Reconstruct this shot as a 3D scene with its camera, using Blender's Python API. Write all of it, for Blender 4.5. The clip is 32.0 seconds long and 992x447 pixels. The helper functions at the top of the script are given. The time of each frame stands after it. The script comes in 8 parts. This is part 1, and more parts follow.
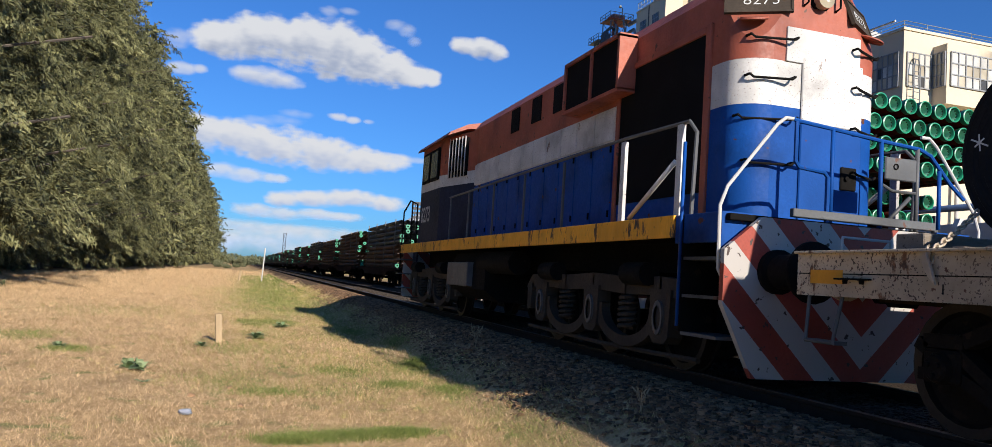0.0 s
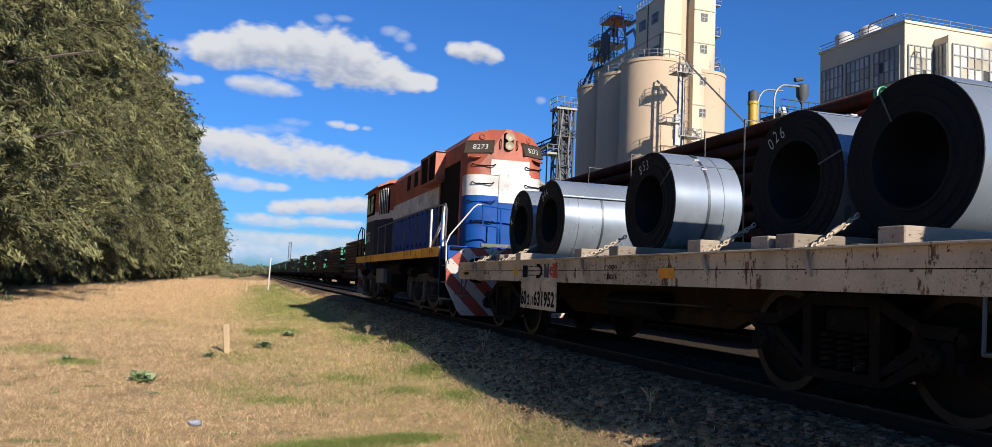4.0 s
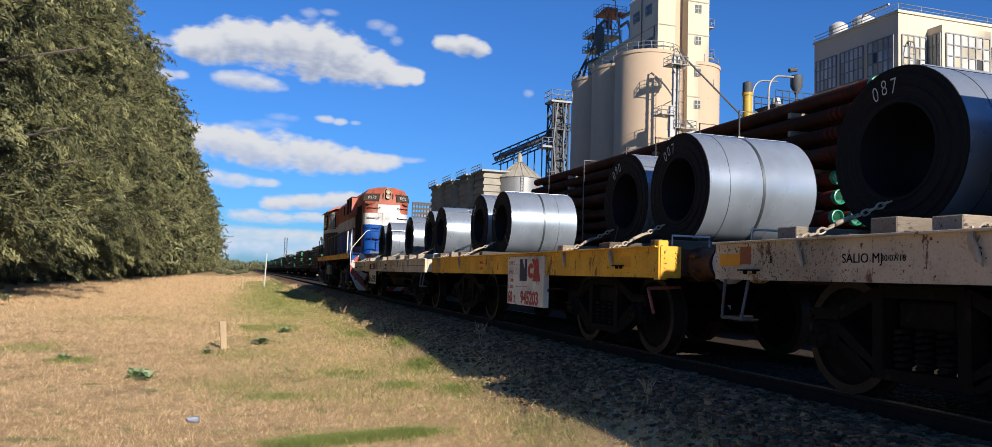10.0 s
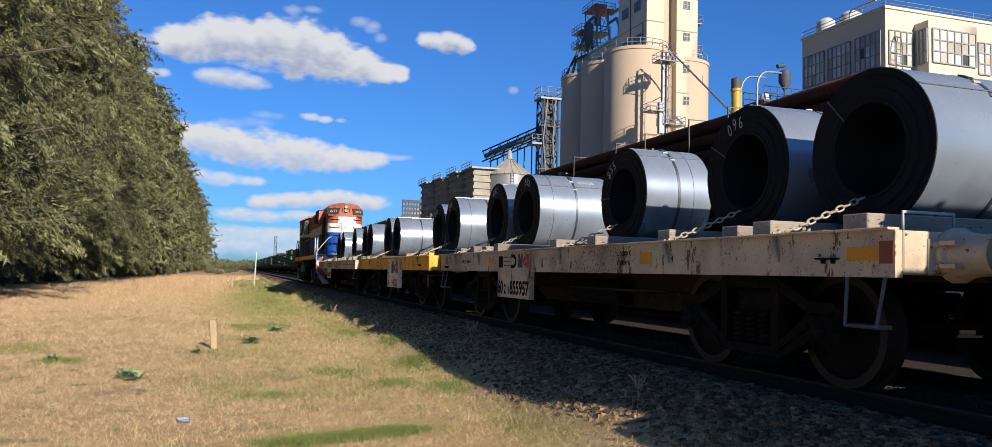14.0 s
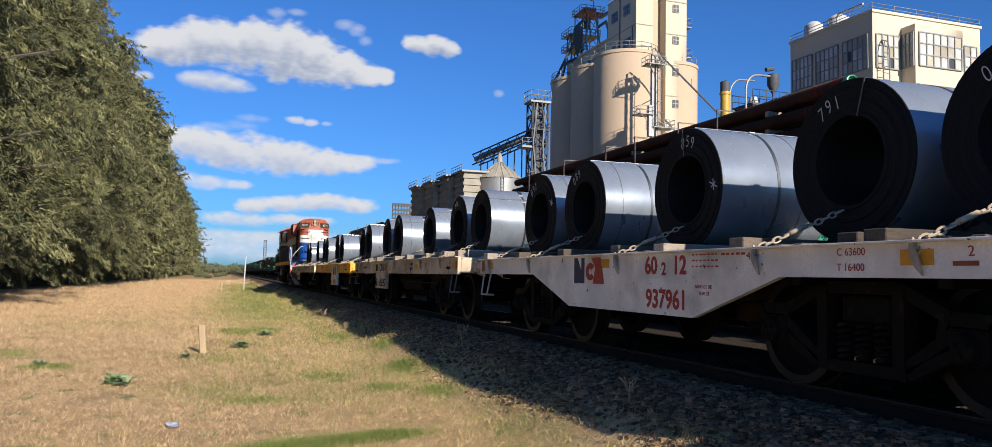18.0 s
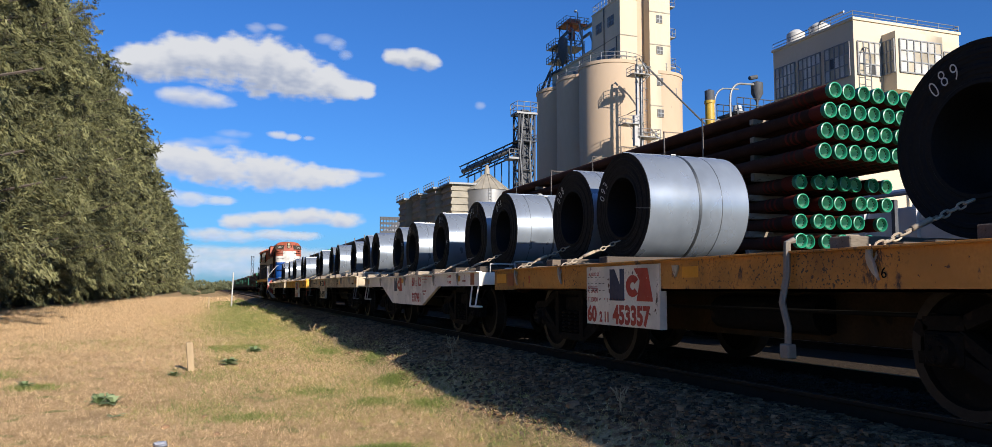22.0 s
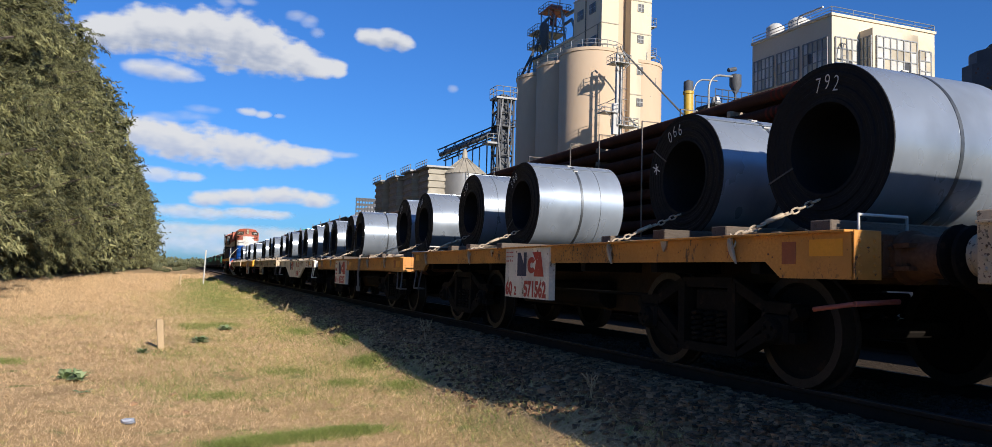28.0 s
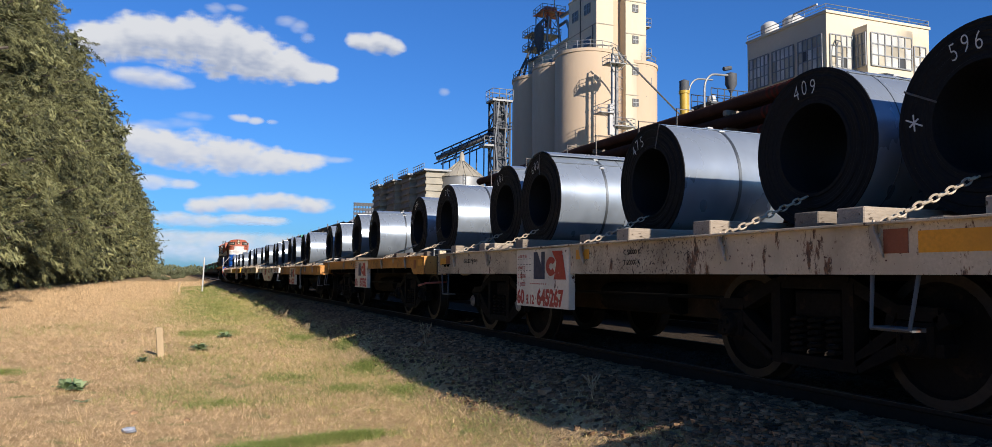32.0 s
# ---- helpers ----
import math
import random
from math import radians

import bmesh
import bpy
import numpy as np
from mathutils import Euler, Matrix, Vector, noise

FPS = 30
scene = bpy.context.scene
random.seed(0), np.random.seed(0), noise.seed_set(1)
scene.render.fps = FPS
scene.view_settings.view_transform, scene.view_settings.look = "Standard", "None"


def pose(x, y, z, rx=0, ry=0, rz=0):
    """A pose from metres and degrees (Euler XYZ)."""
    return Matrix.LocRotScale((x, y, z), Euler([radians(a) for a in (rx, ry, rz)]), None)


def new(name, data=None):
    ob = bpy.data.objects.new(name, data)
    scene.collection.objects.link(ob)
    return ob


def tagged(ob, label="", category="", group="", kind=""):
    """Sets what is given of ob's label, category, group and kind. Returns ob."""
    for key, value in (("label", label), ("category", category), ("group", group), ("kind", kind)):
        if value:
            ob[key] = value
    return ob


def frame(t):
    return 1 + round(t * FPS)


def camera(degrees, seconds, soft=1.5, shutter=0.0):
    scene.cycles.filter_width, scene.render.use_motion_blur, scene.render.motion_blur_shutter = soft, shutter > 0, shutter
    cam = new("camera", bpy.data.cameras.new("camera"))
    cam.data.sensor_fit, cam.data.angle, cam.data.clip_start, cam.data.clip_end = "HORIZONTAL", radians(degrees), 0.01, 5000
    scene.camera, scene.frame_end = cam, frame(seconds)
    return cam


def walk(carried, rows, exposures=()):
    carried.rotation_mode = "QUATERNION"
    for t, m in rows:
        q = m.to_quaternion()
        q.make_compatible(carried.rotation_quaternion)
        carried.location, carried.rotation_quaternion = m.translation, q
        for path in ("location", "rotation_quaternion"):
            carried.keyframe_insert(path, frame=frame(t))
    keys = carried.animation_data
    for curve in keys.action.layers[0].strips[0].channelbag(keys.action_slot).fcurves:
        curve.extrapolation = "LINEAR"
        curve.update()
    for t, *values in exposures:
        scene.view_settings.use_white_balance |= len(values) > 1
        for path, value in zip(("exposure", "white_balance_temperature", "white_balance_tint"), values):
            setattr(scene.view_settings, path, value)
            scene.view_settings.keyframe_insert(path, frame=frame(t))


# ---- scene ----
cam = camera(64.2, 32.0, soft=0.6)
EYE = 1.3          # eye above the yard's datum
GRASS = -0.30      # the mown verge, below the datum
RAIL = 0.46        # rail head
TRACK = 5.5        # centre line of the near track
SIDING = 10.1      # centre line of the far track

# seconds, yaw, pitch and roll of the hand-held camera
LOOKS = (
    (0.0, -17.64, 3.98, 3.74), (0.5, -17.53, 4.06, 3.51), (1.0, -17.43, 4.14, 3.37), (1.5, -17.39, 4.09, 3.22),
    (2.0, -17.36, 4.07, 2.98), (2.5, -17.36, 4.17, 2.83), (3.0, -17.30, 4.29, 2.75), (3.5, -17.28, 4.26, 2.54),
    (5.5, -17.26, 4.10, 2.08), (6.0, -17.23, 3.83, 2.07), (6.5, -17.27, 3.77, 2.04), (7.0, -17.33, 3.84, 2.07),
    (7.5, -17.34, 3.84, 2.04), (8.0, -17.40, 3.83, 2.03), (8.5, -17.46, 3.81, 1.97), (9.0, -17.50, 3.81, 1.93),
    (9.5, -17.55, 3.77, 1.85), (10.0, -17.61, 3.78, 1.73), (10.5, -17.69, 3.86, 1.69), (11.0, -17.80, 4.14, 1.65),
    (11.5, -17.90, 4.46, 1.53), (12.0, -18.02, 4.75, 1.49), (12.5, -18.13, 5.03, 1.42), (13.0, -18.17, 5.16, 1.34),
    (13.5, -18.20, 4.47, 1.27), (14.0, -18.32, 3.59, 1.31), (14.5, -18.43, 3.52, 1.41), (16.5, -18.77, 3.46, 1.46),
    (17.0, -18.83, 3.47, 1.38), (17.5, -18.94, 3.62, 1.26), (18.0, -19.02, 3.84, 1.11), (18.5, -19.14, 3.98, 0.98),
    (19.0, -19.25, 4.12, 0.79), (19.5, -19.35, 4.26, 0.66), (20.0, -19.47, 4.42, 0.53), (20.5, -19.57, 4.54, 0.40),
    (21.0, -19.67, 4.60, 0.22), (21.5, -19.79, 4.64, 0.18), (22.0, -19.87, 4.70, 0.07), (22.5, -19.98, 4.75, -0.05),
    (23.0, -20.05, 4.77, -0.15), (23.5, -20.08, 4.77, -0.26), (24.0, -20.13, 4.72, -0.21), (24.5, -20.23, 4.69, 0.50),
    (25.0, -20.30, 4.34, 1.41), (25.5, -20.43, 3.85, 1.64), (27.5, -21.55, 3.57, 1.59), (28.0, -21.61, 3.61, 1.49),
    (28.5, -21.67, 3.62, 1.40), (29.0, -21.67, 3.63, 1.23), (29.5, -21.67, 3.61, 1.07), (30.0, -21.69, 3.63, 1.00),
    (30.5, -21.72, 3.63, 0.87), (31.0, -21.71, 3.59, 0.74), (31.5, -21.74, 3.63, 0.64), (32.0, -21.74, 3.79, 0.53),
)


def gaze(yaw, pitch, roll):
    return pose(0, 0, EYE, 0, 0, yaw) @ pose(0, 0, 0, 90 + pitch) @ pose(0, 0, 0, 0, 0, roll)


walk(cam, [(t, gaze(a, b, c)) for t, a, b, c in LOOKS])

# way of the train along the track, second by second
WAY = (-22.94, -20.32, -17.78, -15.20, -12.67, -10.13, -7.56, -4.98, -2.49, 0.0, 2.42, 4.82, 7.23, 9.62, 11.98, 14.46, 17.00,
       19.42, 21.79, 24.21, 26.57, 28.86, 31.16, 33.48, 35.82, 38.17, 40.57, 42.98, 45.40, 47.85, 50.26, 52.65, 55.11)

# ---- light ----
SUN = Vector((0.58, -2.9, 1.28)).normalized()
world = bpy.data.worlds.new("sky")
scene.world = world
world.use_nodes = True
sky = world.node_tree.nodes.new("ShaderNodeTexSky")
sky.sky_type, sky.sun_disc = "NISHITA", False
sky.sun_elevation, sky.sun_rotation = math.asin(SUN.z), math.atan2(SUN.x, SUN.y)
sky.air_density, sky.dust_density, sky.ozone_density = 1.0, 0.6, 4.0
tint = world.node_tree.nodes.new("ShaderNodeMix")     # the clear, deep blue of a dry spring sky
tint.data_type, tint.blend_type = "RGBA", "MULTIPLY"
tint.inputs[0].default_value, tint.inputs[7].default_value = 1.0, (0.415, 0.86, 1.47, 1)
world.node_tree.links.new(sky.outputs[0], tint.inputs[6])
world.node_tree.links.new(tint.outputs[2], world.node_tree.nodes["Background"].inputs[0])
world.node_tree.nodes["Background"].inputs[1].default_value = 0.0525
sun = new("sun", bpy.data.lights.new("sun", "SUN"))
sun.data.energy, sun.data.angle, sun.data.color = 4.5, radians(0.53), (1.0, 0.91, 0.80)
sun.rotation_euler = SUN.to_track_quat("Z", "Y").to_euler()
scene.view_settings.exposure = 0.79

# ---- materials ----
def mat(name, color, rough=0.7, metal=0.0, vary=0.25, scale=3.0, bump=0.15, fine=40.0, rust=0.0, rust_color=(0.09, 0.035, 0.018),
        rust_scale=6.0, grime=0.0, per_object=0.0, stretch=(1, 1, 1), spec=0.5, runs=0.0, flakes=0.0):
    """A surface with broad and fine variation, chips of rust or dirt, and fine relief."""
    m = bpy.data.materials.new(name)
    m.use_nodes = True
    n, l = m.node_tree.nodes, m.node_tree.links
    b = n["Principled BSDF"]
    b.inputs["Roughness"].default_value, b.inputs["Metallic"].default_value = rough, metal
    b.inputs["Specular IOR Level"].default_value = spec
    co = n.new("ShaderNodeTexCoord")
    mp = n.new("ShaderNodeMapping")
    mp.inputs["Scale"].default_value = stretch
    l.new(co.outputs["Object"], mp.inputs[0])

    def noisy(s, detail=6.0):
        t = n.new("ShaderNodeTexNoise")
        t.inputs["Scale"].default_value, t.inputs["Detail"].default_value = s, detail
        l.new(mp.outputs[0], t.inputs[0])
        return t.outputs[0]

    def mixed(fac, a, c):
        x = n.new("ShaderNodeMix")
        x.data_type = "RGBA"
        l.new(fac, x.inputs[0])
        for sock, v in ((x.inputs[6], a), (x.inputs[7], c)):
            if isinstance(v, tuple):
                sock.default_value = (*v, 1)
            else:
                l.new(v, sock)
        return x.outputs[2]

    def ramp(src, lo, hi):
        r = n.new("ShaderNodeMapRange")
        r.inputs[1].default_value, r.inputs[2].default_value = lo, hi
        l.new(src, r.inputs[0])
        return r.outputs[0]

    dark = tuple(c * (1 - vary) for c in color)
    lite = tuple(min(1, c * (1 + vary * 0.7)) for c in color)
    col = mixed(ramp(noisy(scale), 0.3, 0.7), dark, lite)
    col = mixed(ramp(noisy(fine, 3), 0.35, 0.8), col, tuple(c * (1 - vary * 0.6) for c in color))
    if per_object:
        info, hsv = n.new("ShaderNodeObjectInfo"), n.new("ShaderNodeHueSaturation")
        l.new(ramp(info.outputs["Random"], -0.0, 1.0), hsv.inputs["Value"])
        r = hsv.inputs["Value"].links[0].from_node
        r.inputs[3].default_value, r.inputs[4].default_value = 1 - per_object, 1 + per_object
        l.new(col, hsv.inputs["Color"])
        col = hsv.outputs[0]
    if grime:
        col = mixed(ramp(noisy(scale * 0.4, 8), 0.62 - grime * 0.3, 0.75), col, tuple(c * 0.35 for c in color))
    if rust:
        col = mixed(ramp(noisy(rust_scale, 9), 0.70 - rust * 0.2, 0.73 - rust * 0.2), col, rust_color)
    if flakes:    # fine chips that gather in patches
        where, chip = ramp(noisy(1.1, 4), 0.54 - flakes * 0.1, 0.62), ramp(noisy(48, 5), 0.59, 0.61)
        both = n.new("ShaderNodeMath")
        both.operation = "MULTIPLY"
        l.new(where, both.inputs[0])
        l.new(chip, both.inputs[1])
        col = mixed(both.outputs[0], col, (0.05, 0.028, 0.018))
    if runs:      # rust that bleeds down from the upper edge in streaks and flakes
        wide = n.new("ShaderNodeMapping")
        wide.inputs["Scale"].default_value = (3.2, 3.2, 1.1)
        l.new(co.outputs["Object"], wide.inputs[0])
        t = n.new("ShaderNodeTexNoise")
        t.inputs["Scale"].default_value, t.inputs["Detail"].default_value, t.inputs["Roughness"].default_value = 1.6, 12, 0.72
        l.new(wide.outputs[0], t.inputs[0])
        col = mixed(ramp(t.outputs[0], 0.66 - runs * 0.14, 0.69 - runs * 0.14), col, mixed(ramp(noisy(30, 4), 0.4, 0.6), (0.045, 0.022, 0.014), (0.16, 0.07, 0.03)))
    l.new(col, b.inputs["Base Color"])
    rr = ramp(noisy(fine * 0.5, 4), 0.2, 0.8)
    rr.node.inputs[3].default_value, rr.node.inputs[4].default_value = max(0.03, rough - 0.12), min(1, rough + 0.12)
    l.new(rr, b.inputs["Roughness"])
    if bump:
        bp = n.new("ShaderNodeBump")
        bp.inputs["Strength"].default_value, bp.inputs["Distance"].default_value = bump, 0.01
        l.new(noisy(fine, 5), bp.inputs["Height"])
        l.new(bp.outputs[0], b.inputs["Normal"])
    return m


M_CREAM = mat("cream_paint", (0.54, 0.43, 0.295), 0.65, rust=0.24, rust_scale=26, grime=0.4, runs=0.6, flakes=0.7)
M_OCHRE = mat("ochre_paint", (0.49, 0.205, 0.034), 0.6, rust=0.22, rust_scale=20, grime=0.4, runs=0.5, flakes=0.55)
M_OCHRE2 = mat("bright_ochre_paint", (0.76, 0.37, 0.02), 0.6, rust=0.22, rust_scale=18, grime=0.3, runs=0.55, flakes=0.6)
M_WHITE = mat("white_paint", (0.80, 0.73, 0.63), 0.6, rust=0.12, rust_scale=11, grime=0.3)
M_PLATE = mat("plate_paint", (0.72, 0.635, 0.51), 0.6, rust=0.25, rust_scale=14, grime=0.3, runs=0.25)
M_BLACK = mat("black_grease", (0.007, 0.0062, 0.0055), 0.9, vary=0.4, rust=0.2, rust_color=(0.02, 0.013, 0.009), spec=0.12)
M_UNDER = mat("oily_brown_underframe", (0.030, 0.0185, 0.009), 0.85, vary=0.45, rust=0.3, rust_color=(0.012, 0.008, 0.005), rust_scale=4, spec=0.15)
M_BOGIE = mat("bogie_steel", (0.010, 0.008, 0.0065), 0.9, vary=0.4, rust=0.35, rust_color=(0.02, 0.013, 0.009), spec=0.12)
M_TREAD = mat("wheel_tread", (0.020, 0.0145, 0.011), 0.6, 0.1, vary=0.35, spec=0.3)
M_ORANGE = mat("orange_reflector", (0.66, 0.275, 0.012), 0.45, vary=0.2)
M_LEVER = mat("faded_red_lever", (0.30, 0.075, 0.05), 0.7, vary=0.35, rust=0.3)
M_BROWNRED = mat("red_brown_patch", (0.26, 0.07, 0.025), 0.6, vary=0.2)
M_REDTOP = mat("faded_red_paint", (0.35, 0.085, 0.045), 0.6, rust=0.2, grime=0.5, rust_scale=8)
M_BLUE = mat("blue_paint", (0.006, 0.058, 0.25), 0.55, vary=0.2, rust=0.12, grime=0.35, spec=0.12)
M_YELLOW = mat("yellow_sill_paint", (0.84, 0.37, 0.02), 0.6, rust=0.3, rust_scale=9, grime=0.3, stretch=(1, 1, 0.35), runs=0.75)
M_GREY = mat("grey_paint", (0.085, 0.088, 0.092), 0.6, rust=0.2, grime=0.3)
M_INK = mat("dark_ink", (0.008, 0.008, 0.009), 0.9, vary=0.3, bump=0, spec=0.1)
M_NAVY = mat("navy_ink", (0.012, 0.022, 0.06), 0.6, vary=0.3, bump=0)
M_REDINK = mat("red_ink", (0.40, 0.035, 0.018), 0.6, vary=0.25, bump=0, rust=0.08, rust_color=(0.6, 0.55, 0.5), rust_scale=25)
M_CHALK = mat("chalk", (0.62, 0.62, 0.60), 0.9, vary=0.4, fine=90, bump=0)
M_STEEL = mat("steel_coil_sheet", (0.285, 0.325, 0.375), 0.30, 0.48, spec=0.2, vary=0.20, scale=1.4, bump=0.03, fine=4, stretch=(1.0, 0.6, 0.6), grime=0.15)
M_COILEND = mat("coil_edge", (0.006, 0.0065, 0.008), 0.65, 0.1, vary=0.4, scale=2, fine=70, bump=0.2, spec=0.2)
M_BAND = mat("steel_band", (0.10, 0.11, 0.12), 0.45, 0.8)
M_TIMBER = mat("weathered_timber", (0.27, 0.22, 0.17), 0.9, vary=0.45, scale=5, fine=60, bump=0.7, stretch=(0.25, 1, 1), per_object=0.35, rust=0.3, rust_color=(0.07, 0.05, 0.035), rust_scale=30)
M_OLDTIMBER = mat("oiled_dark_timber", (0.11, 0.085, 0.065), 0.9, vary=0.45, scale=5, fine=60, bump=0.7, stretch=(0.25, 1, 1), per_object=0.5, rust=0.3, rust_color=(0.03, 0.022, 0.016), rust_scale=30)
M_BROWNEND = mat("greasy_brown_steel", (0.075, 0.036, 0.018), 0.75, vary=0.4, rust=0.35, rust_color=(0.025, 0.013, 0.008), rust_scale=9, grime=0.4, flakes=0.6, spec=0.2)
M_CHAIN = mat("rusty_chain", (0.42, 0.34, 0.25), 0.6, 0.1, vary=0.4, rust=0.25)
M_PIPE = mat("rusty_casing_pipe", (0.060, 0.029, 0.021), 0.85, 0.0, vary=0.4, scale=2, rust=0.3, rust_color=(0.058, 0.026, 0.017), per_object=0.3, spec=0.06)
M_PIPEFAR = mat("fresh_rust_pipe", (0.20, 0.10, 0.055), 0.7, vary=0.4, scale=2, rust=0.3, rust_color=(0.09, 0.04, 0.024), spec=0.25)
M_PIPERED = mat("red_pipe_end", (0.12, 0.022, 0.014), 0.8, vary=0.25, spec=0.1)
M_GREEN = mat("green_plastic_protector", (0.018, 0.23, 0.125), 0.35, vary=0.15, bump=0.03, per_object=0.15)
M_GREENIN = mat("pale_green_plastic", (0.22, 0.50, 0.36), 0.4, vary=0.15, bump=0)
M_STRAP = mat("faded_strap", (0.19, 0.165, 0.14), 0.8)
M_SILO = mat("silo_concrete_paint", (0.46, 0.345, 0.24), 0.85, vary=0.10, scale=0.15, fine=3, bump=0.1, grime=0.12, stretch=(1, 1, 0.3))
M_TOWER = mat("tower_cream_paint", (0.52, 0.44, 0.325), 0.85, vary=0.08, scale=0.2, fine=3, bump=0.1, grime=0.1, stretch=(1, 1, 0.3))
M_BUILDING = mat("building_cream_paint", (0.56, 0.475, 0.355), 0.85, vary=0.08, scale=0.4, fine=6, bump=0.1, grime=0.1)
M_STRUCT = mat("galvanised_structure", (0.24, 0.245, 0.25), 0.6, 0.3, vary=0.3, scale=1, rust=0.2)
M_DARKSTRUCT = mat("dark_structure", (0.06, 0.065, 0.075), 0.7, vary=0.3)
M_BIN = mat("galvanised_bin", (0.25, 0.25, 0.247), 0.5, 0.4, vary=0.15, scale=0.8)
M_RIBBED = mat("weathered_louvre", (0.30, 0.27, 0.215), 0.8, vary=0.3, scale=0.6)
M_FENCE = mat("grey_concrete_panel", (0.44, 0.43, 0.42), 0.85, vary=0.2, scale=0.7, grime=0.3)
M_DARKWIN = mat("window_glass", (0.05, 0.05, 0.05), 0.4, vary=0.3, bump=0, spec=0.4)
M_PANE = mat("hazy_pane", (0.52, 0.50, 0.45), 0.3, vary=0.35, scale=0.9, bump=0, per_object=0.10)
M_PANEWARM = mat("warm_pane", (0.40, 0.35, 0.26), 0.4, vary=0.35, scale=0.9, bump=0, per_object=0.2)
M_YELLOWPIPE = mat("yellow_duct", (0.44, 0.28, 0.03), 0.5)
M_BLUEPIPE = mat("blue_pipe", (0.06, 0.10, 0.19), 0.5)
M_BOXCAR = mat("blue_grey_wagon_steel", (0.055, 0.07, 0.09), 0.6, vary=0.3, rust=0.2)
M_RAIL = mat("rail_steel", (0.022, 0.014, 0.010), 0.85, 0.0, vary=0.3, spec=0.2)
M_RAILTOP = mat("polished_rail_head", (0.075, 0.066, 0.058), 0.5, 0.4, vary=0.15)
M_SLEEPER = mat("old_sleeper_timber", (0.05, 0.04, 0.032), 0.95, vary=0.4, fine=50, bump=0.6, stretch=(0.2, 1, 1), per_object=0.3)
M_STONE = mat("ballast_stone", (0.19, 0.112, 0.06), 0.9, vary=0.5, scale=8, fine=60, bump=0.4)


def stony(m):
    """Each stone has a tone of its own; shade between the rails is painted on as darker stone."""
    n, l = m.node_tree.nodes, m.node_tree.links
    p = n["Principled BSDF"]
    old = p.inputs["Base Color"].links[0].from_socket
    g, hsv, r = n.new("ShaderNodeNewGeometry"), n.new("ShaderNodeHueSaturation"), n.new("ShaderNodeMapRange")
    r.inputs[3].default_value, r.inputs[4].default_value = 0.2, 1.75
    l.new(g.outputs["Random Per Island"], r.inputs[0])
    l.new(r.outputs[0], hsv.inputs["Value"])
    l.new(old, hsv.inputs["Color"])
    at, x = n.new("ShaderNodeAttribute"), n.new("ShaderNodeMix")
    at.attribute_name, x.data_type = "train_shade", "RGBA"
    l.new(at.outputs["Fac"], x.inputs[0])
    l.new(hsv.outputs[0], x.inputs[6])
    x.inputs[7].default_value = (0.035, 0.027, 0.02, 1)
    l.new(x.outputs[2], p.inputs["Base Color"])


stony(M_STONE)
M_BARK = mat("grey_bark", (0.10, 0.08, 0.065), 0.95, vary=0.4, scale=2, fine=25, bump=0.8, stretch=(1, 1, 0.25))
M_POST = mat("weathered_post", (0.36, 0.265, 0.155), 0.9, vary=0.25, scale=9, stretch=(1, 1, 0.2))
M_WPOLE = mat("white_pole_paint", (0.46, 0.45, 0.43), 0.7, vary=0.12)
M_RAG = mat("pale_plastic_litter", (0.20, 0.22, 0.27), 0.5, vary=0.2)


def leafy(name, a, b, rough=0.6, trans=0.25, tone=""):
    """Foliage: colour varies leaf by leaf, with some light through the blade."""
    m = bpy.data.materials.new(name)
    m.use_nodes = True
    n, l = m.node_tree.nodes, m.node_tree.links
    p = n["Principled BSDF"]
    g = n.new("ShaderNodeNewGeometry")
    x = n.new("ShaderNodeMix")
    x.data_type = "RGBA"
    l.new(g.outputs["Random Per Island"], x.inputs[0])
    if tone:     # tufts differ in tone, inner parts painted darker as shade; outweighs the leaf's own
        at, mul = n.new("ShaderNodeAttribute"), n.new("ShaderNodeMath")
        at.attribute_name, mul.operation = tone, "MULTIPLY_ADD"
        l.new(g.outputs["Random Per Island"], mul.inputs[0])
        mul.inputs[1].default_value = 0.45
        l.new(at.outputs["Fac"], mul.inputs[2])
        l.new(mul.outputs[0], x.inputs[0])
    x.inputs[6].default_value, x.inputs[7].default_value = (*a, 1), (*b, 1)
    l.new(x.outputs[2], p.inputs["Base Color"])
    p.inputs["Roughness"].default_value = rough
    p.inputs["Specular IOR Level"].default_value = 0.25
    t = n.new("ShaderNodeBsdfTranslucent")
    l.new(x.outputs[2], t.inputs[0])
    s = n.new("ShaderNodeMixShader")
    s.inputs[0].default_value = trans
    l.new(p.outputs[0], s.inputs[1])
    l.new(t.outputs[0], s.inputs[2])
    l.new(s.outputs[0], n["Material Output"].inputs[0])
    return m


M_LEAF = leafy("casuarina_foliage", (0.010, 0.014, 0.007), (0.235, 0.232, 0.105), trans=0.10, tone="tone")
M_DRYGRASS = leafy("dry_grass_blades", (0.19, 0.122, 0.056), (0.93, 0.67, 0.395))
M_MIXGRASS = leafy("yellowing_grass_blades", (0.20, 0.19, 0.055), (0.68, 0.57, 0.22))
M_GREENGRASS = leafy("green_grass_blades", (0.085, 0.12, 0.025), (0.295, 0.335, 0.095))
M_WEED = leafy("weed_leaves", (0.17, 0.25, 0.11), (0.40, 0.48, 0.25), trans=0.3)
# leaf colour lightened to paint in the haze of distance
M_BUSH = leafy("hazed_bush_leaves", (0.10, 0.115, 0.06), (0.20, 0.20, 0.11))


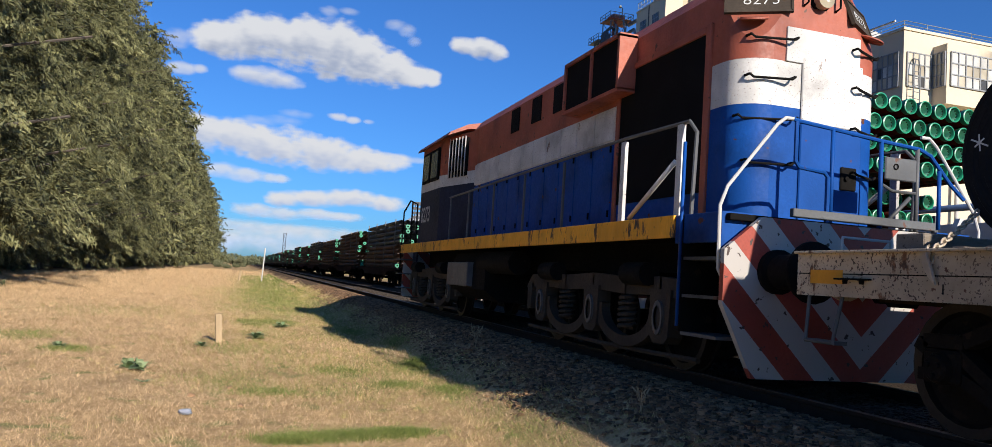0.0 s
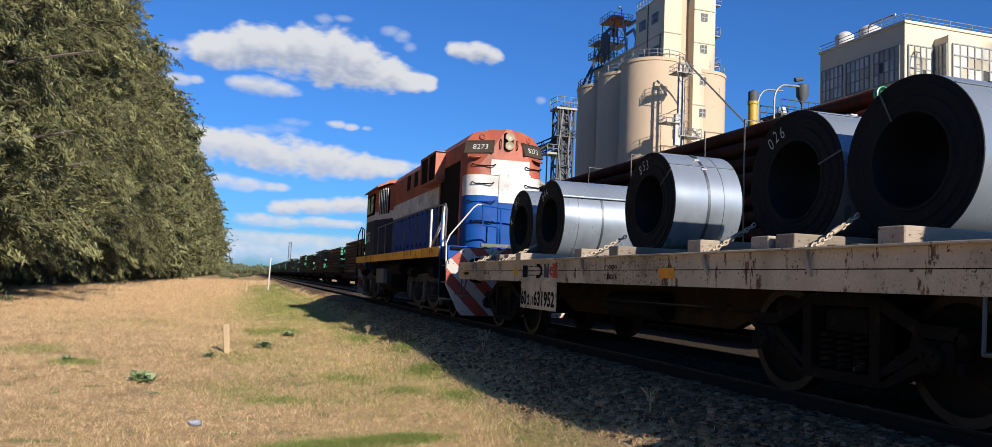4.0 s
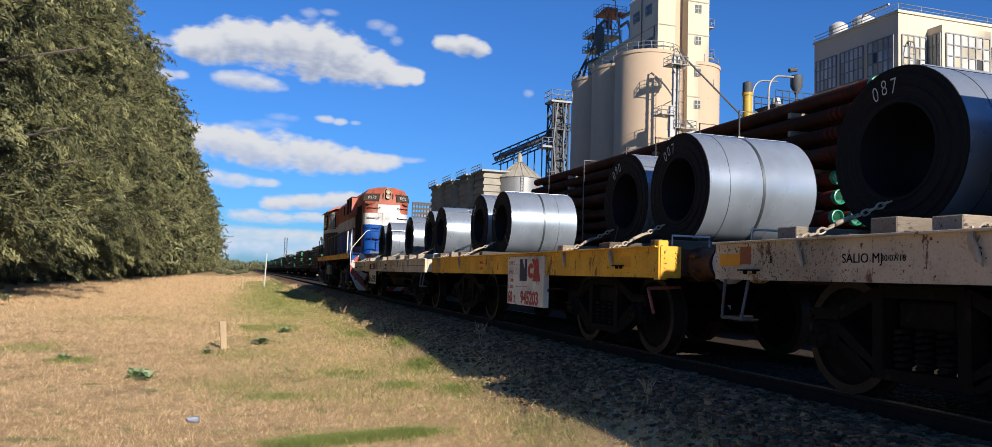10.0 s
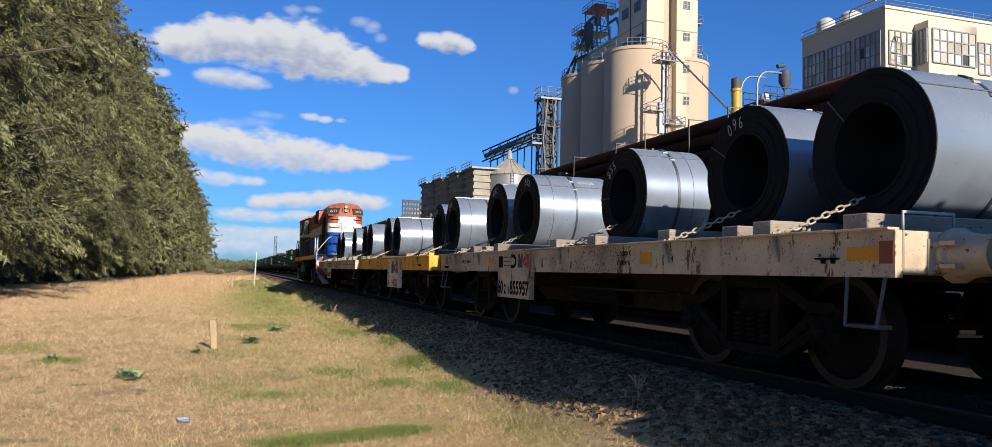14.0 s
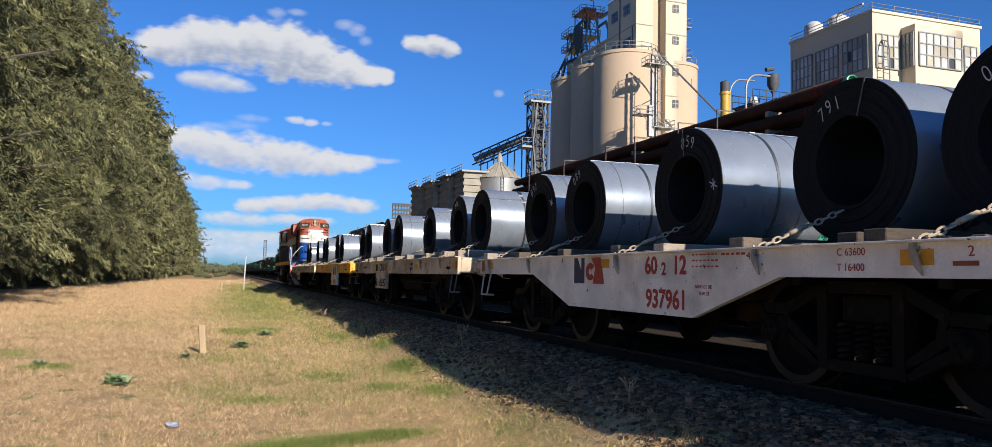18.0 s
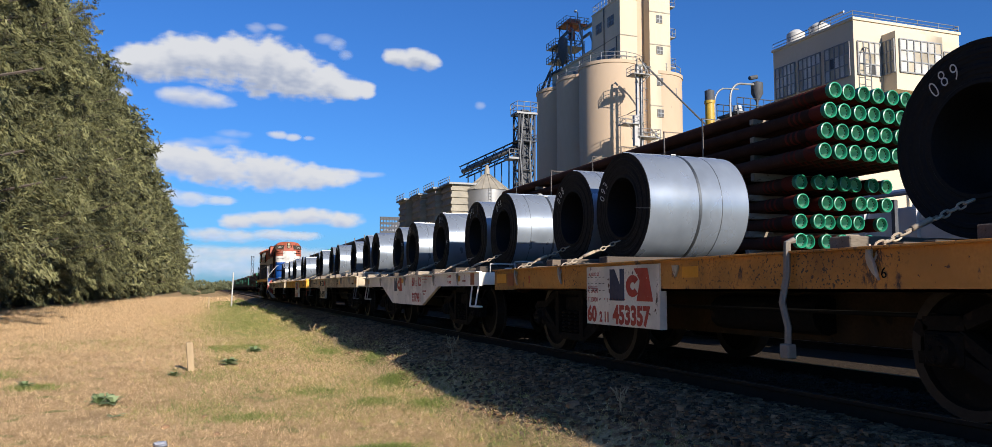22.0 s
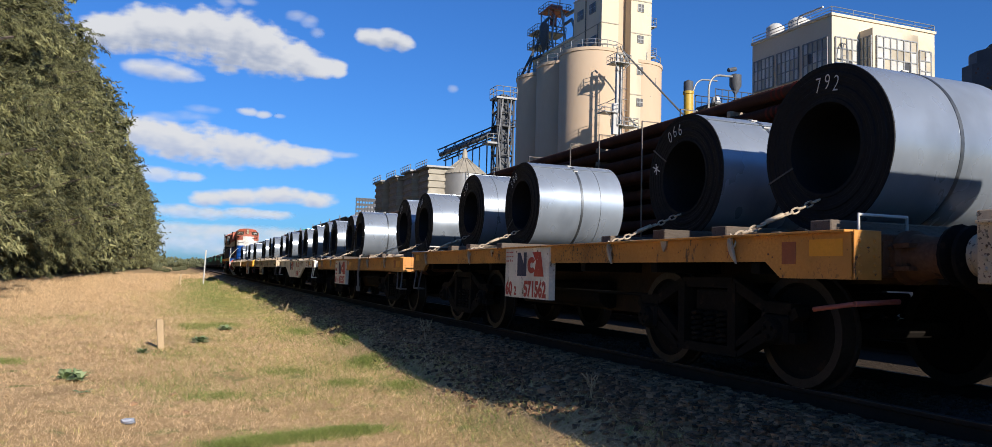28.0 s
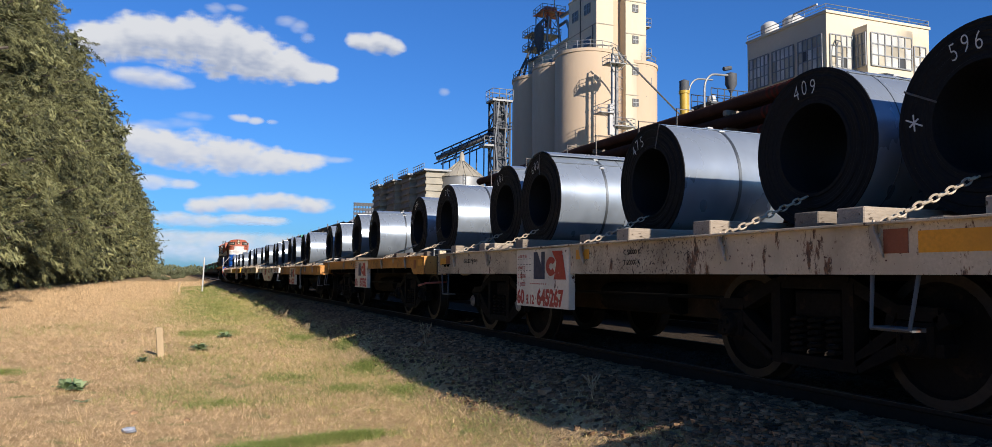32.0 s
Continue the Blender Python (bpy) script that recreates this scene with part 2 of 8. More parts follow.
def ground_material():
    m = bpy.data.materials.new("dry_grass_ground")
    m.use_nodes = True
    n, l = m.node_tree.nodes, m.node_tree.links
    p = n["Principled BSDF"]
    p.inputs["Roughness"].default_value = 0.95
    p.inputs["Specular IOR Level"].default_value = 0.1
    co = n.new("ShaderNodeTexCoord")

    def noisy(s, d=8.0):
        t = n.new("ShaderNodeTexNoise")
        t.inputs["Scale"].default_value, t.inputs["Detail"].default_value = s, d
        l.new(co.outputs["Object"], t.inputs[0])
        return t.outputs[0]

    def rng(src, lo, hi):
        r = n.new("ShaderNodeMapRange")
        r.inputs[1].default_value, r.inputs[2].default_value = lo, hi
        l.new(src, r.inputs[0])
        return r.outputs[0]

    def mixed(fac, a, b):
        x = n.new("ShaderNodeMix")
        x.data_type = "RGBA"
        l.new(fac, x.inputs[0])
        for sock, v in ((x.inputs[6], a), (x.inputs[7], b)):
            if isinstance(v, tuple):
                sock.default_value = (*v, 1)
            else:
                l.new(v, sock)
        return x.outputs[2]

    col = mixed(rng(noisy(0.35), 0.35, 0.7), (0.43, 0.288, 0.142), (0.585, 0.41, 0.22))
    col = mixed(rng(noisy(22, 6), 0.4, 0.75), col, (0.26, 0.172, 0.085))
    col = mixed(rng(noisy(1.1, 9), 0.55, 0.72), col, (0.30, 0.20, 0.10))
    col = mixed(rng(noisy(2.2, 12), 0.60, 0.67), col, (0.22, 0.215, 0.08))
    at = n.new("ShaderNodeAttribute")
    at.attribute_name = "green"
    col = mixed(at.outputs["Fac"], col, mixed(rng(noisy(5.0, 6), 0.35, 0.65), (0.16, 0.18, 0.055), (0.34, 0.32, 0.12)))
    at2 = n.new("ShaderNodeAttribute")
    at2.attribute_name = "gravel"
    col = mixed(at2.outputs["Fac"], col, mixed(rng(noisy(30.0, 4), 0.35, 0.65), (0.075, 0.05, 0.03), (0.19, 0.125, 0.075)))
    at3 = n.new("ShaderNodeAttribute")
    at3.attribute_name = "train_shade"       # shade under the trains, painted dark into the ballast
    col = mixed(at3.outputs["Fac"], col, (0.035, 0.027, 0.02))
    l.new(col, p.inputs["Base Color"])
    bp = n.new("ShaderNodeBump")
    bp.inputs["Strength"].default_value, bp.inputs["Distance"].default_value = 0.8, 0.04
    l.new(noisy(25, 6), bp.inputs["Height"])
    l.new(bp.outputs[0], p.inputs["Normal"])
    return m


M_GROUND = ground_material()


# ---- mesh helpers ----
def box(bm, x0, x1, y0, y1, z0, z1, bevel=0.0):
    vs = [bm.verts.new((x, y, z)) for z in (z0, z1) for x, y in ((x0, y0), (x1, y0), (x1, y1), (x0, y1))]
    fs = [bm.faces.new([vs[i] for i in f]) for f in ((3, 2, 1, 0), (4, 5, 6, 7), (0, 1, 5, 4), (1, 2, 6, 5), (2, 3, 7, 6), (3, 0, 4, 7))]
    if bevel:
        bmesh.ops.bevel(bm, geom=list({e for f in fs for e in f.edges}), offset=bevel, segments=1, affect="EDGES")
    return vs


def prism(bm, outline, axis, a, b):
    """An outline of (u, v) pushed from a to b along axis: 'x' takes (y, z), 'y' takes (x, z), 'z' takes (x, y)."""
    def at(u, v, w):
        return {"x": (w, u, v), "y": (u, w, v), "z": (u, v, w)}[axis]
    lo = [bm.verts.new(at(u, v, a)) for u, v in outline]
    hi = [bm.verts.new(at(u, v, b)) for u, v in outline]
    k = len(outline)
    fs = [bm.faces.new(lo[::-1]), bm.faces.new(hi)]
    fs += [bm.faces.new((lo[i], lo[(i + 1) % k], hi[(i + 1) % k], hi[i])) for i in range(k)]
    bmesh.ops.recalc_face_normals(bm, faces=fs)


def tube(bm, points, r, seg=8, closed=False):
    """A round bar along a line of points."""
    pts, r = [Vector(p) for p in points], float(r)
    rings = []
    k = len(pts)
    up = None
    for i, p in enumerate(pts):
        a = pts[i - 1] if i or closed else p
        b = pts[(i + 1) % k] if i < k - 1 or closed else p
        d = (b - a).normalized()
        if up is None or abs(up.dot(d)) > 0.98:
            up = Vector((0, 0, 1)) if abs(d.z) < 0.9 else Vector((1, 0, 0))
        s = d.cross(up).normalized()
        up = s.cross(d).normalized()
        rings.append([bm.verts.new(p + r * (math.cos(2 * math.pi * j / seg) * s + math.sin(2 * math.pi * j / seg) * up)) for j in range(seg)])
    fs = []
    for i in range(k if closed else k - 1):
        a, b = rings[i], rings[(i + 1) % k]
        for j in range(seg):
            f = bm.faces.new((a[j], a[(j + 1) % seg], b[(j + 1) % seg], b[j]))
            f.smooth = True
            fs.append(f)
    if not closed:
        fs += [bm.faces.new(rings[0][::-1]), bm.faces.new(rings[-1])]
    bmesh.ops.recalc_face_normals(bm, faces=fs)


def lathe(bm, profile, axis="x", seg=24, at=(0, 0, 0), arc=1.0, sharp=True):
    """A profile of (r, w) turned about an axis through the point at."""
    n = seg + (0 if arc == 1.0 else 1)
    rings = []
    for i in range(n):
        a = 2 * math.pi * arc * i / seg
        c, s = math.cos(a), math.sin(a)
        ring = []
        for r, w in profile:
            p = {"x": (w, r * c, r * s), "y": (r * c, w, r * s), "z": (r * c, r * s, w)}[axis]
            ring.append(bm.verts.new(Vector(p) + Vector(at)))
        rings.append(ring)
    fs = []
    for i in range(seg):
        a, b = rings[i], rings[(i + 1) % n]
        for j in range(len(profile) - 1):
            if profile[j][0] == 0 and profile[j + 1][0] == 0:
                continue
            q = []
            for v in (a[j], b[j], b[j + 1], a[j + 1]):
                q.append(v)
            f = bm.faces.new(q)
            f.smooth = bool(abs(profile[j][1] - profile[j + 1][1]) > 1e-4)
            fs.append(f)
    bmesh.ops.remove_doubles(bm, verts=[v for r in rings for v in r], dist=1e-5)
    bmesh.ops.recalc_face_normals(bm, faces=[f for f in fs if f.is_valid])


def hard(bm):
    """Sharp edges stay sharp beside rounded faces."""
    for e in bm.edges:
        if len(e.link_faces) == 2 and e.calc_face_angle() > 0.6:
            e.smooth = False
    return bm


def part(name, bm, material, parent, label="", at=None):
    me = bpy.data.meshes.new(name)
    hard(bm).to_mesh(me)
    bm.free()
    me.materials.append(material)
    ob = new(name, me)
    ob.parent = parent
    if at is not None:
        ob.matrix_basis = at
    return tagged(ob, label)


def shared(name, me, parent, m=None):
    ob = new(name, me)
    ob.parent = parent
    if m is not None:
        ob.matrix_basis = m
    return ob


def thing(name, label, category, group="", at=(0, 0, 0), kind=""):
    ob = new(name)
    ob.location = at
    return tagged(ob, label, category, group, kind)


def mesh_of(name, verts, faces, material):
    me = bpy.data.meshes.new(name)
    verts, faces = np.asarray(verts, np.float32), np.asarray(faces, np.int32)
    me.vertices.add(len(verts))
    me.vertices.foreach_set("co", verts.ravel())
    k = faces.shape[1]
    me.loops.add(faces.size)
    me.loops.foreach_set("vertex_index", faces.ravel())
    me.polygons.add(len(faces))
    me.polygons.foreach_set("loop_start", np.arange(0, faces.size, k, dtype=np.int32))
    me.update(calc_edges=True)
    me.validate()
    me.materials.append(material)
    return me


SIDE = Matrix(((0, 0, -1, 0), (-1, 0, 0, 0), (0, 1, 0, 0), (0, 0, 0, 1)))    # writing on a flank that faces -x
FRONT = Matrix(((1, 0, 0, 0), (0, 0, -1, 0), (0, 1, 0, 0), (0, 0, 0, 1)))    # writing on a face that faces -y


def writing(text, size, material, parent, m, stretch=1.0, bold=0.0, name="lettering"):
    """Raised lettering in the built-in font, its lower left corner at the pose m."""
    cu = bpy.data.curves.new("lettering", "FONT")
    cu.body, cu.size, cu.extrude, cu.offset = text, size, 0.001, bold
    cu.resolution_u = 3
    tmp = bpy.data.objects.new("lettering", cu)
    me = bpy.data.meshes.new_from_object(tmp)
    bpy.data.objects.remove(tmp)
    co = np.array([v.co[:] for v in me.vertices]) * np.array([stretch, 1.0, 1.0])
    faces = [tuple(f.vertices) for f in me.polygons]
    bpy.data.meshes.remove(me)
    own = list(range(len(co)))      # every character is a piece of its own

    def root(i):
        while own[i] != i:
            own[i] = own[own[i]]
            i = own[i]
        return i

    for f in faces:
        for v in f[1:]:
            own[root(v)] = root(f[0])
    spans = {}      # characters of one line that overlap along it belong together
    for i in range(len(co)):
        r = root(i)
        lo, hi = spans.get(r, (co[i, 0], co[i, 0]))
        spans[r] = (min(lo, co[i, 0]), max(hi, co[i, 0]))
    signs = []
    for r, (lo, hi) in sorted(spans.items(), key=lambda q: q[1]):
        if signs and lo < signs[-1][1] - 0.25 * (hi - lo) - 1e-4:
            signs[-1][0].add(r)
            signs[-1][1] = max(signs[-1][1], hi)
        else:
            signs.append([{r}, hi])
    for roots, _ in signs:
        keep = [f for f in faces if root(f[0]) in roots]
        ids = sorted({v for f in keep for v in f})
        at = {v: k for k, v in enumerate(ids)}
        piece = bpy.data.meshes.new(name)
        piece.from_pydata(co[ids].tolist(), [], [tuple(at[v] for v in f) for f in keep])
        piece.materials.append(material)
        ob = new(name, piece)
        ob.parent, ob.matrix_basis = parent, m


MOVING = []     # (thing, its place along the train)


def rides(ob, s):
    MOVING.append((ob, s))
    return ob

# ---- ground and tracks ----
def smooth(a, b, x):
    t = np.clip((np.asarray(x, float) - a) / (b - a), 0, 1)
    return t * t * (3 - 2 * t)


def ground_z(x, y):
    x, y = np.asarray(x, float), np.asarray(y, float)
    z = GRASS + (0.33 - GRASS) * smooth(2.7 + 0.15 * np.sin(y * 0.7), 4.3, x) - 0.05 * smooth(13.0, 15.0, x)
    return z + 0.02 * np.sin(x * 1.7 + y * 0.9) * np.sin(y * 0.53 + 1) * (1 - smooth(2.5, 3.2, x))


def ground():
    xs = np.concatenate([[-900, -400, -200, -100, -60, -40, -30, -22, -16, -12], np.arange(-9, 2.4, 0.4), np.arange(2.4, 4.8, 0.08), np.arange(4.8, 14, 0.6),
                         [16, 20, 30, 50, 80, 130, 200, 400, 900]])
    ys = np.concatenate([[-300, -100, -40, -15, -6], np.arange(-2, 30, 0.4), np.arange(30, 80, 1.5), np.arange(80, 200, 6), [250, 320, 450, 700, 1200, 2500]])
    X, Y = np.meshgrid(xs, ys)
    Zg = ground_z(X, Y)
    v = np.stack([X, Y, Zg], -1).reshape(-1, 3)
    i = np.arange(len(xs) * len(ys)).reshape(len(ys), len(xs))
    f = np.stack([i[:-1, :-1], i[:-1, 1:], i[1:, 1:], i[1:, :-1]], -1).reshape(-1, 4)
    me = mesh_of("ground", v, f, M_GROUND)
    x, y = v[:, 0], v[:, 1]
    green = smooth(-2.6, 1.0, x - 0.02 * y) * (1 - smooth(2.8, 3.6, x)) * smooth(18, 38, y) * (1 - smooth(75, 150, y)) * 0.8
    green += 0.08 * smooth(-0.5, 2.2, x) * (1 - smooth(2.8, 3.5, x)) * smooth(4, 9, y)
    green += 0.5 * (1 - smooth(-40, -14, x)) + 0.5 * smooth(14, 18, x)
    gravel = smooth(3.5, 3.9, x + 0.2 * np.sin(y * 1.9) * np.sin(y * 0.6)) * (1 - smooth(13, 15, x))
    # strip under and between both trains, darkened in colour as shade
    train_shade = 0.9 * smooth(4.45, 4.75, x) * (1 - smooth(11.3, 11.8, x))
    for nm, val in (("green", np.clip(green, 0, 1)), ("gravel", gravel), ("train_shade", train_shade)):
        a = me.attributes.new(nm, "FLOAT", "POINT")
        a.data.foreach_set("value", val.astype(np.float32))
    ob = new("ground", me)
    tagged(ob, "dry mown grass verge running into grey track ballast", "ground", kind="structure")
    return ob


ground()


def track(cx, name, label):
    ob = thing(name, label, "railway track", kind="structure")
    for side in (-1, 1):
        x = cx + side * 0.875
        bm = bmesh.new()
        prof = [(-0.07, -0.155), (0.07, -0.155), (0.07, -0.14), (0.012, -0.125), (0.012, -0.04), (0.036, -0.03), (0.036, -0.004), (-0.036, -0.004),
                (-0.036, -0.03), (-0.012, -0.04), (-0.012, -0.125), (-0.07, -0.14)]
        prism(bm, [(x + u, RAIL + v) for u, v in prof], "y", -60, 900)
        rail = part("rail", bm, M_RAIL, ob)
        bm = bmesh.new()
        box(bm, x - 0.033, x + 0.033, -60, 900, RAIL - 0.004, RAIL)
        part("rail_head", bm, M_RAILTOP, rail, "worn bright running surface")
    return ob


near_track = track(TRACK, "railway_track", "rusty rails with bright heads on timber sleepers")
far_track = track(SIDING, "railway_track", "siding rails under a row of parked pipe wagons")


# ---- rolling stock: pieces that all wagons share ----
def wheelset_mesh(r=0.45, half=0.92):
    bm = bmesh.new()
    for s in (-1, 1):
        o = s * half
        i = s * (half - 0.13)
        lathe(bm, [(0, o - s * 0.03), (0.09, o - s * 0.03), (0.10, o - s * 0.05), (r - 0.09, o - s * 0.04), (r - 0.07, o), (r, o), (r + 0.004, i), (r + 0.03, i), (r + 0.03, i - s * 0.03),
                   (r - 0.07, i - s * 0.03), (r - 0.09, i), (0.1, i + s * 0.02), (0.1, i - s * 0.05), (0, i - s * 0.05)], "x", 28)
    lathe(bm, [(0.075, -1.12), (0.075, 1.12)], "x", 10)
    for f in bm.faces:      # the rim and tread, rubbed by brake blocks and rail
        f.material_index = int(min(math.hypot(v.co.y, v.co.z) for v in f.verts) > r - 0.075)
    me = bpy.data.meshes.new("wheelset")
    hard(bm).to_mesh(me)
    bm.free()
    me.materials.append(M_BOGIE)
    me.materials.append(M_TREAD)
    return me


ME_WHEELSET = wheelset_mesh()
WHEELS = []


def sideframe_mesh(base=1.8, z=0.45):
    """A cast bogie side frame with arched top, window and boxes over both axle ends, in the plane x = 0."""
    bm = bmesh.new()
    h = base / 2
    top = [(-h - 0.2, z + 0.10), (-h - 0.16, z + 0.17), (-h + 0.14, z + 0.18), (-0.36, z + 0.36), (0.36, z + 0.36), (h - 0.14, z + 0.18), (h + 0.16, z + 0.17), (h + 0.2, z + 0.10)]
    bot = [(h + 0.2, z - 0.05), (h - 0.12, z - 0.05), (0.42, z - 0.22), (-0.42, z - 0.22), (-h + 0.12, z - 0.05), (-h - 0.2, z - 0.05)]
    # a frame made of bars along the outline, with the middle left open for the springs
    def bar(a, b, w, d=0.06):
        a, b = Vector(a), Vector(b)
        t = (b - a).normalized()
        n = Vector((-t.y, t.x)) * w / 2
        prism(bm, [tuple(a + n), tuple(a - n), tuple(b - n), tuple(b + n)], "x", -d, d)
    for a, b in zip(top, top[1:]):
        bar(a, b, 0.09)
    for a, b in zip(bot, bot[1:]):
        bar(a, b, 0.08)
    bar((-0.36, z + 0.36), (-0.36, z - 0.2), 0.10, 0.07)
    bar((0.36, z + 0.36), (0.36, z - 0.2), 0.10, 0.07)
    bar((-h + 0.1, z + 0.1), (-0.4, z - 0.18), 0.08)
    bar((h - 0.1, z + 0.1), (0.4, z - 0.18), 0.08)
    for s in (-1, 1):
        box(bm, -0.09, 0.09, s * h - 0.14, s * h + 0.14, z - 0.10, z + 0.12, 0.02)
        lathe(bm, [(0, -0.13), (0.09, -0.13), (0.11, -0.08), (0.11, 0.0)], "x", 12, (0, s * h, z))
    me = bpy.data.meshes.new("side_frame")
    hard(bm).to_mesh(me)
    bm.free()
    me.materials.append(M_BOGIE)
    return me


def spring_mesh(z=0.45):
    bm = bmesh.new()
    for y in (-0.18, 0.0, 0.18):
        pts = [(0.06 * math.cos(a), y + 0.06 * math.sin(a), z - 0.17 + 0.28 * i / 40) for i in range(41) for a in (i * 0.95,)]
        tube(bm, pts, 0.017, 5)
    me = bpy.data.meshes.new("spring")
    hard(bm).to_mesh(me)
    bm.free()
    me.materials.append(M_BOGIE)
    return me


def bolster_mesh(z=0.45):
    bm = bmesh.new()
    box(bm, -1.08, 1.08, -0.24, 0.24, z + 0.10, z + 0.30, 0.02)
    box(bm, -0.3, 0.3, -0.26, 0.26, z + 0.30, z + 0.46, 0.02)
    for s in (-1, 1):
        box(bm, -0.9, 0.9, s * 0.52 - 0.05, s * 0.52 + 0.05, z - 0.1, z + 0.05)
    me = bpy.data.meshes.new("bolster")
    hard(bm).to_mesh(me)
    bm.free()
    me.materials.append(M_BOGIE)
    return me


ME_FRAME, ME_SPRING, ME_BOLSTER = sideframe_mesh(), spring_mesh(), bolster_mesh()


def cap_mesh():
    bm = bmesh.new()
    lathe(bm, [(0, 0.0), (0.075, 0.0), (0.085, 0.012), (0.085, 0.05)], "x", 16)
    for k in range(3):
        a = 2 * math.pi * k / 3 + 0.5
        lathe(bm, [(0, -0.02), (0.018, -0.02), (0.02, 0.0)], "x", 6, (0, 0.045 * math.cos(a), 0.045 * math.sin(a)))
    me = bpy.data.meshes.new("axle_cap")
    hard(bm).to_mesh(me)
    bm.free()
    return me


ME_CAP, ME_CAPPALE = cap_mesh(), cap_mesh()
ME_CAP.materials.append(M_BOGIE)
ME_CAPPALE.materials.append(M_TIMBER)


def bogie(parent, y, base=1.8, moving=True, caps=None):
    bm = bmesh.new()
    lathe(bm, [(0, 0.74), (0.2, 0.74), (0.2, 0.92), (0, 0.92)], "z", 12)
    b = part("bogie", bm, M_BOGIE, parent, "greasy cast-steel two-axle bogie", at=pose(0, y, 0))
    shared("bolster", ME_BOLSTER, b)
    for s in (-1, 1):
        shared("side_frame", ME_FRAME, b, pose(s * 1.08, 0, 0))
        shared("spring", ME_SPRING, b, pose(s * 1.08, 0, 0))
    for s in (-1, 1):
        shared("axle_cap", caps or ME_CAP, b, pose(-1.08 - 0.145, s * base / 2, 0.45))
        w = shared("wheelset", ME_WHEELSET, b, pose(0, s * base / 2, 0.45))
        if moving:
            WHEELS.append((w, s * base / 2))
    return b


def buffers(parent, y, out, mat_shank, z=1.05, head=None):
    for s in (-1, 1):
        bm = bmesh.new()
        x = s * 0.96
        lathe(bm, [(r, q * out) for r, q in ((0, 0), (0.185, 0), (0.185, 0.045), (0.16, 0.07), (0.14, 0.18), (0.132, 0.30), (0.138, 0.305), (0.138, 0.335), (0.075, 0.345), (0.075, 0.44))], "y", 18, (x, y, z))
        for u in (-1, 1):      # bolted ribs that brace the casting
            for v in (-0.075, 0.075):
                prism(bm, [(y + 0.04 * out, z + v - 0.014), (y + 0.16 * out, z + v - 0.014), (y + 0.16 * out, z + v + 0.014), (y + 0.04 * out, z + v + 0.014)], "x", min(x + u * 0.11, x + u * 0.19), max(x + u * 0.11, x + u * 0.19))
        b = part("buffer", bm, mat_shank, parent)
        bm = bmesh.new()
        lathe(bm, [(0, 0.52 * out), (0.13, 0.51 * out), (0.195, 0.49 * out), (0.20, 0.465 * out), (0.10, 0.43 * out), (0, 0.43 * out)], "y", 20, (x, y, z))
        part("buffer_head", bm, head or M_BLACK, b, "worn grey buffer disc" if head else "black greasy buffer disc")


def coupler(parent, y, out, z=1.05):
    bm = bmesh.new()
    box(bm, -0.11, 0.11, min(y, y + 0.38 * out), max(y, y + 0.38 * out), z - 0.11, z + 0.11, 0.02)
    box(bm, -0.17, 0.10, min(y + 0.3 * out, y + 0.5 * out), max(y + 0.3 * out, y + 0.5 * out), z - 0.15, z + 0.15, 0.04)
    part("coupler", bm, M_BOGIE, parent)


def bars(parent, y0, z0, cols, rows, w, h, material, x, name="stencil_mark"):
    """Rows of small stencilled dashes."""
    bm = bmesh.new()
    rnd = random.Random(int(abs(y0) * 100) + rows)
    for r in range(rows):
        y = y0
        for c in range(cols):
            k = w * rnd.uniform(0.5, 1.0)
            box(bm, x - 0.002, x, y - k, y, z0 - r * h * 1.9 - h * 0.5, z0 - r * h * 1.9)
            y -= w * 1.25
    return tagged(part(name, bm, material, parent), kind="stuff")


def logo(parent, y0, z0, h, x, tone=None):
    """The railway's mark as plain shapes: a dark blue slanted block, and red ones with a pale notch."""
    w = h * 0.8
    bm = bmesh.new()
    u = lambda a, b: (y0 - a * h * 1.28, z0 + b * h)
    prism(bm, [u(0, 0), u(0, 1), u(0.24, 1), u(0.52, 0.5), u(0.52, 1), u(0.74, 1), u(0.74, 0)], "x", x - 0.004, x - 0.001)
    part("logo_block", bm, tone or M_NAVY, parent, "dark blue slanted block of the logo")
    bm = bmesh.new()
    pts = [u(1.15 + 0.32 * math.cos(a), 0.46 + 0.34 * math.sin(a)) for a in [math.radians(d) for d in range(35, 326, 15)]]
    pts += [u(1.15 + 0.12 * math.cos(a), 0.46 + 0.12 * math.sin(a)) for a in [math.radians(d) for d in range(325, 34, -29)]]
    prism(bm, pts, "x", x - 0.004, x - 0.001)
    prism(bm, [u(1.22, 1), u(1.85, 1), u(2.08, 0), u(1.34, 0), u(1.50, 0.62)], "x", x - 0.006, x - 0.003)
    part("logo_shape", bm, M_REDINK, parent, "red curved and angular shapes of the logo")


# ---- coil wagons ----
W = 1.45            # half width over the side sills
DECK = 1.18         # deck above the rail


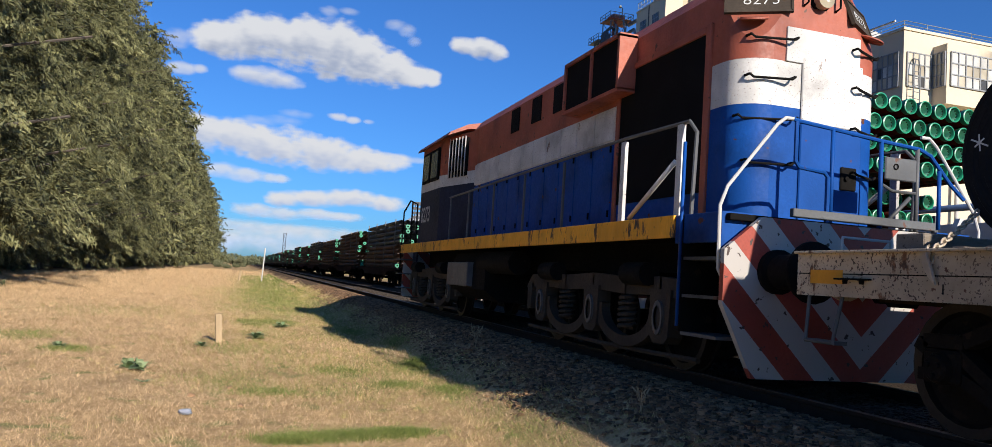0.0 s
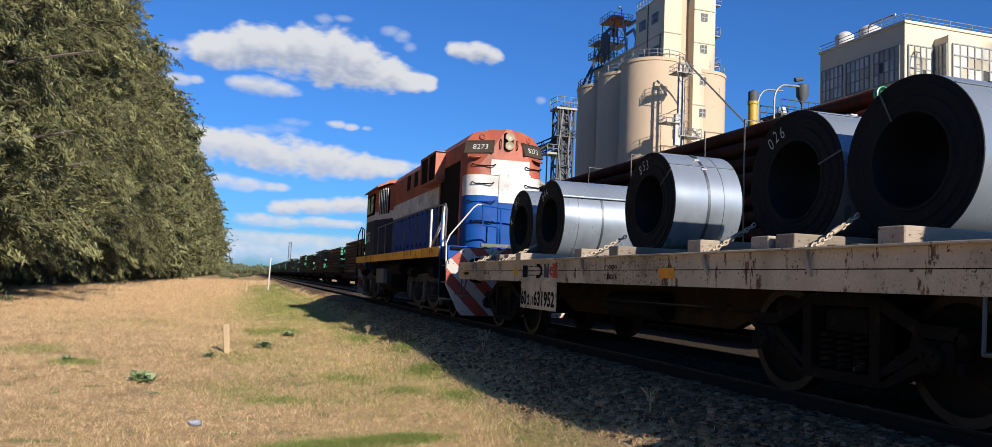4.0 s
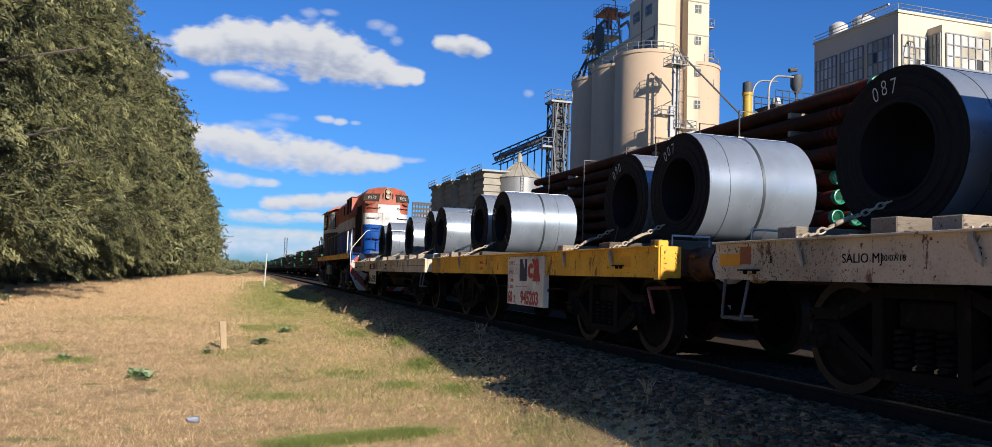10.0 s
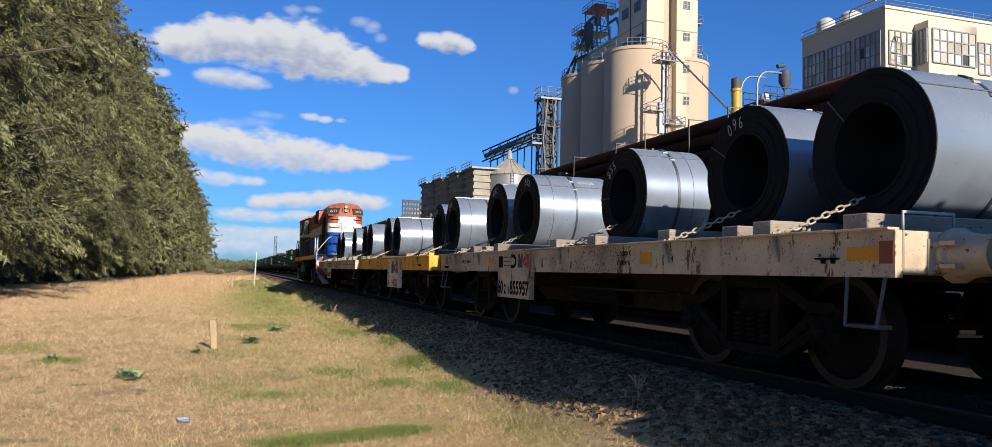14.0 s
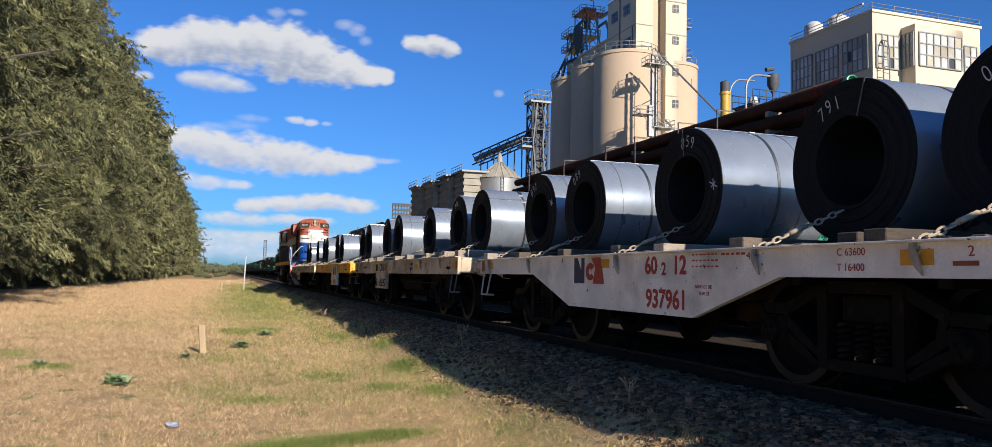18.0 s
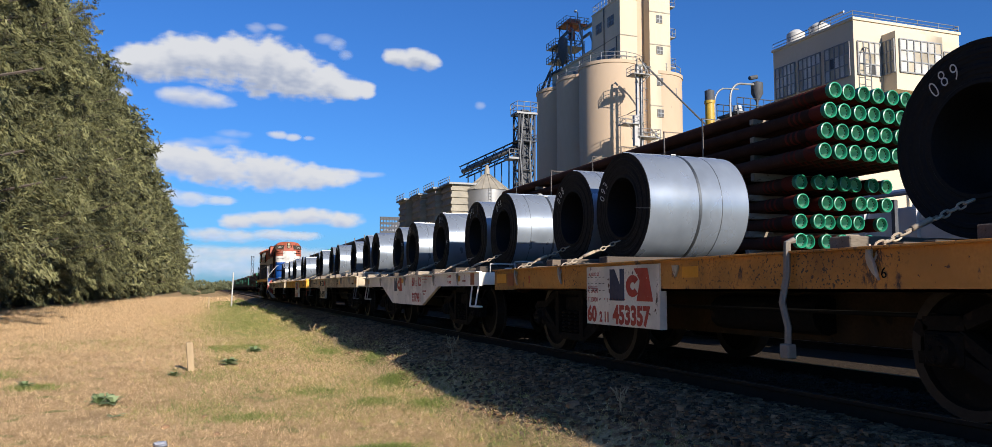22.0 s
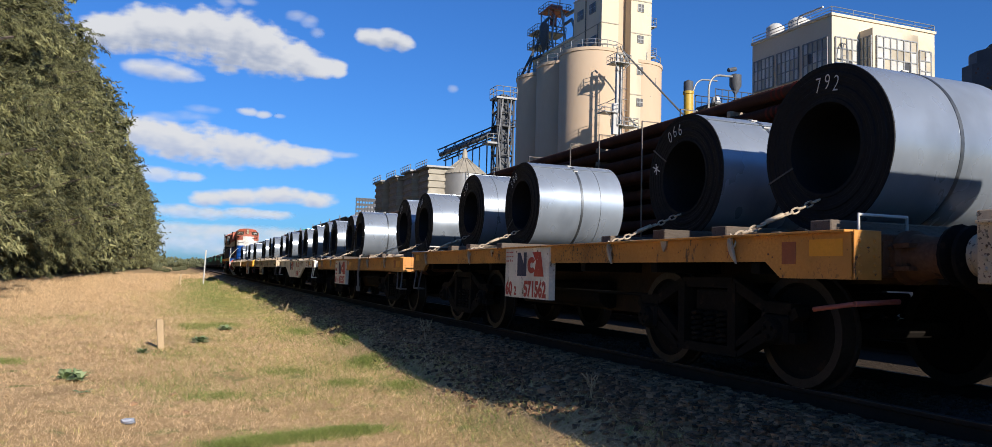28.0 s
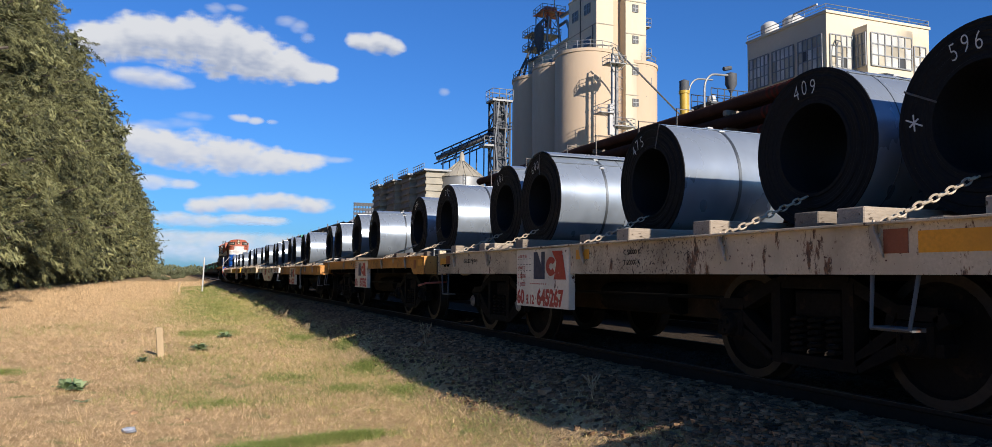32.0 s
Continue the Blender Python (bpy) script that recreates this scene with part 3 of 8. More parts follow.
def wagon(far, near, paint, label, low=0.87, deck=DECK, drop=None, plate=None, belly=None, marks=(), straps=(), steps="both", reflect=(), posts=(), ledges=(), hooks=(), lever=None, slant=0.0, near_step=0.28):
    """A flat wagon with its far and near end along the train. belly: (far foot, far knee, near knee, near foot, lower edge) of deep sills."""
    mid, h = (far + near) / 2, (far - near) / 2
    ob = rides(thing("flat_wagon", label, "flat wagon", "coil wagons of the train", (TRACK, mid, RAIL)), mid)
    for s in (-1, 1):
        bm = bmesh.new()
        if belly:
            a, b, c, d, zb = (v - mid if i < 4 else v for i, v in enumerate(belly))
            out = [(h, deck), (h, low), (a, low), (b, zb), (c, zb), (d, low), (-h, low), (-h, deck)]
        elif drop:
            d, zl = drop[0] - mid, drop[1]
            out = [(h, deck), (h, low), (h - (d + h), low), (h - (d + h) - 0.16, zl), (d + 0.16, zl), (d, low), (-h, low), (-h, deck)]
        else:
            out = [(h, deck), (h, low), (-h, low), (-h, deck)]
        prism(bm, out, "x", s * W - 0.03 * s - 0.03, s * W - 0.03 * s + 0.03)
        part("side_sill", bm, paint, ob)
        # lip along the top and stake pockets below
        bm = bmesh.new()
        box(bm, s * W - 0.05, s * W + 0.05, -h + 0.01, h - 0.01, deck - 0.001, deck + 0.018, 0.004)
        part("sill_lip", bm, paint, ob)
    bm = bmesh.new()
    k = int((2 * h - 0.1) / 0.24)
    for i in range(k):
        y = -h + 0.05 + (2 * h - 0.1) * i / k
        box(bm, -W + 0.07, W - 0.07, y + 0.004, y + (2 * h - 0.1) / k - 0.004, deck - 0.05, deck - 0.004 + 0.004 * ((i * 7) % 3))
    part("deck_planks", bm, M_SLEEPER, ob, "worn dark plank deck")
    bm = bmesh.new()
    for x in (-0.62, 0.62):
        prism(bm, [(h, deck - 0.06), (h, low - 0.02), (h * 0.50, low - 0.05), (h * 0.34, low - 0.42), (-h * 0.34, low - 0.42), (-h * 0.50, low - 0.05), (-h, low - 0.02), (-h, deck - 0.06)], "x", x - 0.05, x + 0.05)
    prism(bm, [(h * 0.5, low - 0.06), (h * 0.34, low - 0.36), (-h * 0.34, low - 0.36), (-h * 0.5, low - 0.06)], "x", -0.55, 0.55)
    box(bm, -0.35, 0.35, -h + 0.3, h - 0.3, deck - 0.10, deck - 0.056)
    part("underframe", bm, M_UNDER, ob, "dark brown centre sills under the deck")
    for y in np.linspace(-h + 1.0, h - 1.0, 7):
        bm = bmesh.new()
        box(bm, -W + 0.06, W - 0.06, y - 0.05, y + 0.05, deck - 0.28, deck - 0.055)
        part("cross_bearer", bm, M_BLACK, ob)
    for e in (-1, 1):
        bm = bmesh.new()
        box(bm, -W + 0.061, W - 0.061, e * h - 0.05 - 0.04 * e, e * h + 0.05 - 0.04 * e, low + 0.02, deck - 0.002, 0.008)
        ends = M_BROWNEND if paint in (M_OCHRE, M_OCHRE2) else paint
        if ends is M_BROWNEND:
            for x in np.linspace(-W + 0.34, W - 0.34, 15):
                lathe(bm, [(0, e * 0.014), (0.012, e * 0.009), (0.017, 0.0)], "y", 7, (x, e * h + 0.01 * e, deck - 0.045))
        part("end_beam", bm, ends, ob, "greasy brown end beam" if ends is M_BROWNEND else "")
        if ends is M_BROWNEND:      # painted, riveted plates wrap the corners
            for s in (-1, 1):
                bm = bmesh.new()
                box(bm, min(s * (W - 0.002), s * (W - 0.24)), max(s * (W - 0.002), s * (W - 0.24)), min(e * h + 0.011 * e, e * h + 0.021 * e), max(e * h + 0.011 * e, e * h + 0.021 * e), low, deck + 0.016, 0.003)
                for u in (0.05, 0.18):
                    for v in np.linspace(0.05, deck - low - 0.05, 5):
                        lathe(bm, [(0, e * 0.012), (0.011, e * 0.008), (0.015, 0.0)], "y", 7, (s * (W - u), e * h + 0.021 * e, low + v))
                part("corner_plate", bm, paint, ob, "riveted ochre corner plate")
        for x in (-0.96, 0.96):
            bm = bmesh.new()
            box(bm, x - 0.235, x + 0.235, e * h + 0.008 * e, e * h + 0.02 * e, low + 0.03, deck - 0.05, 0.004)
            for u in (-0.18, 0.18):
                for v in (0.07, 0.22):
                    lathe(bm, [(0, 0.03), (0.018, 0.03), (0.022, 0.0)] if e > 0 else [(0, -0.03), (0.018, -0.03), (0.022, 0.0)], "y", 6, (x + u, e * h + 0.02 * e, low + v))
            part("buffer_plate", bm, ends, ob)
        buffers(ob, e * h + 0.02 * e, e, ends, z=(low + deck) / 2, head=M_FENCE if far == 3.77 and e > 0 else None)
        coupler(ob, e * h, e, z=(low + deck) / 2 - 0.06)
        bogie(ob, e * (h - 1.95), caps=ME_CAPPALE if slant > 0.15 and e > 0 else None)
        # corner step and hand grip
        if steps == "both" or steps == ("far" if e > 0 else "near"):
            bm = bmesh.new()
            y = e * (h - (0.28 if e > 0 else near_step))
            d = slant if e > 0 or steps == "near" else 0.0
            tube(bm, [(-W + 0.03, y - 0.17, low), (-W - 0.02, y - 0.14 - d, low - 0.33), (-W - 0.02, y + 0.14 - d, low - 0.33), (-W + 0.03, y + 0.17, low)], 0.014, 6)
            box(bm, -W - 0.02, -W + 0.10, y - 0.155 - d, y + 0.155 - d, low - 0.345, low - 0.318, 0.003)
            part("step_iron", bm, M_GREY if paint is not M_WHITE else M_WHITE, ob, "bent steel corner step")
        bm = bmesh.new()
        y = e * (h - 0.18)
        tube(bm, [(-W + 0.25, y, deck), (-W + 0.25, y, deck + 0.14), (-W + 0.70, y, deck + 0.14), (-W + 0.70, y, deck)], 0.012, 6)
        part("hand_grip", bm, M_WPOLE, ob, "pale bent grab iron")
    for e in posts:      # riveted stub post at the corner
        bm = bmesh.new()
        box(bm, -W - 0.014, -W + 0.10, min(e * (h - 0.09), e * (h + 0.006)), max(e * (h - 0.09), e * (h + 0.006)), low - 0.02, deck + 0.075, 0.006)
        for v in np.linspace(0.06, deck - low, 5):
            lathe(bm, [(0, -0.012), (0.012, -0.008), (0.016, 0.0)], "x", 7, (-W - 0.014, e * (h - 0.045), low + v))
        part("corner_post", bm, paint, ob, "riveted corner post")
    for y, z, w_ in ledges:      # slotted holder for a placard
        bm = bmesh.new()
        box(bm, -W - 0.05, -W, y - mid - w_, y - mid, z - RAIL, z - RAIL + 0.012, 0.002)
        for u in (0.25, 0.75):
            prism(bm, [(y - mid - w_ * u - 0.006, z - RAIL - 0.028), (y - mid - w_ * u + 0.006, z - RAIL - 0.028), (y - mid - w_ * u + 0.012, z - RAIL), (y - mid - w_ * u - 0.012, z - RAIL)], "x", -W - 0.03, -W)
        part("placard_ledge", bm, M_BOGIE, ob, "dark steel placard ledge")
    for y, z in hooks:      # three-cornered lashing lugs
        bm = bmesh.new()
        prism(bm, [(y - mid + 0.05, z - RAIL + 0.045), (y - mid - 0.055, z - RAIL + 0.045), (y - mid - 0.045, z - RAIL), (y - mid - 0.005, z - RAIL - 0.06), (y - mid + 0.02, z - RAIL - 0.03)], "x", -W - 0.02, -W - 0.002)
        part("lashing_lug", bm, M_CHAIN, ob, "pale three-cornered lashing lug")
    if lever:
        (ya, za), (yb, zb) = lever
        bm = bmesh.new()
        tube(bm, [(-W + 0.06, ya - mid, za - RAIL), (-W + 0.01, yb - mid, zb - RAIL)], 0.018, 6)
        tube(bm, [(-W + 0.06, ya - mid, za - RAIL), (-W + 0.45, ya - mid, za - RAIL + 0.02)], 0.02, 6)
        part("uncoupling_lever", bm, M_LEVER, ob, "faded red uncoupling lever")
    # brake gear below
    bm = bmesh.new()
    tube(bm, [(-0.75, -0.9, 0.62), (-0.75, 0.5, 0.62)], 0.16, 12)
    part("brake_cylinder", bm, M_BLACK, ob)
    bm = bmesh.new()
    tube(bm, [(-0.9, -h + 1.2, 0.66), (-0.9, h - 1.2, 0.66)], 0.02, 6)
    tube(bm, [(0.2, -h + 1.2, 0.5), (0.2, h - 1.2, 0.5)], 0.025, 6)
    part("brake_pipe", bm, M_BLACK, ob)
    for y, z, w_, h_, m in reflect:
        bm = bmesh.new()
        box(bm, -W - 0.004, -W - 0.0005, y - mid - w_, y - mid, z - RAIL, z - RAIL + h_, 0.0)
        part("reflector" if m is M_ORANGE else "paint_patch", bm, m, ob)
    for y in straps:
        bm = bmesh.new()
        tube(bm, [(-W + 0.02, y - mid, deck + 0.10), (-W - 0.04, y - mid, deck + 0.08), (-W - 0.05, y - mid, 0.95), (-W - 0.07, y - mid + 0.035, 0.74), (-W - 0.06, y - mid - 0.01, 0.56), (-W - 0.06, y - mid, 0.36)], 0.026, 6)
        box(bm, -W - 0.10, -W - 0.02, y - mid - 0.05, y - mid + 0.05, 0.33, 0.44, 0.01)
        part("tie_lever", bm, M_STRAP, ob, "bent steel lever hanging from the sill")
    if plate:
        y0, y1, z0, z1, style, number = plate
        y0, y1, z0, z1 = y0 - mid, y1 - mid, z0 - RAIL, z1 - RAIL
        bm = bmesh.new()
        box(bm, -W - 0.014, -W - 0.003, y1, y0, z0, z1, 0.003)
        if style != "low":
            box(bm, -W - 0.02, -W + 0.06, y1 - 0.015, y1, z0, z1)
        pl = part("number_board", bm, M_CREAM if style in ("low", "cream") else M_PLATE, ob, "painted steel board with stencilled numbers")
        x = -W - 0.015
        at = lambda y, z: Matrix.Translation((x, y, z)) @ SIDE
        wd = y0 - y1
        if style in ("low", "cream"):
            a, b, c = number
            writing(a[:2], 0.28, M_INK, pl, at(y0 - 0.015, z0 + 0.06), 0.86, 0.010)
            writing(a[2], 0.20, M_INK, pl, at(y0 - 0.305, z0 + 0.06), 0.9, 0.008)
            writing(b, 0.17, M_INK, pl, at(y0 - 0.43, z0 + 0.06), 0.8, 0.006)
            writing(c, 0.28, M_INK, pl, at(y0 - 0.575, z0 + 0.06), 0.97, 0.010)
            zt = 1.18 - 0.05
            lx = x if style == "cream" else -W - 0.003
            bm = bmesh.new()
            box(bm, lx - 0.002, lx, y0 - 0.24, y0 - 0.03, zt - 0.2, zt - 0.02)
            part("black_square", bm, M_INK, pl)
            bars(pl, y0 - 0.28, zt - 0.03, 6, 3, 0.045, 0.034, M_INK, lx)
            bm = bmesh.new()
            prism(bm, [(y0 - 0.62, zt), (y0 - 0.76, zt), (y0 - 0.86, zt - 0.06), (y0 - 0.86, zt - 0.15), (y0 - 0.76, zt - 0.21), (y0 - 0.62, zt - 0.21), (y0 - 0.62, zt - 0.16), (y0 - 0.74, zt - 0.16),
                       (y0 - 0.79, zt - 0.13), (y0 - 0.79, zt - 0.08), (y0 - 0.74, zt - 0.05), (y0 - 0.62, zt - 0.05)], "x", lx - 0.002, lx)
            part("logo_arrow", bm, M_INK, pl, "black angular arrow mark")
            logo(pl, y0 - 0.93, zt - 0.2, 0.2, lx + 0.002)
        else:
            logo(pl, y0 - wd * (0.30 if style == "small" else 0.36), z1 - 0.365, 0.33 if wd > 1.45 else 0.3, x + 0.002)
            a, b, c = number
            writing(a, 0.23, M_REDINK, pl, at(y0 - 0.02, z0 + 0.035), 0.95, 0.010)
            writing(b, 0.15, M_REDINK, pl, at(y0 - 0.31, z0 + 0.035), 0.85, 0.006)
            writing(c, 0.26, M_REDINK, pl, at(y0 - 0.62, z0 + 0.03), wd / 1.62, 0.012)
            if style == "small":
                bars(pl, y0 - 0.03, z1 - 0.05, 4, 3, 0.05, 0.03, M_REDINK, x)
            else:
                writing("A 203 03 25", 0.055, M_REDINK, pl, at(y0 - 0.05, z1 - 0.10), 0.95)
                writing("REV 03 22", 0.055, M_REDINK, pl, at(y0 - 0.04, z1 - 0.245), 0.95)
                for za in (z1 - 0.115, z1 - 0.185, z1 - 0.26):      # ticked ruling of the inspection panel
                    bm = bmesh.new()
                    for j in range(5):
                        box(bm, x - 0.0015, x, y0 - 0.07 - 0.09 * j, y0 - 0.03 - 0.09 * j, za - 0.003, za + 0.003)
                    part("ruling", bm, M_INK, pl)
                writing("C 50000", 0.075, M_REDINK, pl, at(y0 - 0.03, z0 + 0.345), 0.95)
                writing("T 20000", 0.075, M_REDINK, pl, at(y0 - 0.03, z0 + 0.245), 0.95)
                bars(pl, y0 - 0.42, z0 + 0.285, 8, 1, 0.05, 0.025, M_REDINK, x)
    for text, y, z, size, m in marks:
        writing(text, size, m, ob, Matrix.Translation((-W - 0.0025, y - mid, z - RAIL)) @ SIDE, 1.0, size * 0.03 if size > 0.1 else 0.0)
    return ob


w1 = wagon(28.0, 15.75, M_CREAM, "cream flat wagon with rust-chipped sills, carrying steel coils", plate=(24.2, 22.75, 0.93, 1.335, "low", ("602", "11", "631952")),
           marks=(("SALIO MJ", 26.30, 1.43, 0.085, M_INK), ("1", 26.7, 1.38, 0.09, M_INK), ("C 50000 K", 21.27, 1.50, 0.08, M_INK), ("T 20000 K", 21.27, 1.39, 0.08, M_INK)),
           reflect=((24.62, 1.43, 0.2, 0.1, M_ORANGE), (19.96, 1.407, 0.31, 0.105, M_ORANGE), (27.85, 1.42, 0.33, 0.10, M_ORANGE)), ledges=((27.56, 1.45, 0.31),))
wagon(15.0, 4.78, M_OCHRE2, "bright ochre flat wagon with a white number board, carrying steel coils", plate=(9.58, 8.0, 0.87, 1.60, "white", ("60", "2", "945203")), steps="none", posts=(-1,), ledges=((5.78, 1.45, 0.22),), lever=((5.12, 1.215), (4.90, 0.962)),
           marks=(("C 50000", 11.3, 1.50, 0.08, M_REDINK), ("T 20000", 11.3, 1.40, 0.08, M_REDINK)),
           reflect=((14.4, 1.42, 0.2, 0.14, M_ORANGE), (10.6, 1.45, 0.22, 0.1, M_ORANGE), (5.6, 1.44, 0.2, 0.12, M_ORANGE)))
wagon(3.77, -7.95, M_CREAM, "cream flat wagon with black stencilled numbers, carrying steel coils", plate=(0.05, -1.36, 0.93, 1.60, "cream", ("602", "11", "855957")),
           marks=(("SALIO MJ", 2.19, 1.465, 0.095, M_INK), ("30/07/18", 1.83, 1.475, 0.06, M_INK), ("8", 3.0, 1.47, 0.08, M_INK), ("G", 1.13, 1.49, 0.09, M_INK), ("C 50000 K", -4.05, 1.52, 0.075, M_INK), ("T 20000 K", -4.05, 1.42, 0.075, M_INK), ("4", -5.2, 1.45, 0.09, M_INK)),
           reflect=((0.55, 1.43, 0.22, 0.11, M_ORANGE), (-4.58, 1.43, 0.24, 0.12, M_ORANGE), (-7.53, 1.44, 0.29, 0.095, M_ORANGE), (-7.82, 1.42, 0.12, 0.15, M_BROWNRED), (3.70, 1.445, 0.30, 0.105, M_ORANGE), (3.395, 1.46, 0.15, 0.15, M_BROWNRED)), ledges=((3.37, 1.405, 0.25), (-7.26, 1.45, 0.2)))
w4 = wagon(-9.3, -19.17, M_WHITE, "clean white flat wagon with deep bellied side sills, carrying steel coils", low=0.88, deck=1.10, belly=(-11.65, -12.85, -15.55, -16.75, 0.50),
           marks=(("60", -14.70, 1.36, 0.24, M_REDINK), ("2", -15.02, 1.35, 0.17, M_REDINK), ("12", -15.22, 1.36, 0.24, M_REDINK), ("937961", -14.72, 1.03, 0.25, M_REDINK), ("26 05 22", -15.66, 1.17, 0.045, M_REDINK), ("C 63600", -17.35, 1.49, 0.075, M_REDINK), ("4", -16.35, 1.48, 0.09, M_REDINK),
                  ("T 16400", -17.35, 1.385, 0.075, M_REDINK), ("2", -18.38, 1.47, 0.09, M_REDINK), ("SALIO DE 283", -15.6, 1.23, 0.045, M_REDINK)),
           reflect=((-13.72, 1.42, 0.2, 0.1, M_ORANGE), (-17.9, 1.42, 0.25, 0.1, M_ORANGE), (-18.28, 1.415, 0.17, 0.028, M_BROWNRED), (-18.72, 1.36, 0.2, 0.19, M_BROWNRED), (-9.38, 1.38, 0.14, 0.17, M_BROWNRED), (-9.75, 1.42, 0.2, 0.1, M_ORANGE)))
for w_, y0, y1 in ((w1, 6.1, -6.1),):      # fold along the pressed sill
    bm = bmesh.new()
    box(bm, -W - 0.0015, -W + 0.01, y1, y0, 1.028, 1.036)
    part("seam", bm, M_BOGIE, w_)
logo(w4, -13.0 + 14.235, 0.78, 0.30, -W + 0.001)
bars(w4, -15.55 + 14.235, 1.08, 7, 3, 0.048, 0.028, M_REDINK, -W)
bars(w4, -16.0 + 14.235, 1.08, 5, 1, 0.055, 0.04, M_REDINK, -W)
wagon(-19.92, -30.25, M_OCHRE, "ochre flat wagon with a white number board, carrying steel coils", low=0.82, deck=1.10, hooks=((-24.85, 1.47),), plate=(-23.03, -24.57, 0.91, 1.54, "white", ("60", "2 11", "453357")), steps="near", slant=0.12, straps=(-26.4,), drop=(-20.75, 0.84),
           marks=(("2", -21.25, 1.38, 0.13, M_REDINK), ("6", -27.22, 1.37, 0.10, M_INK)),
           reflect=((-24.95, 1.40, 0.25, 0.1, M_ORANGE), (-20.0, 1.38, 0.4, 0.13, M_ORANGE), (-20.45, 1.34, 0.25, 0.18, M_BROWNRED), (-29.15, 1.235, 0.17, 0.028, M_BROWNRED), (-29.55, 1.36, 0.14, 0.16, M_BROWNRED), (-29.72, 1.38, 0.3, 0.12, M_ORANGE)))
wagon(-31.04, -41.47, M_OCHRE, "ochre flat wagon with rust-stained sill ends, carrying steel coils", low=0.86, deck=1.17, drop=(-40.81, 0.98), plate=(-35.60, -36.95, 1.00, 1.64, "small", ("60", "2", "571562")), steps="far", hooks=((-35.08, 1.59), (-39.33, 1.595)), lever=((-41.44, 1.16), (-41.13, 1.11)),
           marks=(("3", -33.6, 1.45, 0.09, M_BROWNRED), ("7", -40.2, 1.47, 0.08, M_BROWNRED)),
           reflect=((-31.2, 1.5, 0.2, 0.1, M_ORANGE), (-40.83, 1.42, 0.14, 0.16, M_BROWNRED), (-41.1, 1.475, 0.3, 0.115, M_ORANGE)))
wagon(-42.36, -52.45, M_CREAM, "cream flat wagon with a white number board, carrying steel coils", posts=(1,), slant=0.17, near_step=0.95, ledges=((-42.67, 1.47, 0.31),), plate=(-45.73, -47.19, 0.93, 1.63, "white", ("60", "2 12", "645267")),
           marks=(("C 50000 K", -48.35, 1.52, 0.07, M_INK), ("T 20000 K", -48.35, 1.42, 0.07, M_INK), ("5", -49.4, 1.47, 0.08, M_INK), ("SALIO MJ", -43.66, 1.49, 0.095, M_INK), ("07/03/19", -44.02, 1.50, 0.06, M_INK), ("1", -42.75, 1.44, 0.08, M_INK), ("3", -44.7, 1.46, 0.08, M_INK)),
           reflect=((-42.46, 1.468, 0.31, 0.112, M_ORANGE), (-42.775, 1.49, 0.18, 0.125, M_BROWNRED), (-47.346, 1.49, 0.30, 0.105, M_ORANGE), (-51.45, 1.46, 0.18, 0.15, M_BROWNRED), (-51.7, 1.46, 0.55, 0.13, M_ORANGE)))
wagon(-53.2, -63.5, M_CREAM, "cream flat wagon trailing at the end of the view")


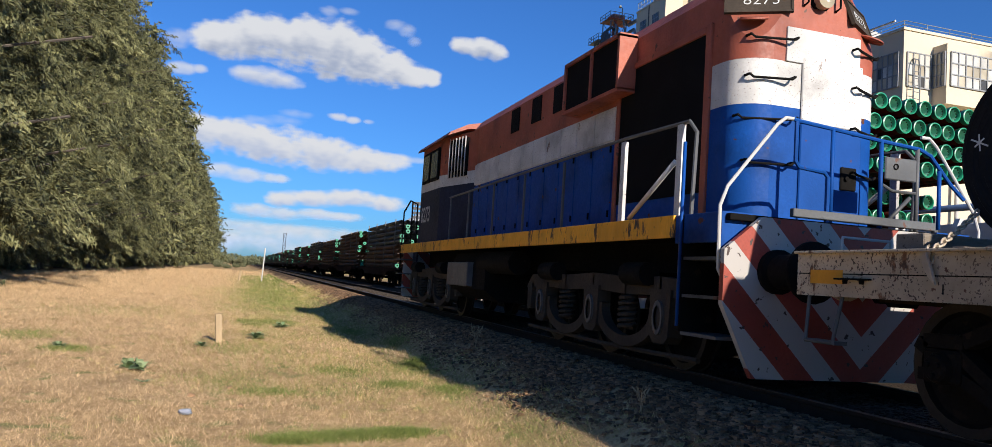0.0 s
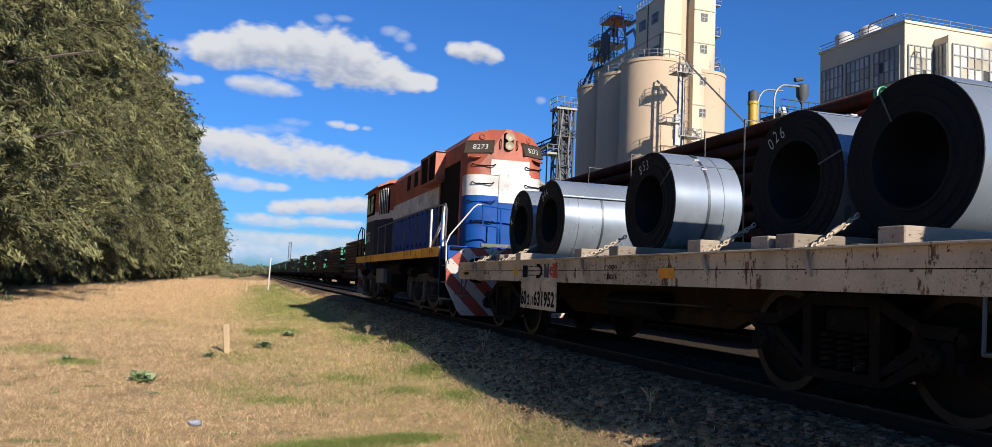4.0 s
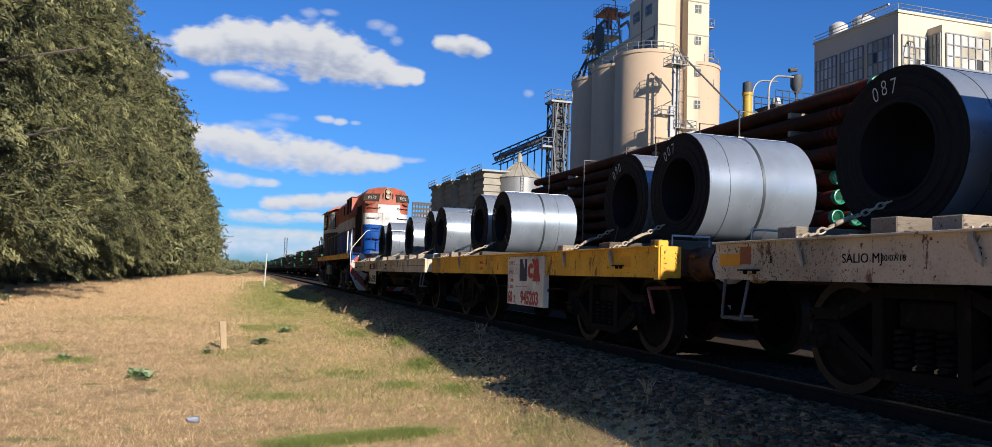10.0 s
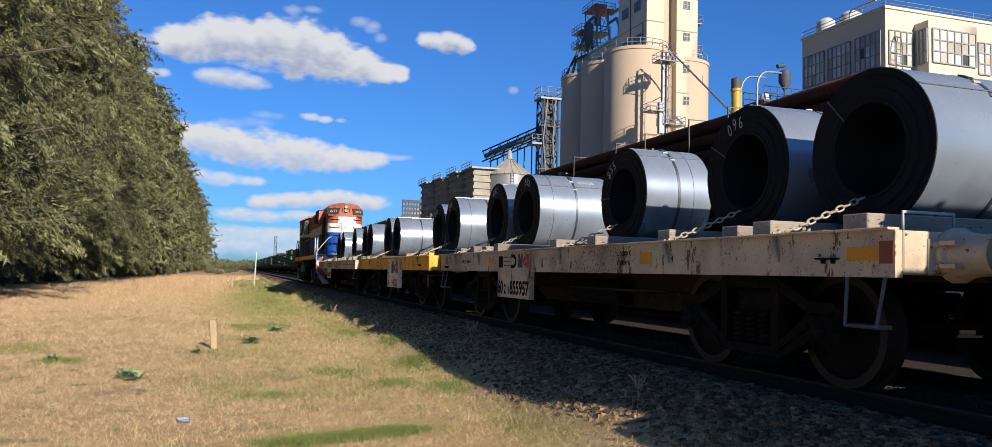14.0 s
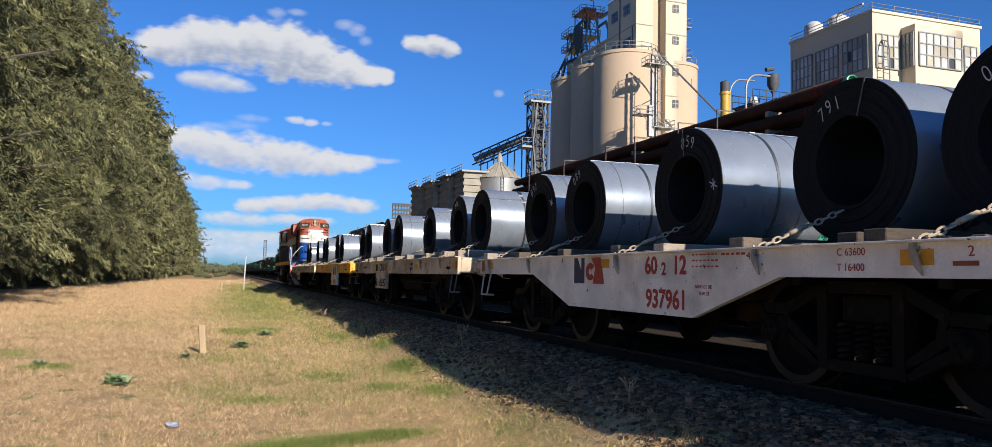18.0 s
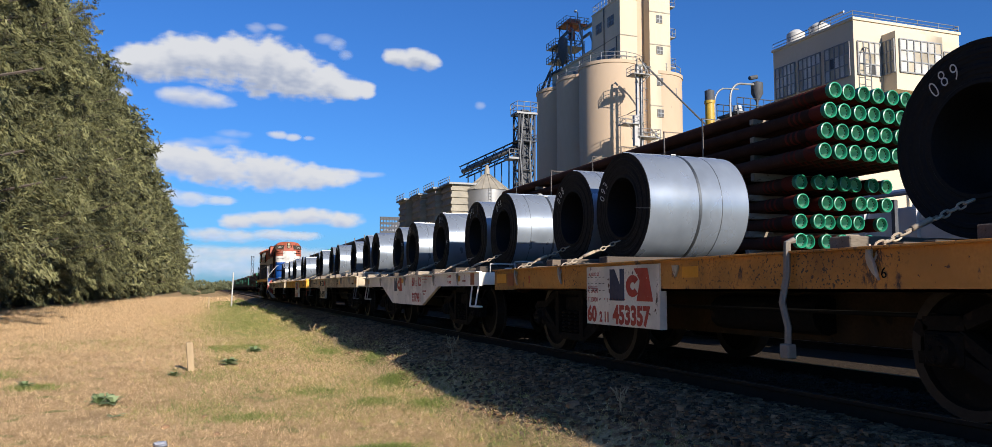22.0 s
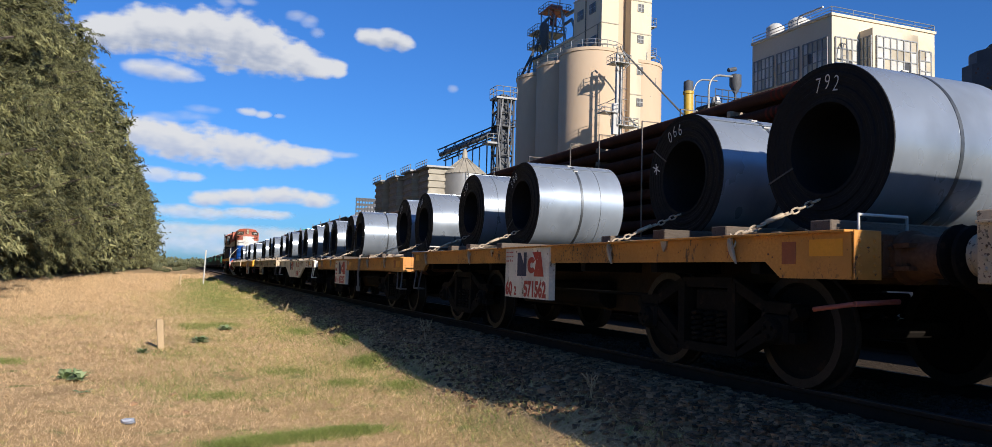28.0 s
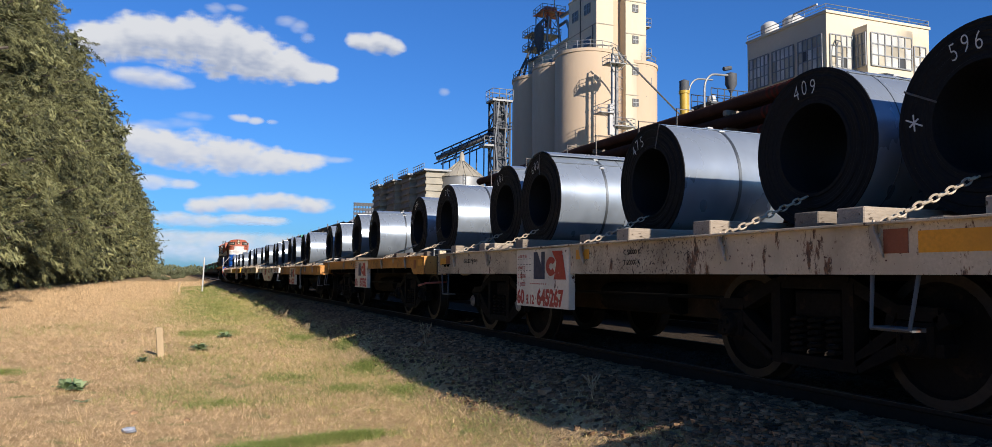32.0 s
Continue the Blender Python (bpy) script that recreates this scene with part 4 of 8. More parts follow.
# ---- steel coils, their timbers and chains ----
def coil_meshes(r=0.66, w=1.37, kind=0, hole=0.37):
    h = w / 2
    bm = bmesh.new()
    lathe(bm, [(r, -h + 0.012), (r, h - 0.012)], "x", 72)
    wrap = bm
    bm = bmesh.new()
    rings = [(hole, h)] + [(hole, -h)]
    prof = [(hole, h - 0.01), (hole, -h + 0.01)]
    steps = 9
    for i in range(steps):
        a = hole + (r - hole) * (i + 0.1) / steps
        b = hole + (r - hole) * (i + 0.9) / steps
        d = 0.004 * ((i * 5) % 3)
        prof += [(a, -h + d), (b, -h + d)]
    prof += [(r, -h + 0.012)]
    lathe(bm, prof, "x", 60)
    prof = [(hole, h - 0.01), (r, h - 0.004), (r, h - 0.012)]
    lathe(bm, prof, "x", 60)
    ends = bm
    bm = bmesh.new()
    lathe(bm, [(r + 0.001, -0.02), (r + 0.004, -0.018), (r + 0.004, 0.018), (r + 0.001, 0.02)], "x", 72)
    box(bm, -0.03, 0.03, -0.05, 0.05, r, r + 0.014)
    if kind % 3:
        x = w * (-0.31, 0.22)[kind % 3 - 1]
        lathe(bm, [(r, x - 0.004), (r + 0.003, x - 0.003), (r + 0.003, x + 0.003), (r, x + 0.004)], "x", 72)
    band = bm
    bm = bmesh.new()
    # the loose outer edge of the sheet, and a radial strap across the eye
    a = math.radians(112)
    box(bm, -h + 0.02, h - 0.02, r * math.cos(a) - 0.02, r * math.cos(a) + 0.02, r * math.sin(a) - 0.003, r * math.sin(a) + 0.004)
    edge = bm
    bm = bmesh.new()
    q = math.radians(48 + 37 * kind)
    d, e = Vector((0, math.cos(q), math.sin(q))), Vector((0, -math.sin(q), math.cos(q))) * 0.007
    p0, p1 = d * (hole - 0.004), d * (r + 0.004)
    prism(bm, [(v.y, v.z) for v in (p0 - e, p1 - e, p1 + e, p0 + e)], "x", -h - 0.006, -h - 0.001)
    strap = bm
    clips = [("eye_strap", strap, M_GREY)] if kind % 3 != 1 else []
    for q, x in ((118, 0.0), (101, -0.02)):
        q = math.radians(q)
        bm = bmesh.new()
        box(bm, x - 0.035, x + 0.035, (r + 0.006) * math.cos(q) - 0.016, (r + 0.006) * math.cos(q) + 0.016, (r + 0.004) * math.sin(q) - 0.004, (r + 0.006) * math.sin(q) + 0.008)
        clips.append(("strap_clip", bm, M_WPOLE))
    out = []
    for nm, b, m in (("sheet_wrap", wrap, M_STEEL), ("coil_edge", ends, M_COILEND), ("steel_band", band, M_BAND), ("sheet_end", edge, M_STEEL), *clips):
        me = bpy.data.meshes.new(nm)
        hard(b).to_mesh(me)
        b.free()
        me.materials.append(m)
        out.append((nm, me))
    return out


COIL = {}


def loose_sheet(parent, r, w, a0, a1, lift):
    """The outermost turn of sheet, sprung away from the coil towards its end."""
    n = 24
    bm = bmesh.new()
    ring = []
    for i in range(n + 1):
        a, q = radians(a0 + (a1 - a0) * i / n), r + 0.005 + lift * (i / n) ** 1.7
        ring.append((q * math.cos(a), r + 0.02 + q * math.sin(a)))
    for off, flip in ((0.0, True), (0.005, False)):      # inner and outer face
        rows = []
        for i, (u, v) in enumerate(ring):
            a = radians(a0 + (a1 - a0) * i / n)
            rows.append([bm.verts.new((x, u + off * math.cos(a), v + off * math.sin(a))) for x in (-w / 2 - 0.01, w / 2 + 0.03)])
        for p, q in zip(rows, rows[1:]):
            f = (p[0], p[1], q[1], q[0])
            bm.faces.new(f[::-1] if flip == (a1 > a0) else f).smooth = True
        if off:
            for k in (0, n):
                u, v = ring[k]
                low = [bm.verts.new((x, u, v)) for x in (-w / 2 - 0.01, w / 2 + 0.03)]
                bm.faces.new((rows[k][0], rows[k][1], low[1], low[0]))
    part("loose_sheet", bm, M_STEEL, parent, "sprung outer turn of sheet")


def coil(s, chalk="", r=0.66, w=1.37, deck=1.18, turn=0.0, barrel="", label="silvery steel sheet coil with dark edges, lying on timbers"):
    base = RAIL + deck + 0.05
    ob = rides(thing("steel_coil", label, "steel coil", "steel coils on the train", (TRACK - max(0, 1.3 - w) / 2, s, base)), s)
    if (r, w) not in COIL:
        COIL[r, w] = coil_meshes(r, w, len(COIL))
    for nm, me in COIL[r, w]:
        o = shared(nm, me, ob, pose(0, 0, r + 0.02, math.degrees(turn)))
        if nm == "coil_edge":
            edge = o
    for i, c in enumerate(chalk):
        a = radians(CHALK_AT.get(chalk, 118) + 10.5 * ((len(chalk) - 1) / 2 - i))
        p = Vector((-w / 2 - 0.003, -hole_mid(r) * math.cos(a), r + 0.02 + hole_mid(r) * math.sin(a)))
        m = Matrix.Translation(p) @ SIDE @ pose(0, 0, 0, 0, 0, math.degrees(a) - 90 + 5 * (i - 1))
        writing(c, 0.185, M_CHALK, ob, m @ Matrix.Translation((-0.05, -0.07 + 0.012 * (i % 2), 0)), 0.72, -0.003, "chalk_mark")
    if chalk in SIGNS:
        a = radians(SIGNS[chalk])
        y, z = -hole_mid(r) * math.cos(a), r + 0.02 + hole_mid(r) * math.sin(a)
        bm = bmesh.new()
        for k in range(3):
            u = radians(25 + 60 * k)
            d, e = Vector((math.cos(u), math.sin(u))) * (0.075 - 0.015 * k), Vector((-math.sin(u), math.cos(u))) * 0.006
            prism(bm, [(y + v.x, z + v.y) for v in (-d - e, d - e, d + e, -d + e)], "x", -w / 2 - 0.005 - 0.0006 * k, -w / 2 - 0.004)
        part("chalk_star", bm, M_CHALK, ob)
    if barrel:
        f = radians(48)
        p = Vector((0.10, -(r + 0.002) * math.cos(f), r + 0.02 + (r + 0.002) * math.sin(f)))
        m = Matrix(((1, 0, 0, p.x), (0, math.sin(f), -math.cos(f), p.y), (0, math.cos(f), math.sin(f), p.z), (0, 0, 0, 1)))
        writing(barrel, 0.13, M_CHALK, ob, m, 0.8, -0.003, "chalk_mark")
    return ob


SIGNS = {"859": 0, "097": 20, "066": 165, "367": 170, "596": 175}      # degrees round the face of chalked stars
CHALK_AT = {"092": 152, "093": 150, "008": 134, "855": 128, "096": 106, "600": 106, "601": 112, "597": 120, "588": 124, "094": 112, "090": 118, "007": 112, "087": 100, "086": 80, "853": 104, "044": 116, "859": 84, "791": 112, "089": 116, "009": 112, "792": 84, "066": 106, "409": 96, "475": 118, "596": 100}


def hole_mid(r):
    return (r + 0.37) / 2 + 0.005


def bearer(s, x0, x1, deck, h=0.10, w=0.22, tone=None):
    bm = bmesh.new()
    box(bm, x0 - TRACK, x1 - TRACK, -w / 2, w / 2, 0, h, 0.008)
    ob = part("timber_bearer", bm, tone or M_TIMBER, None)
    ob.location = (TRACK, s, RAIL + deck)
    tagged(ob, "weathered square timber wedged against a coil", "timber", "timbers under the coils")
    return rides(ob, s)


def link_mesh():
    bm = bmesh.new()
    tube(bm, [(0.021 * math.cos(a), 0.042 * math.sin(a), 0) for a in [2 * math.pi * i / 10 for i in range(10)]], 0.0082, 5, True)
    me = bpy.data.meshes.new("chain_link")
    hard(bm).to_mesh(me)
    bm.free()
    me.materials.append(M_CHAIN)
    return me


ME_LINK = link_mesh()


def chain(s0, s1, deck, rise=0.32, plain=False):
    """A taut lashing from the sill at s0 up into a coil's eye at s1: links, with a turnbuckle between unless plain."""
    ob = rides(thing("lashing_chain", "pale rusty chain hooked to the sill, lashing a coil" if plain else "rusty chain with a turnbuckle, lashing a coil to the sill", "chain", "lashing chains", (TRACK, s0, RAIL + deck)), s0)
    a, b = Vector((-W - 0.02, 0, -0.10)), Vector((-W + 0.02, 0, 0.02))
    c = Vector((-0.70, s1 - s0, rise))
    pts = []
    for p, q in ((a, b), (b, c)):
        n = max(1, int((q - p).length / 0.066))
        pts += [(p.lerp(q, (i + 0.5) / n), (q - p).normalized()) for i in range(n)]
    lo, hi = int(len(pts) * 0.45), int(len(pts) * 0.68)
    for i, (p, d) in enumerate(pts):
        if lo <= i < hi and not plain:
            continue
        m = Matrix.Translation(p - Vector((0, 0, 0.012 * math.sin(math.pi * i / len(pts))))) @ d.to_track_quat("Y", "Z").to_matrix().to_4x4() @ pose(0, 0, 0, 0, 90 * (i % 2))
        shared("chain_link", ME_LINK, ob, m)
    if not plain:
        bm = bmesh.new()
        p, q = pts[lo - 1][0], pts[hi][0]
        tube(bm, [p, q], 0.011, 6)
        tube(bm, [p.lerp(q, 0.2), p.lerp(q, 0.8)], 0.021, 8)
        part("turnbuckle", bm, M_CHAIN, ob)
    bm = bmesh.new()
    prism(bm, [(0.035, 0.0), (0.015, 0.02), (-0.01, 0.0), (-0.005, -0.05), (-0.03, -0.10), (-0.05, -0.175), (-0.058, -0.205), (-0.01, -0.16), (0.03, -0.10), (0.042, -0.05)], "x", -W - 0.034, -W - 0.016)
    tube(bm, [(-W - 0.025, 0.01, 0.03), (-W - 0.042, 0.0, -0.03), (-W - 0.042, -0.03, -0.10), (-W - 0.036, -0.05, -0.18)], 0.009, 6)
    part("hook", bm, M_CHAIN, ob)
    return ob


# place along the train, chalk number, size, deck height
COILS = ((26.6, "367", 0.66, 1.37, 1.18), (25.12, "044", 0.665, 1.37, 1.18), (21.72, "853", 0.665, 0.95, 1.18), (18.9, "026", 0.66, 1.1, 1.18), (17.5, "", 0.66, 1.37, 1.18),
         (14.1, "008", 0.67, 1.30, 1.18), (12.43, "092", 0.63, 1.37, 1.18), (7.1, "090", 0.635, 1.37, 1.18), (5.70, "007", 0.66, 1.42, 1.18),
         (2.46, "087", 0.66, 1.42, 1.18), (0.93, "086", 0.665, 1.37, 1.18), (-2.62, "855", 0.64, 0.95, 1.18), (-5.3, "096", 0.66, 1.37, 1.18), (-6.95, "", 0.65, 1.42, 1.18),
         (-9.97, "097", 0.665, 1.37, 1.10), (-11.68, "089", 0.665, 1.42, 1.10), (-14.28, "859", 0.67, 1.42, 1.10), (-16.65, "791", 0.675, 1.37, 1.10), (-18.2, "094", 0.67, 1.37, 1.10),
         (-21.0, "008", 0.67, 1.37, 1.10), (-22.47, "093", 0.68, 1.40, 1.10), (-27.34, "089", 0.675, 1.37, 1.10), (-29.0, "009", 0.68, 1.37, 1.10),
         (-32.05, "597", 0.68, 1.42, 1.17), (-34.33, "588", 0.655, 1.42, 1.17), (-38.54, "066", 0.65, 1.42, 1.17), (-40.46, "792", 0.685, 1.40, 1.17),
         (-43.39, "601", 0.682, 1.35, 1.18), (-44.82, "600", 0.68, 1.45, 1.18), (-47.68, "475", 0.64, 1.42, 1.18), (-50.06, "409", 0.665, 1.37, 1.18), (-51.58, "596", 0.65, 1.42, 1.18))
rnd = random.Random(5)
for i, (s, chalk, r, w, deck) in enumerate(COILS):
    it = coil(s, chalk, r, w, deck, rnd.uniform(-0.5, 0.5), {"086": "086086", "094": "086094"}.get(chalk, ""))
    if chalk in ("044", "600"):
        loose_sheet(it, r, w, *((40, 122, 0.022) if chalk == "600" else (60, 150, 0.03)))
    for d in (-0.55, 0.55):
        fresh = deck == 1.18 and s < 4 or s > 15
        bearer(s + d * r / 0.66, TRACK - 1.38 + rnd.uniform(-0.03, 0.15), TRACK + 1.3, deck, (0.13 if fresh else 0.10) + 0.02 * rnd.random(), 0.24 if fresh else 0.2, M_TIMBER if fresh or rnd.random() < 0.3 else M_OLDTIMBER)
    for d in (-0.12, 0.12):
        bearer(s + d, TRACK - 1.30, TRACK + 1.3, deck, 0.045, 0.1, M_OLDTIMBER)
    chain(s + 0.17, s + (0.5 if s > 15 else 0.3 if s > 5 else 0.05), deck, 0.34, s < -42 or s > 20 or -7 < s < 2)


# ---- locomotive ----
def striped():
    """Red and white warning chevrons, painted."""
    m = mat("chevron_paint", (0.27, 0.04, 0.022), 0.6)
    n, l = m.node_tree.nodes, m.node_tree.links
    b = n["Principled BSDF"]
    co, sep = n.new("ShaderNodeTexCoord"), n.new("ShaderNodeSeparateXYZ")
    l.new(co.outputs["Object"], sep.inputs[0])

    def op(kind, a, c):
        x = n.new("ShaderNodeMath")
        x.operation = kind
        for s, v in zip(x.inputs, (a, c)):
            if isinstance(v, (int, float)):
                s.default_value = v
            elif v is not None:
                l.new(v, s)
        return x.outputs[0]

    k = op("SUBTRACT", sep.outputs["Z"], op("ABSOLUTE", sep.outputs["X"], None))
    f = op("FRACT", op("MULTIPLY", op("ADD", k, 10.02), 1 / 0.62), None)
    stripe = op("GREATER_THAN", f, 0.52)
    t = n.new("ShaderNodeTexNoise")
    t.inputs["Scale"].default_value, t.inputs["Detail"].default_value = 14, 9
    l.new(co.outputs["Object"], t.inputs[0])
    chip = op("GREATER_THAN", t.outputs[0], 0.66)
    old = b.inputs["Base Color"].links[0].from_socket
    x = n.new("ShaderNodeMix")
    x.data_type = "RGBA"
    l.new(stripe, x.inputs[0])
    l.new(old, x.inputs[6])
    x.inputs[7].default_value = (0.36, 0.335, 0.31, 1)
    y = n.new("ShaderNodeMix")
    y.data_type = "RGBA"
    l.new(chip, y.inputs[0])
    l.new(x.outputs[2], y.inputs[6])
    y.inputs[7].default_value = (0.05, 0.03, 0.025, 1)
    l.new(y.outputs[2], b.inputs["Base Color"])
    return m


M_CHEVRON = striped()
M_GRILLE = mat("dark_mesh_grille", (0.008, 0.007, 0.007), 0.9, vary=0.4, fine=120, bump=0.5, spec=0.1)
M_CRACKED = mat("cracked_white_paint", (0.56, 0.54, 0.51), 0.6, rust=0.26, rust_scale=70, grime=0.3, runs=0.2)
M_CABSIDE = mat("dark_cab_grey", (0.014, 0.022, 0.05), 0.6, vary=0.3, grime=0.3, spec=0.2)
M_TRUCK = mat("dusty_truck_casting", (0.052, 0.040, 0.030), 0.85, vary=0.4, rust=0.3, rust_color=(0.05, 0.033, 0.022), spec=0.2)
M_LENS = mat("lamp_lens", (0.34, 0.29, 0.20), 0.15, 0.0, bump=0)
M_CLEARGLASS = mat("dusty_cab_glass", (0.10, 0.10, 0.10), 0.12, bump=0)
LS = 36.5      # middle of the locomotive along the train


def loco():
    ob = rides(thing("diesel_locomotive", "red, white and blue diesel locomotive with a chevron pilot", "locomotive", at=(TRACK, LS, RAIL)), LS)
    y = lambda s: s - LS
    # frame, walkway and yellow sills
    bm = bmesh.new()
    box(bm, -1.40, 1.40, y(29.5), y(44.1), 1.42, 1.56, 0.01)
    for x in (-0.5, 0.5):
        box(bm, x - 0.08, x + 0.08, y(29.2), y(44.2), 1.05, 1.42)
    part("frame", bm, M_BLACK, ob, "dark underframe and walkway")
    for s in (-1, 1):
        bm = bmesh.new()
        box(bm, s * 1.43 - 0.02, s * 1.43 + 0.02, y(29.87), y(43.95), 1.36, 1.585, 0.006)
        part("side_sill", bm, M_YELLOW, ob, "yellow sill with rust runs")
    # long hood: rounded cross-section, in three painted bands
    def section(z0, z1, material, name, half=0.9, ys=(30.05, 39.4), nose=True, label=""):
        bm = bmesh.new()
        c = 0.36
        out = []
        yf, yb = y(29.62), y(ys[1])
        for a in range(0, 91, 15):
            t = math.radians(a)
            out.append((-half + c - c * math.cos(t), yf + c - c * math.sin(t)))
        for a in range(90, -1, -15):
            t = math.radians(a)
            out.append((half - c + c * math.cos(t), yf + c - c * math.sin(t)))
        out += [(half, yb), (-half, yb)]
        prism(bm, out, "z", z0, z1)
        for f in bm.faces:
            f.smooth = abs(f.normal.z) < 0.1 and f.calc_area() < 0.4
        return part(name, bm, material, ob, label)
    section(1.56, 2.77, M_BLUE, "hood_lower", label="blue lower hood with doors")
    section(2.77, 3.24, M_CRACKED, "hood_middle", label="white painted band of the hood, cracked")
    # upper hood: red, arched roof, and a facet for each number board cut across the round corners
    bm = bmesh.new()
    out, c, yf = [], 0.36, y(29.62)
    for q in range(0, 91, 10):
        t = math.radians(q)
        out.append((-0.9 + c - c * math.cos(t), yf + c - c * math.sin(t)))
    for q in range(90, -1, -10):
        t = math.radians(q)
        out.append((0.9 - c + c * math.cos(t), yf + c - c * math.sin(t)))
    out += [(0.9, y(39.4)), (-0.9, y(39.4))]
    prism(bm, out, "z", 3.24, 4.31)
    lean = math.tan(math.radians(20))
    cuts = [((s * 0.9, 0, 4.02), (s * 0.22, 0, 0.18)) for s in (-1, 1)] + [((s * 0.72, 0, 4.24), (s * 0.07, 0, 0.37)) for s in (-1, 1)]
    cuts += [((s * 0.733, yf + 0.056, 3.45), (s * 0.535, -0.845, lean)) for s in (-1, 1)]
    for co, no in cuts:
        bmesh.ops.bisect_plane(bm, geom=bm.verts[:] + bm.edges[:] + bm.faces[:], plane_co=co, plane_no=no, clear_outer=True)
        bmesh.ops.holes_fill(bm, edges=[e for e in bm.edges if e.is_boundary], sides=0)
    bmesh.ops.recalc_face_normals(bm, faces=list(bm.faces))
    for f in bm.faces:
        f.smooth = abs(f.normal.z) < 0.05 and f.calc_area() < 0.12
    part("hood_upper", bm, M_REDTOP, ob, "faded red upper hood")
    # white centre panel and door lines on the nose
    bm = bmesh.new()
    box(bm, -0.40, 0.52, y(29.6), y(29.625), 3.24, 3.60, 0.004)
    part("nose_panel", bm, M_CRACKED, ob, "cracked white panel on the nose")
    bm = bmesh.new()
    box(bm, -0.20, 0.56, y(29.595), y(29.62), 2.62, 3.30, 0.01)
    part("nose_door", bm, M_CRACKED, ob, "white upper half of the nose door")
    bm = bmesh.new()
    box(bm, -0.20, 0.56, y(29.595), y(29.62), 1.62, 2.615, 0.01)
    lower = part("nose_door_lower", bm, M_BLUE, ob, "blue lower half of the nose door")
    bm = bmesh.new()
    box(bm, 0.30, 0.50, y(29.575), y(29.60), 1.98, 2.22, 0.01)
    lathe(bm, [(0, y(29.55)), (0.025, y(29.55)), (0.025, y(29.6))], "y", 8, (0.36, 0, 2.1))
    part("latch_box", bm, M_BLACK, lower)
    # grab irons across the nose
    for x0, x1, z in ((-0.80, -0.32, 3.44), (0.42, 0.84, 3.44), (-0.80, -0.34, 3.03), (0.42, 0.84, 3.03), (0.42, 0.84, 2.60), (-0.86, -0.30, 2.62), (-0.80, -0.32, 2.16), (0.42, 0.84, 2.14)):
        bm = bmesh.new()
        yy = lambda x: y(29.62) + (0.36 - math.sqrt(max(0, 0.36 ** 2 - (abs(x) - 0.54) ** 2)) if abs(x) > 0.54 else 0)
        tube(bm, [(x0, yy(x0), z + 0.03), (x0, yy(x0) - 0.09, z + 0.03), (x0 + 0.04, yy(x0) - 0.10, z), (x1 - 0.04, yy(x1) - 0.10, z), (x1, yy(x1) - 0.09, z + 0.03), (x1, yy(x1), z + 0.03)], 0.014, 6)
        part("grab_iron", bm, M_BLACK, ob)
    # number boards on the facets, headlamps, sealed lamp and hatch
    def facet(z, s, out=0.0):
        d = (z - 3.45) * lean
        x0, y1 = (d + 0.0473) / 0.535 - 0.733, 29.676 + (0.0893 + d) / 0.845
        return pose(s * (0.9 - x0) / 2, y((29.62 + y1) / 2), z, -20, 0, s * 32.3) @ Matrix.Translation((0, -out, 0))
    for s in (-1, 1):
        bm = bmesh.new()
        box(bm, -0.325, 0.325, -0.025, 0.02, -0.145, 0.145, 0.008)
        nb = part("number_board", bm, M_TRUCK, ob, "dark framed number board", at=facet(3.88, s))
        writing("8273", 0.18, M_CHALK, nb, Matrix.Translation((-0.16, -0.027, -0.06)) @ FRONT, 1.05, -0.002)
        bm = bmesh.new()
        for z in (-0.15, 0.15):
            box(bm, -0.34, 0.34, -0.035, 0.0, z - 0.012, z + 0.012)
        for x in (-0.33, 0.33):
            box(bm, x - 0.012, x + 0.012, -0.035, 0.0, -0.15, 0.15)
        part("board_frame", bm, M_TRUCK, nb)
        bm = bmesh.new()
        lathe(bm, [(0.035, -0.01), (0.045, -0.035), (0.075, -0.03), (0.085, 0.0)], "y", 16)
        lathe(bm, [(0, -0.012), (0.04, -0.012)], "y", 12)
        part("marker_lamp", bm, M_REDTOP, ob, "round red marker lamp", at=facet(4.13, s))
        bm = bmesh.new()
        lathe(bm, [(0, -0.02), (0.135, -0.015), (0.145, 0.0), (0.13, 0.015), (0, 0.015)], "y", 20)
        part("round_hatch", bm, M_REDTOP, ob, "hinged disc below the number board", at=facet(3.64, s, 0.05) @ pose(0, 0, 0, -48))
    bm = bmesh.new()
    box(bm, -0.13, 0.13, y(29.58), y(29.75), 3.83, 4.25, 0.05)
    lamp = part("headlamp_case", bm, M_BLACK, ob)
    for z in (3.93, 4.13):
        bm = bmesh.new()
        lathe(bm, [(0, y(29.555)), (0.05, y(29.545)), (0.085, y(29.53)), (0.10, y(29.52)), (0.10, y(29.60))], "y", 16, (0, 0, z))
        part("headlamp", bm, M_LENS, lamp, "unlit round headlamp")
    for x in (-0.2, 0.2):
        bm = bmesh.new()
        tube(bm, [(x, y(29.62), 3.85), (x, y(29.55), 3.87), (x, y(29.55), 4.05), (x, y(29.64), 4.08)], 0.012, 6)
        part("grab_iron", bm, M_BLACK, ob)
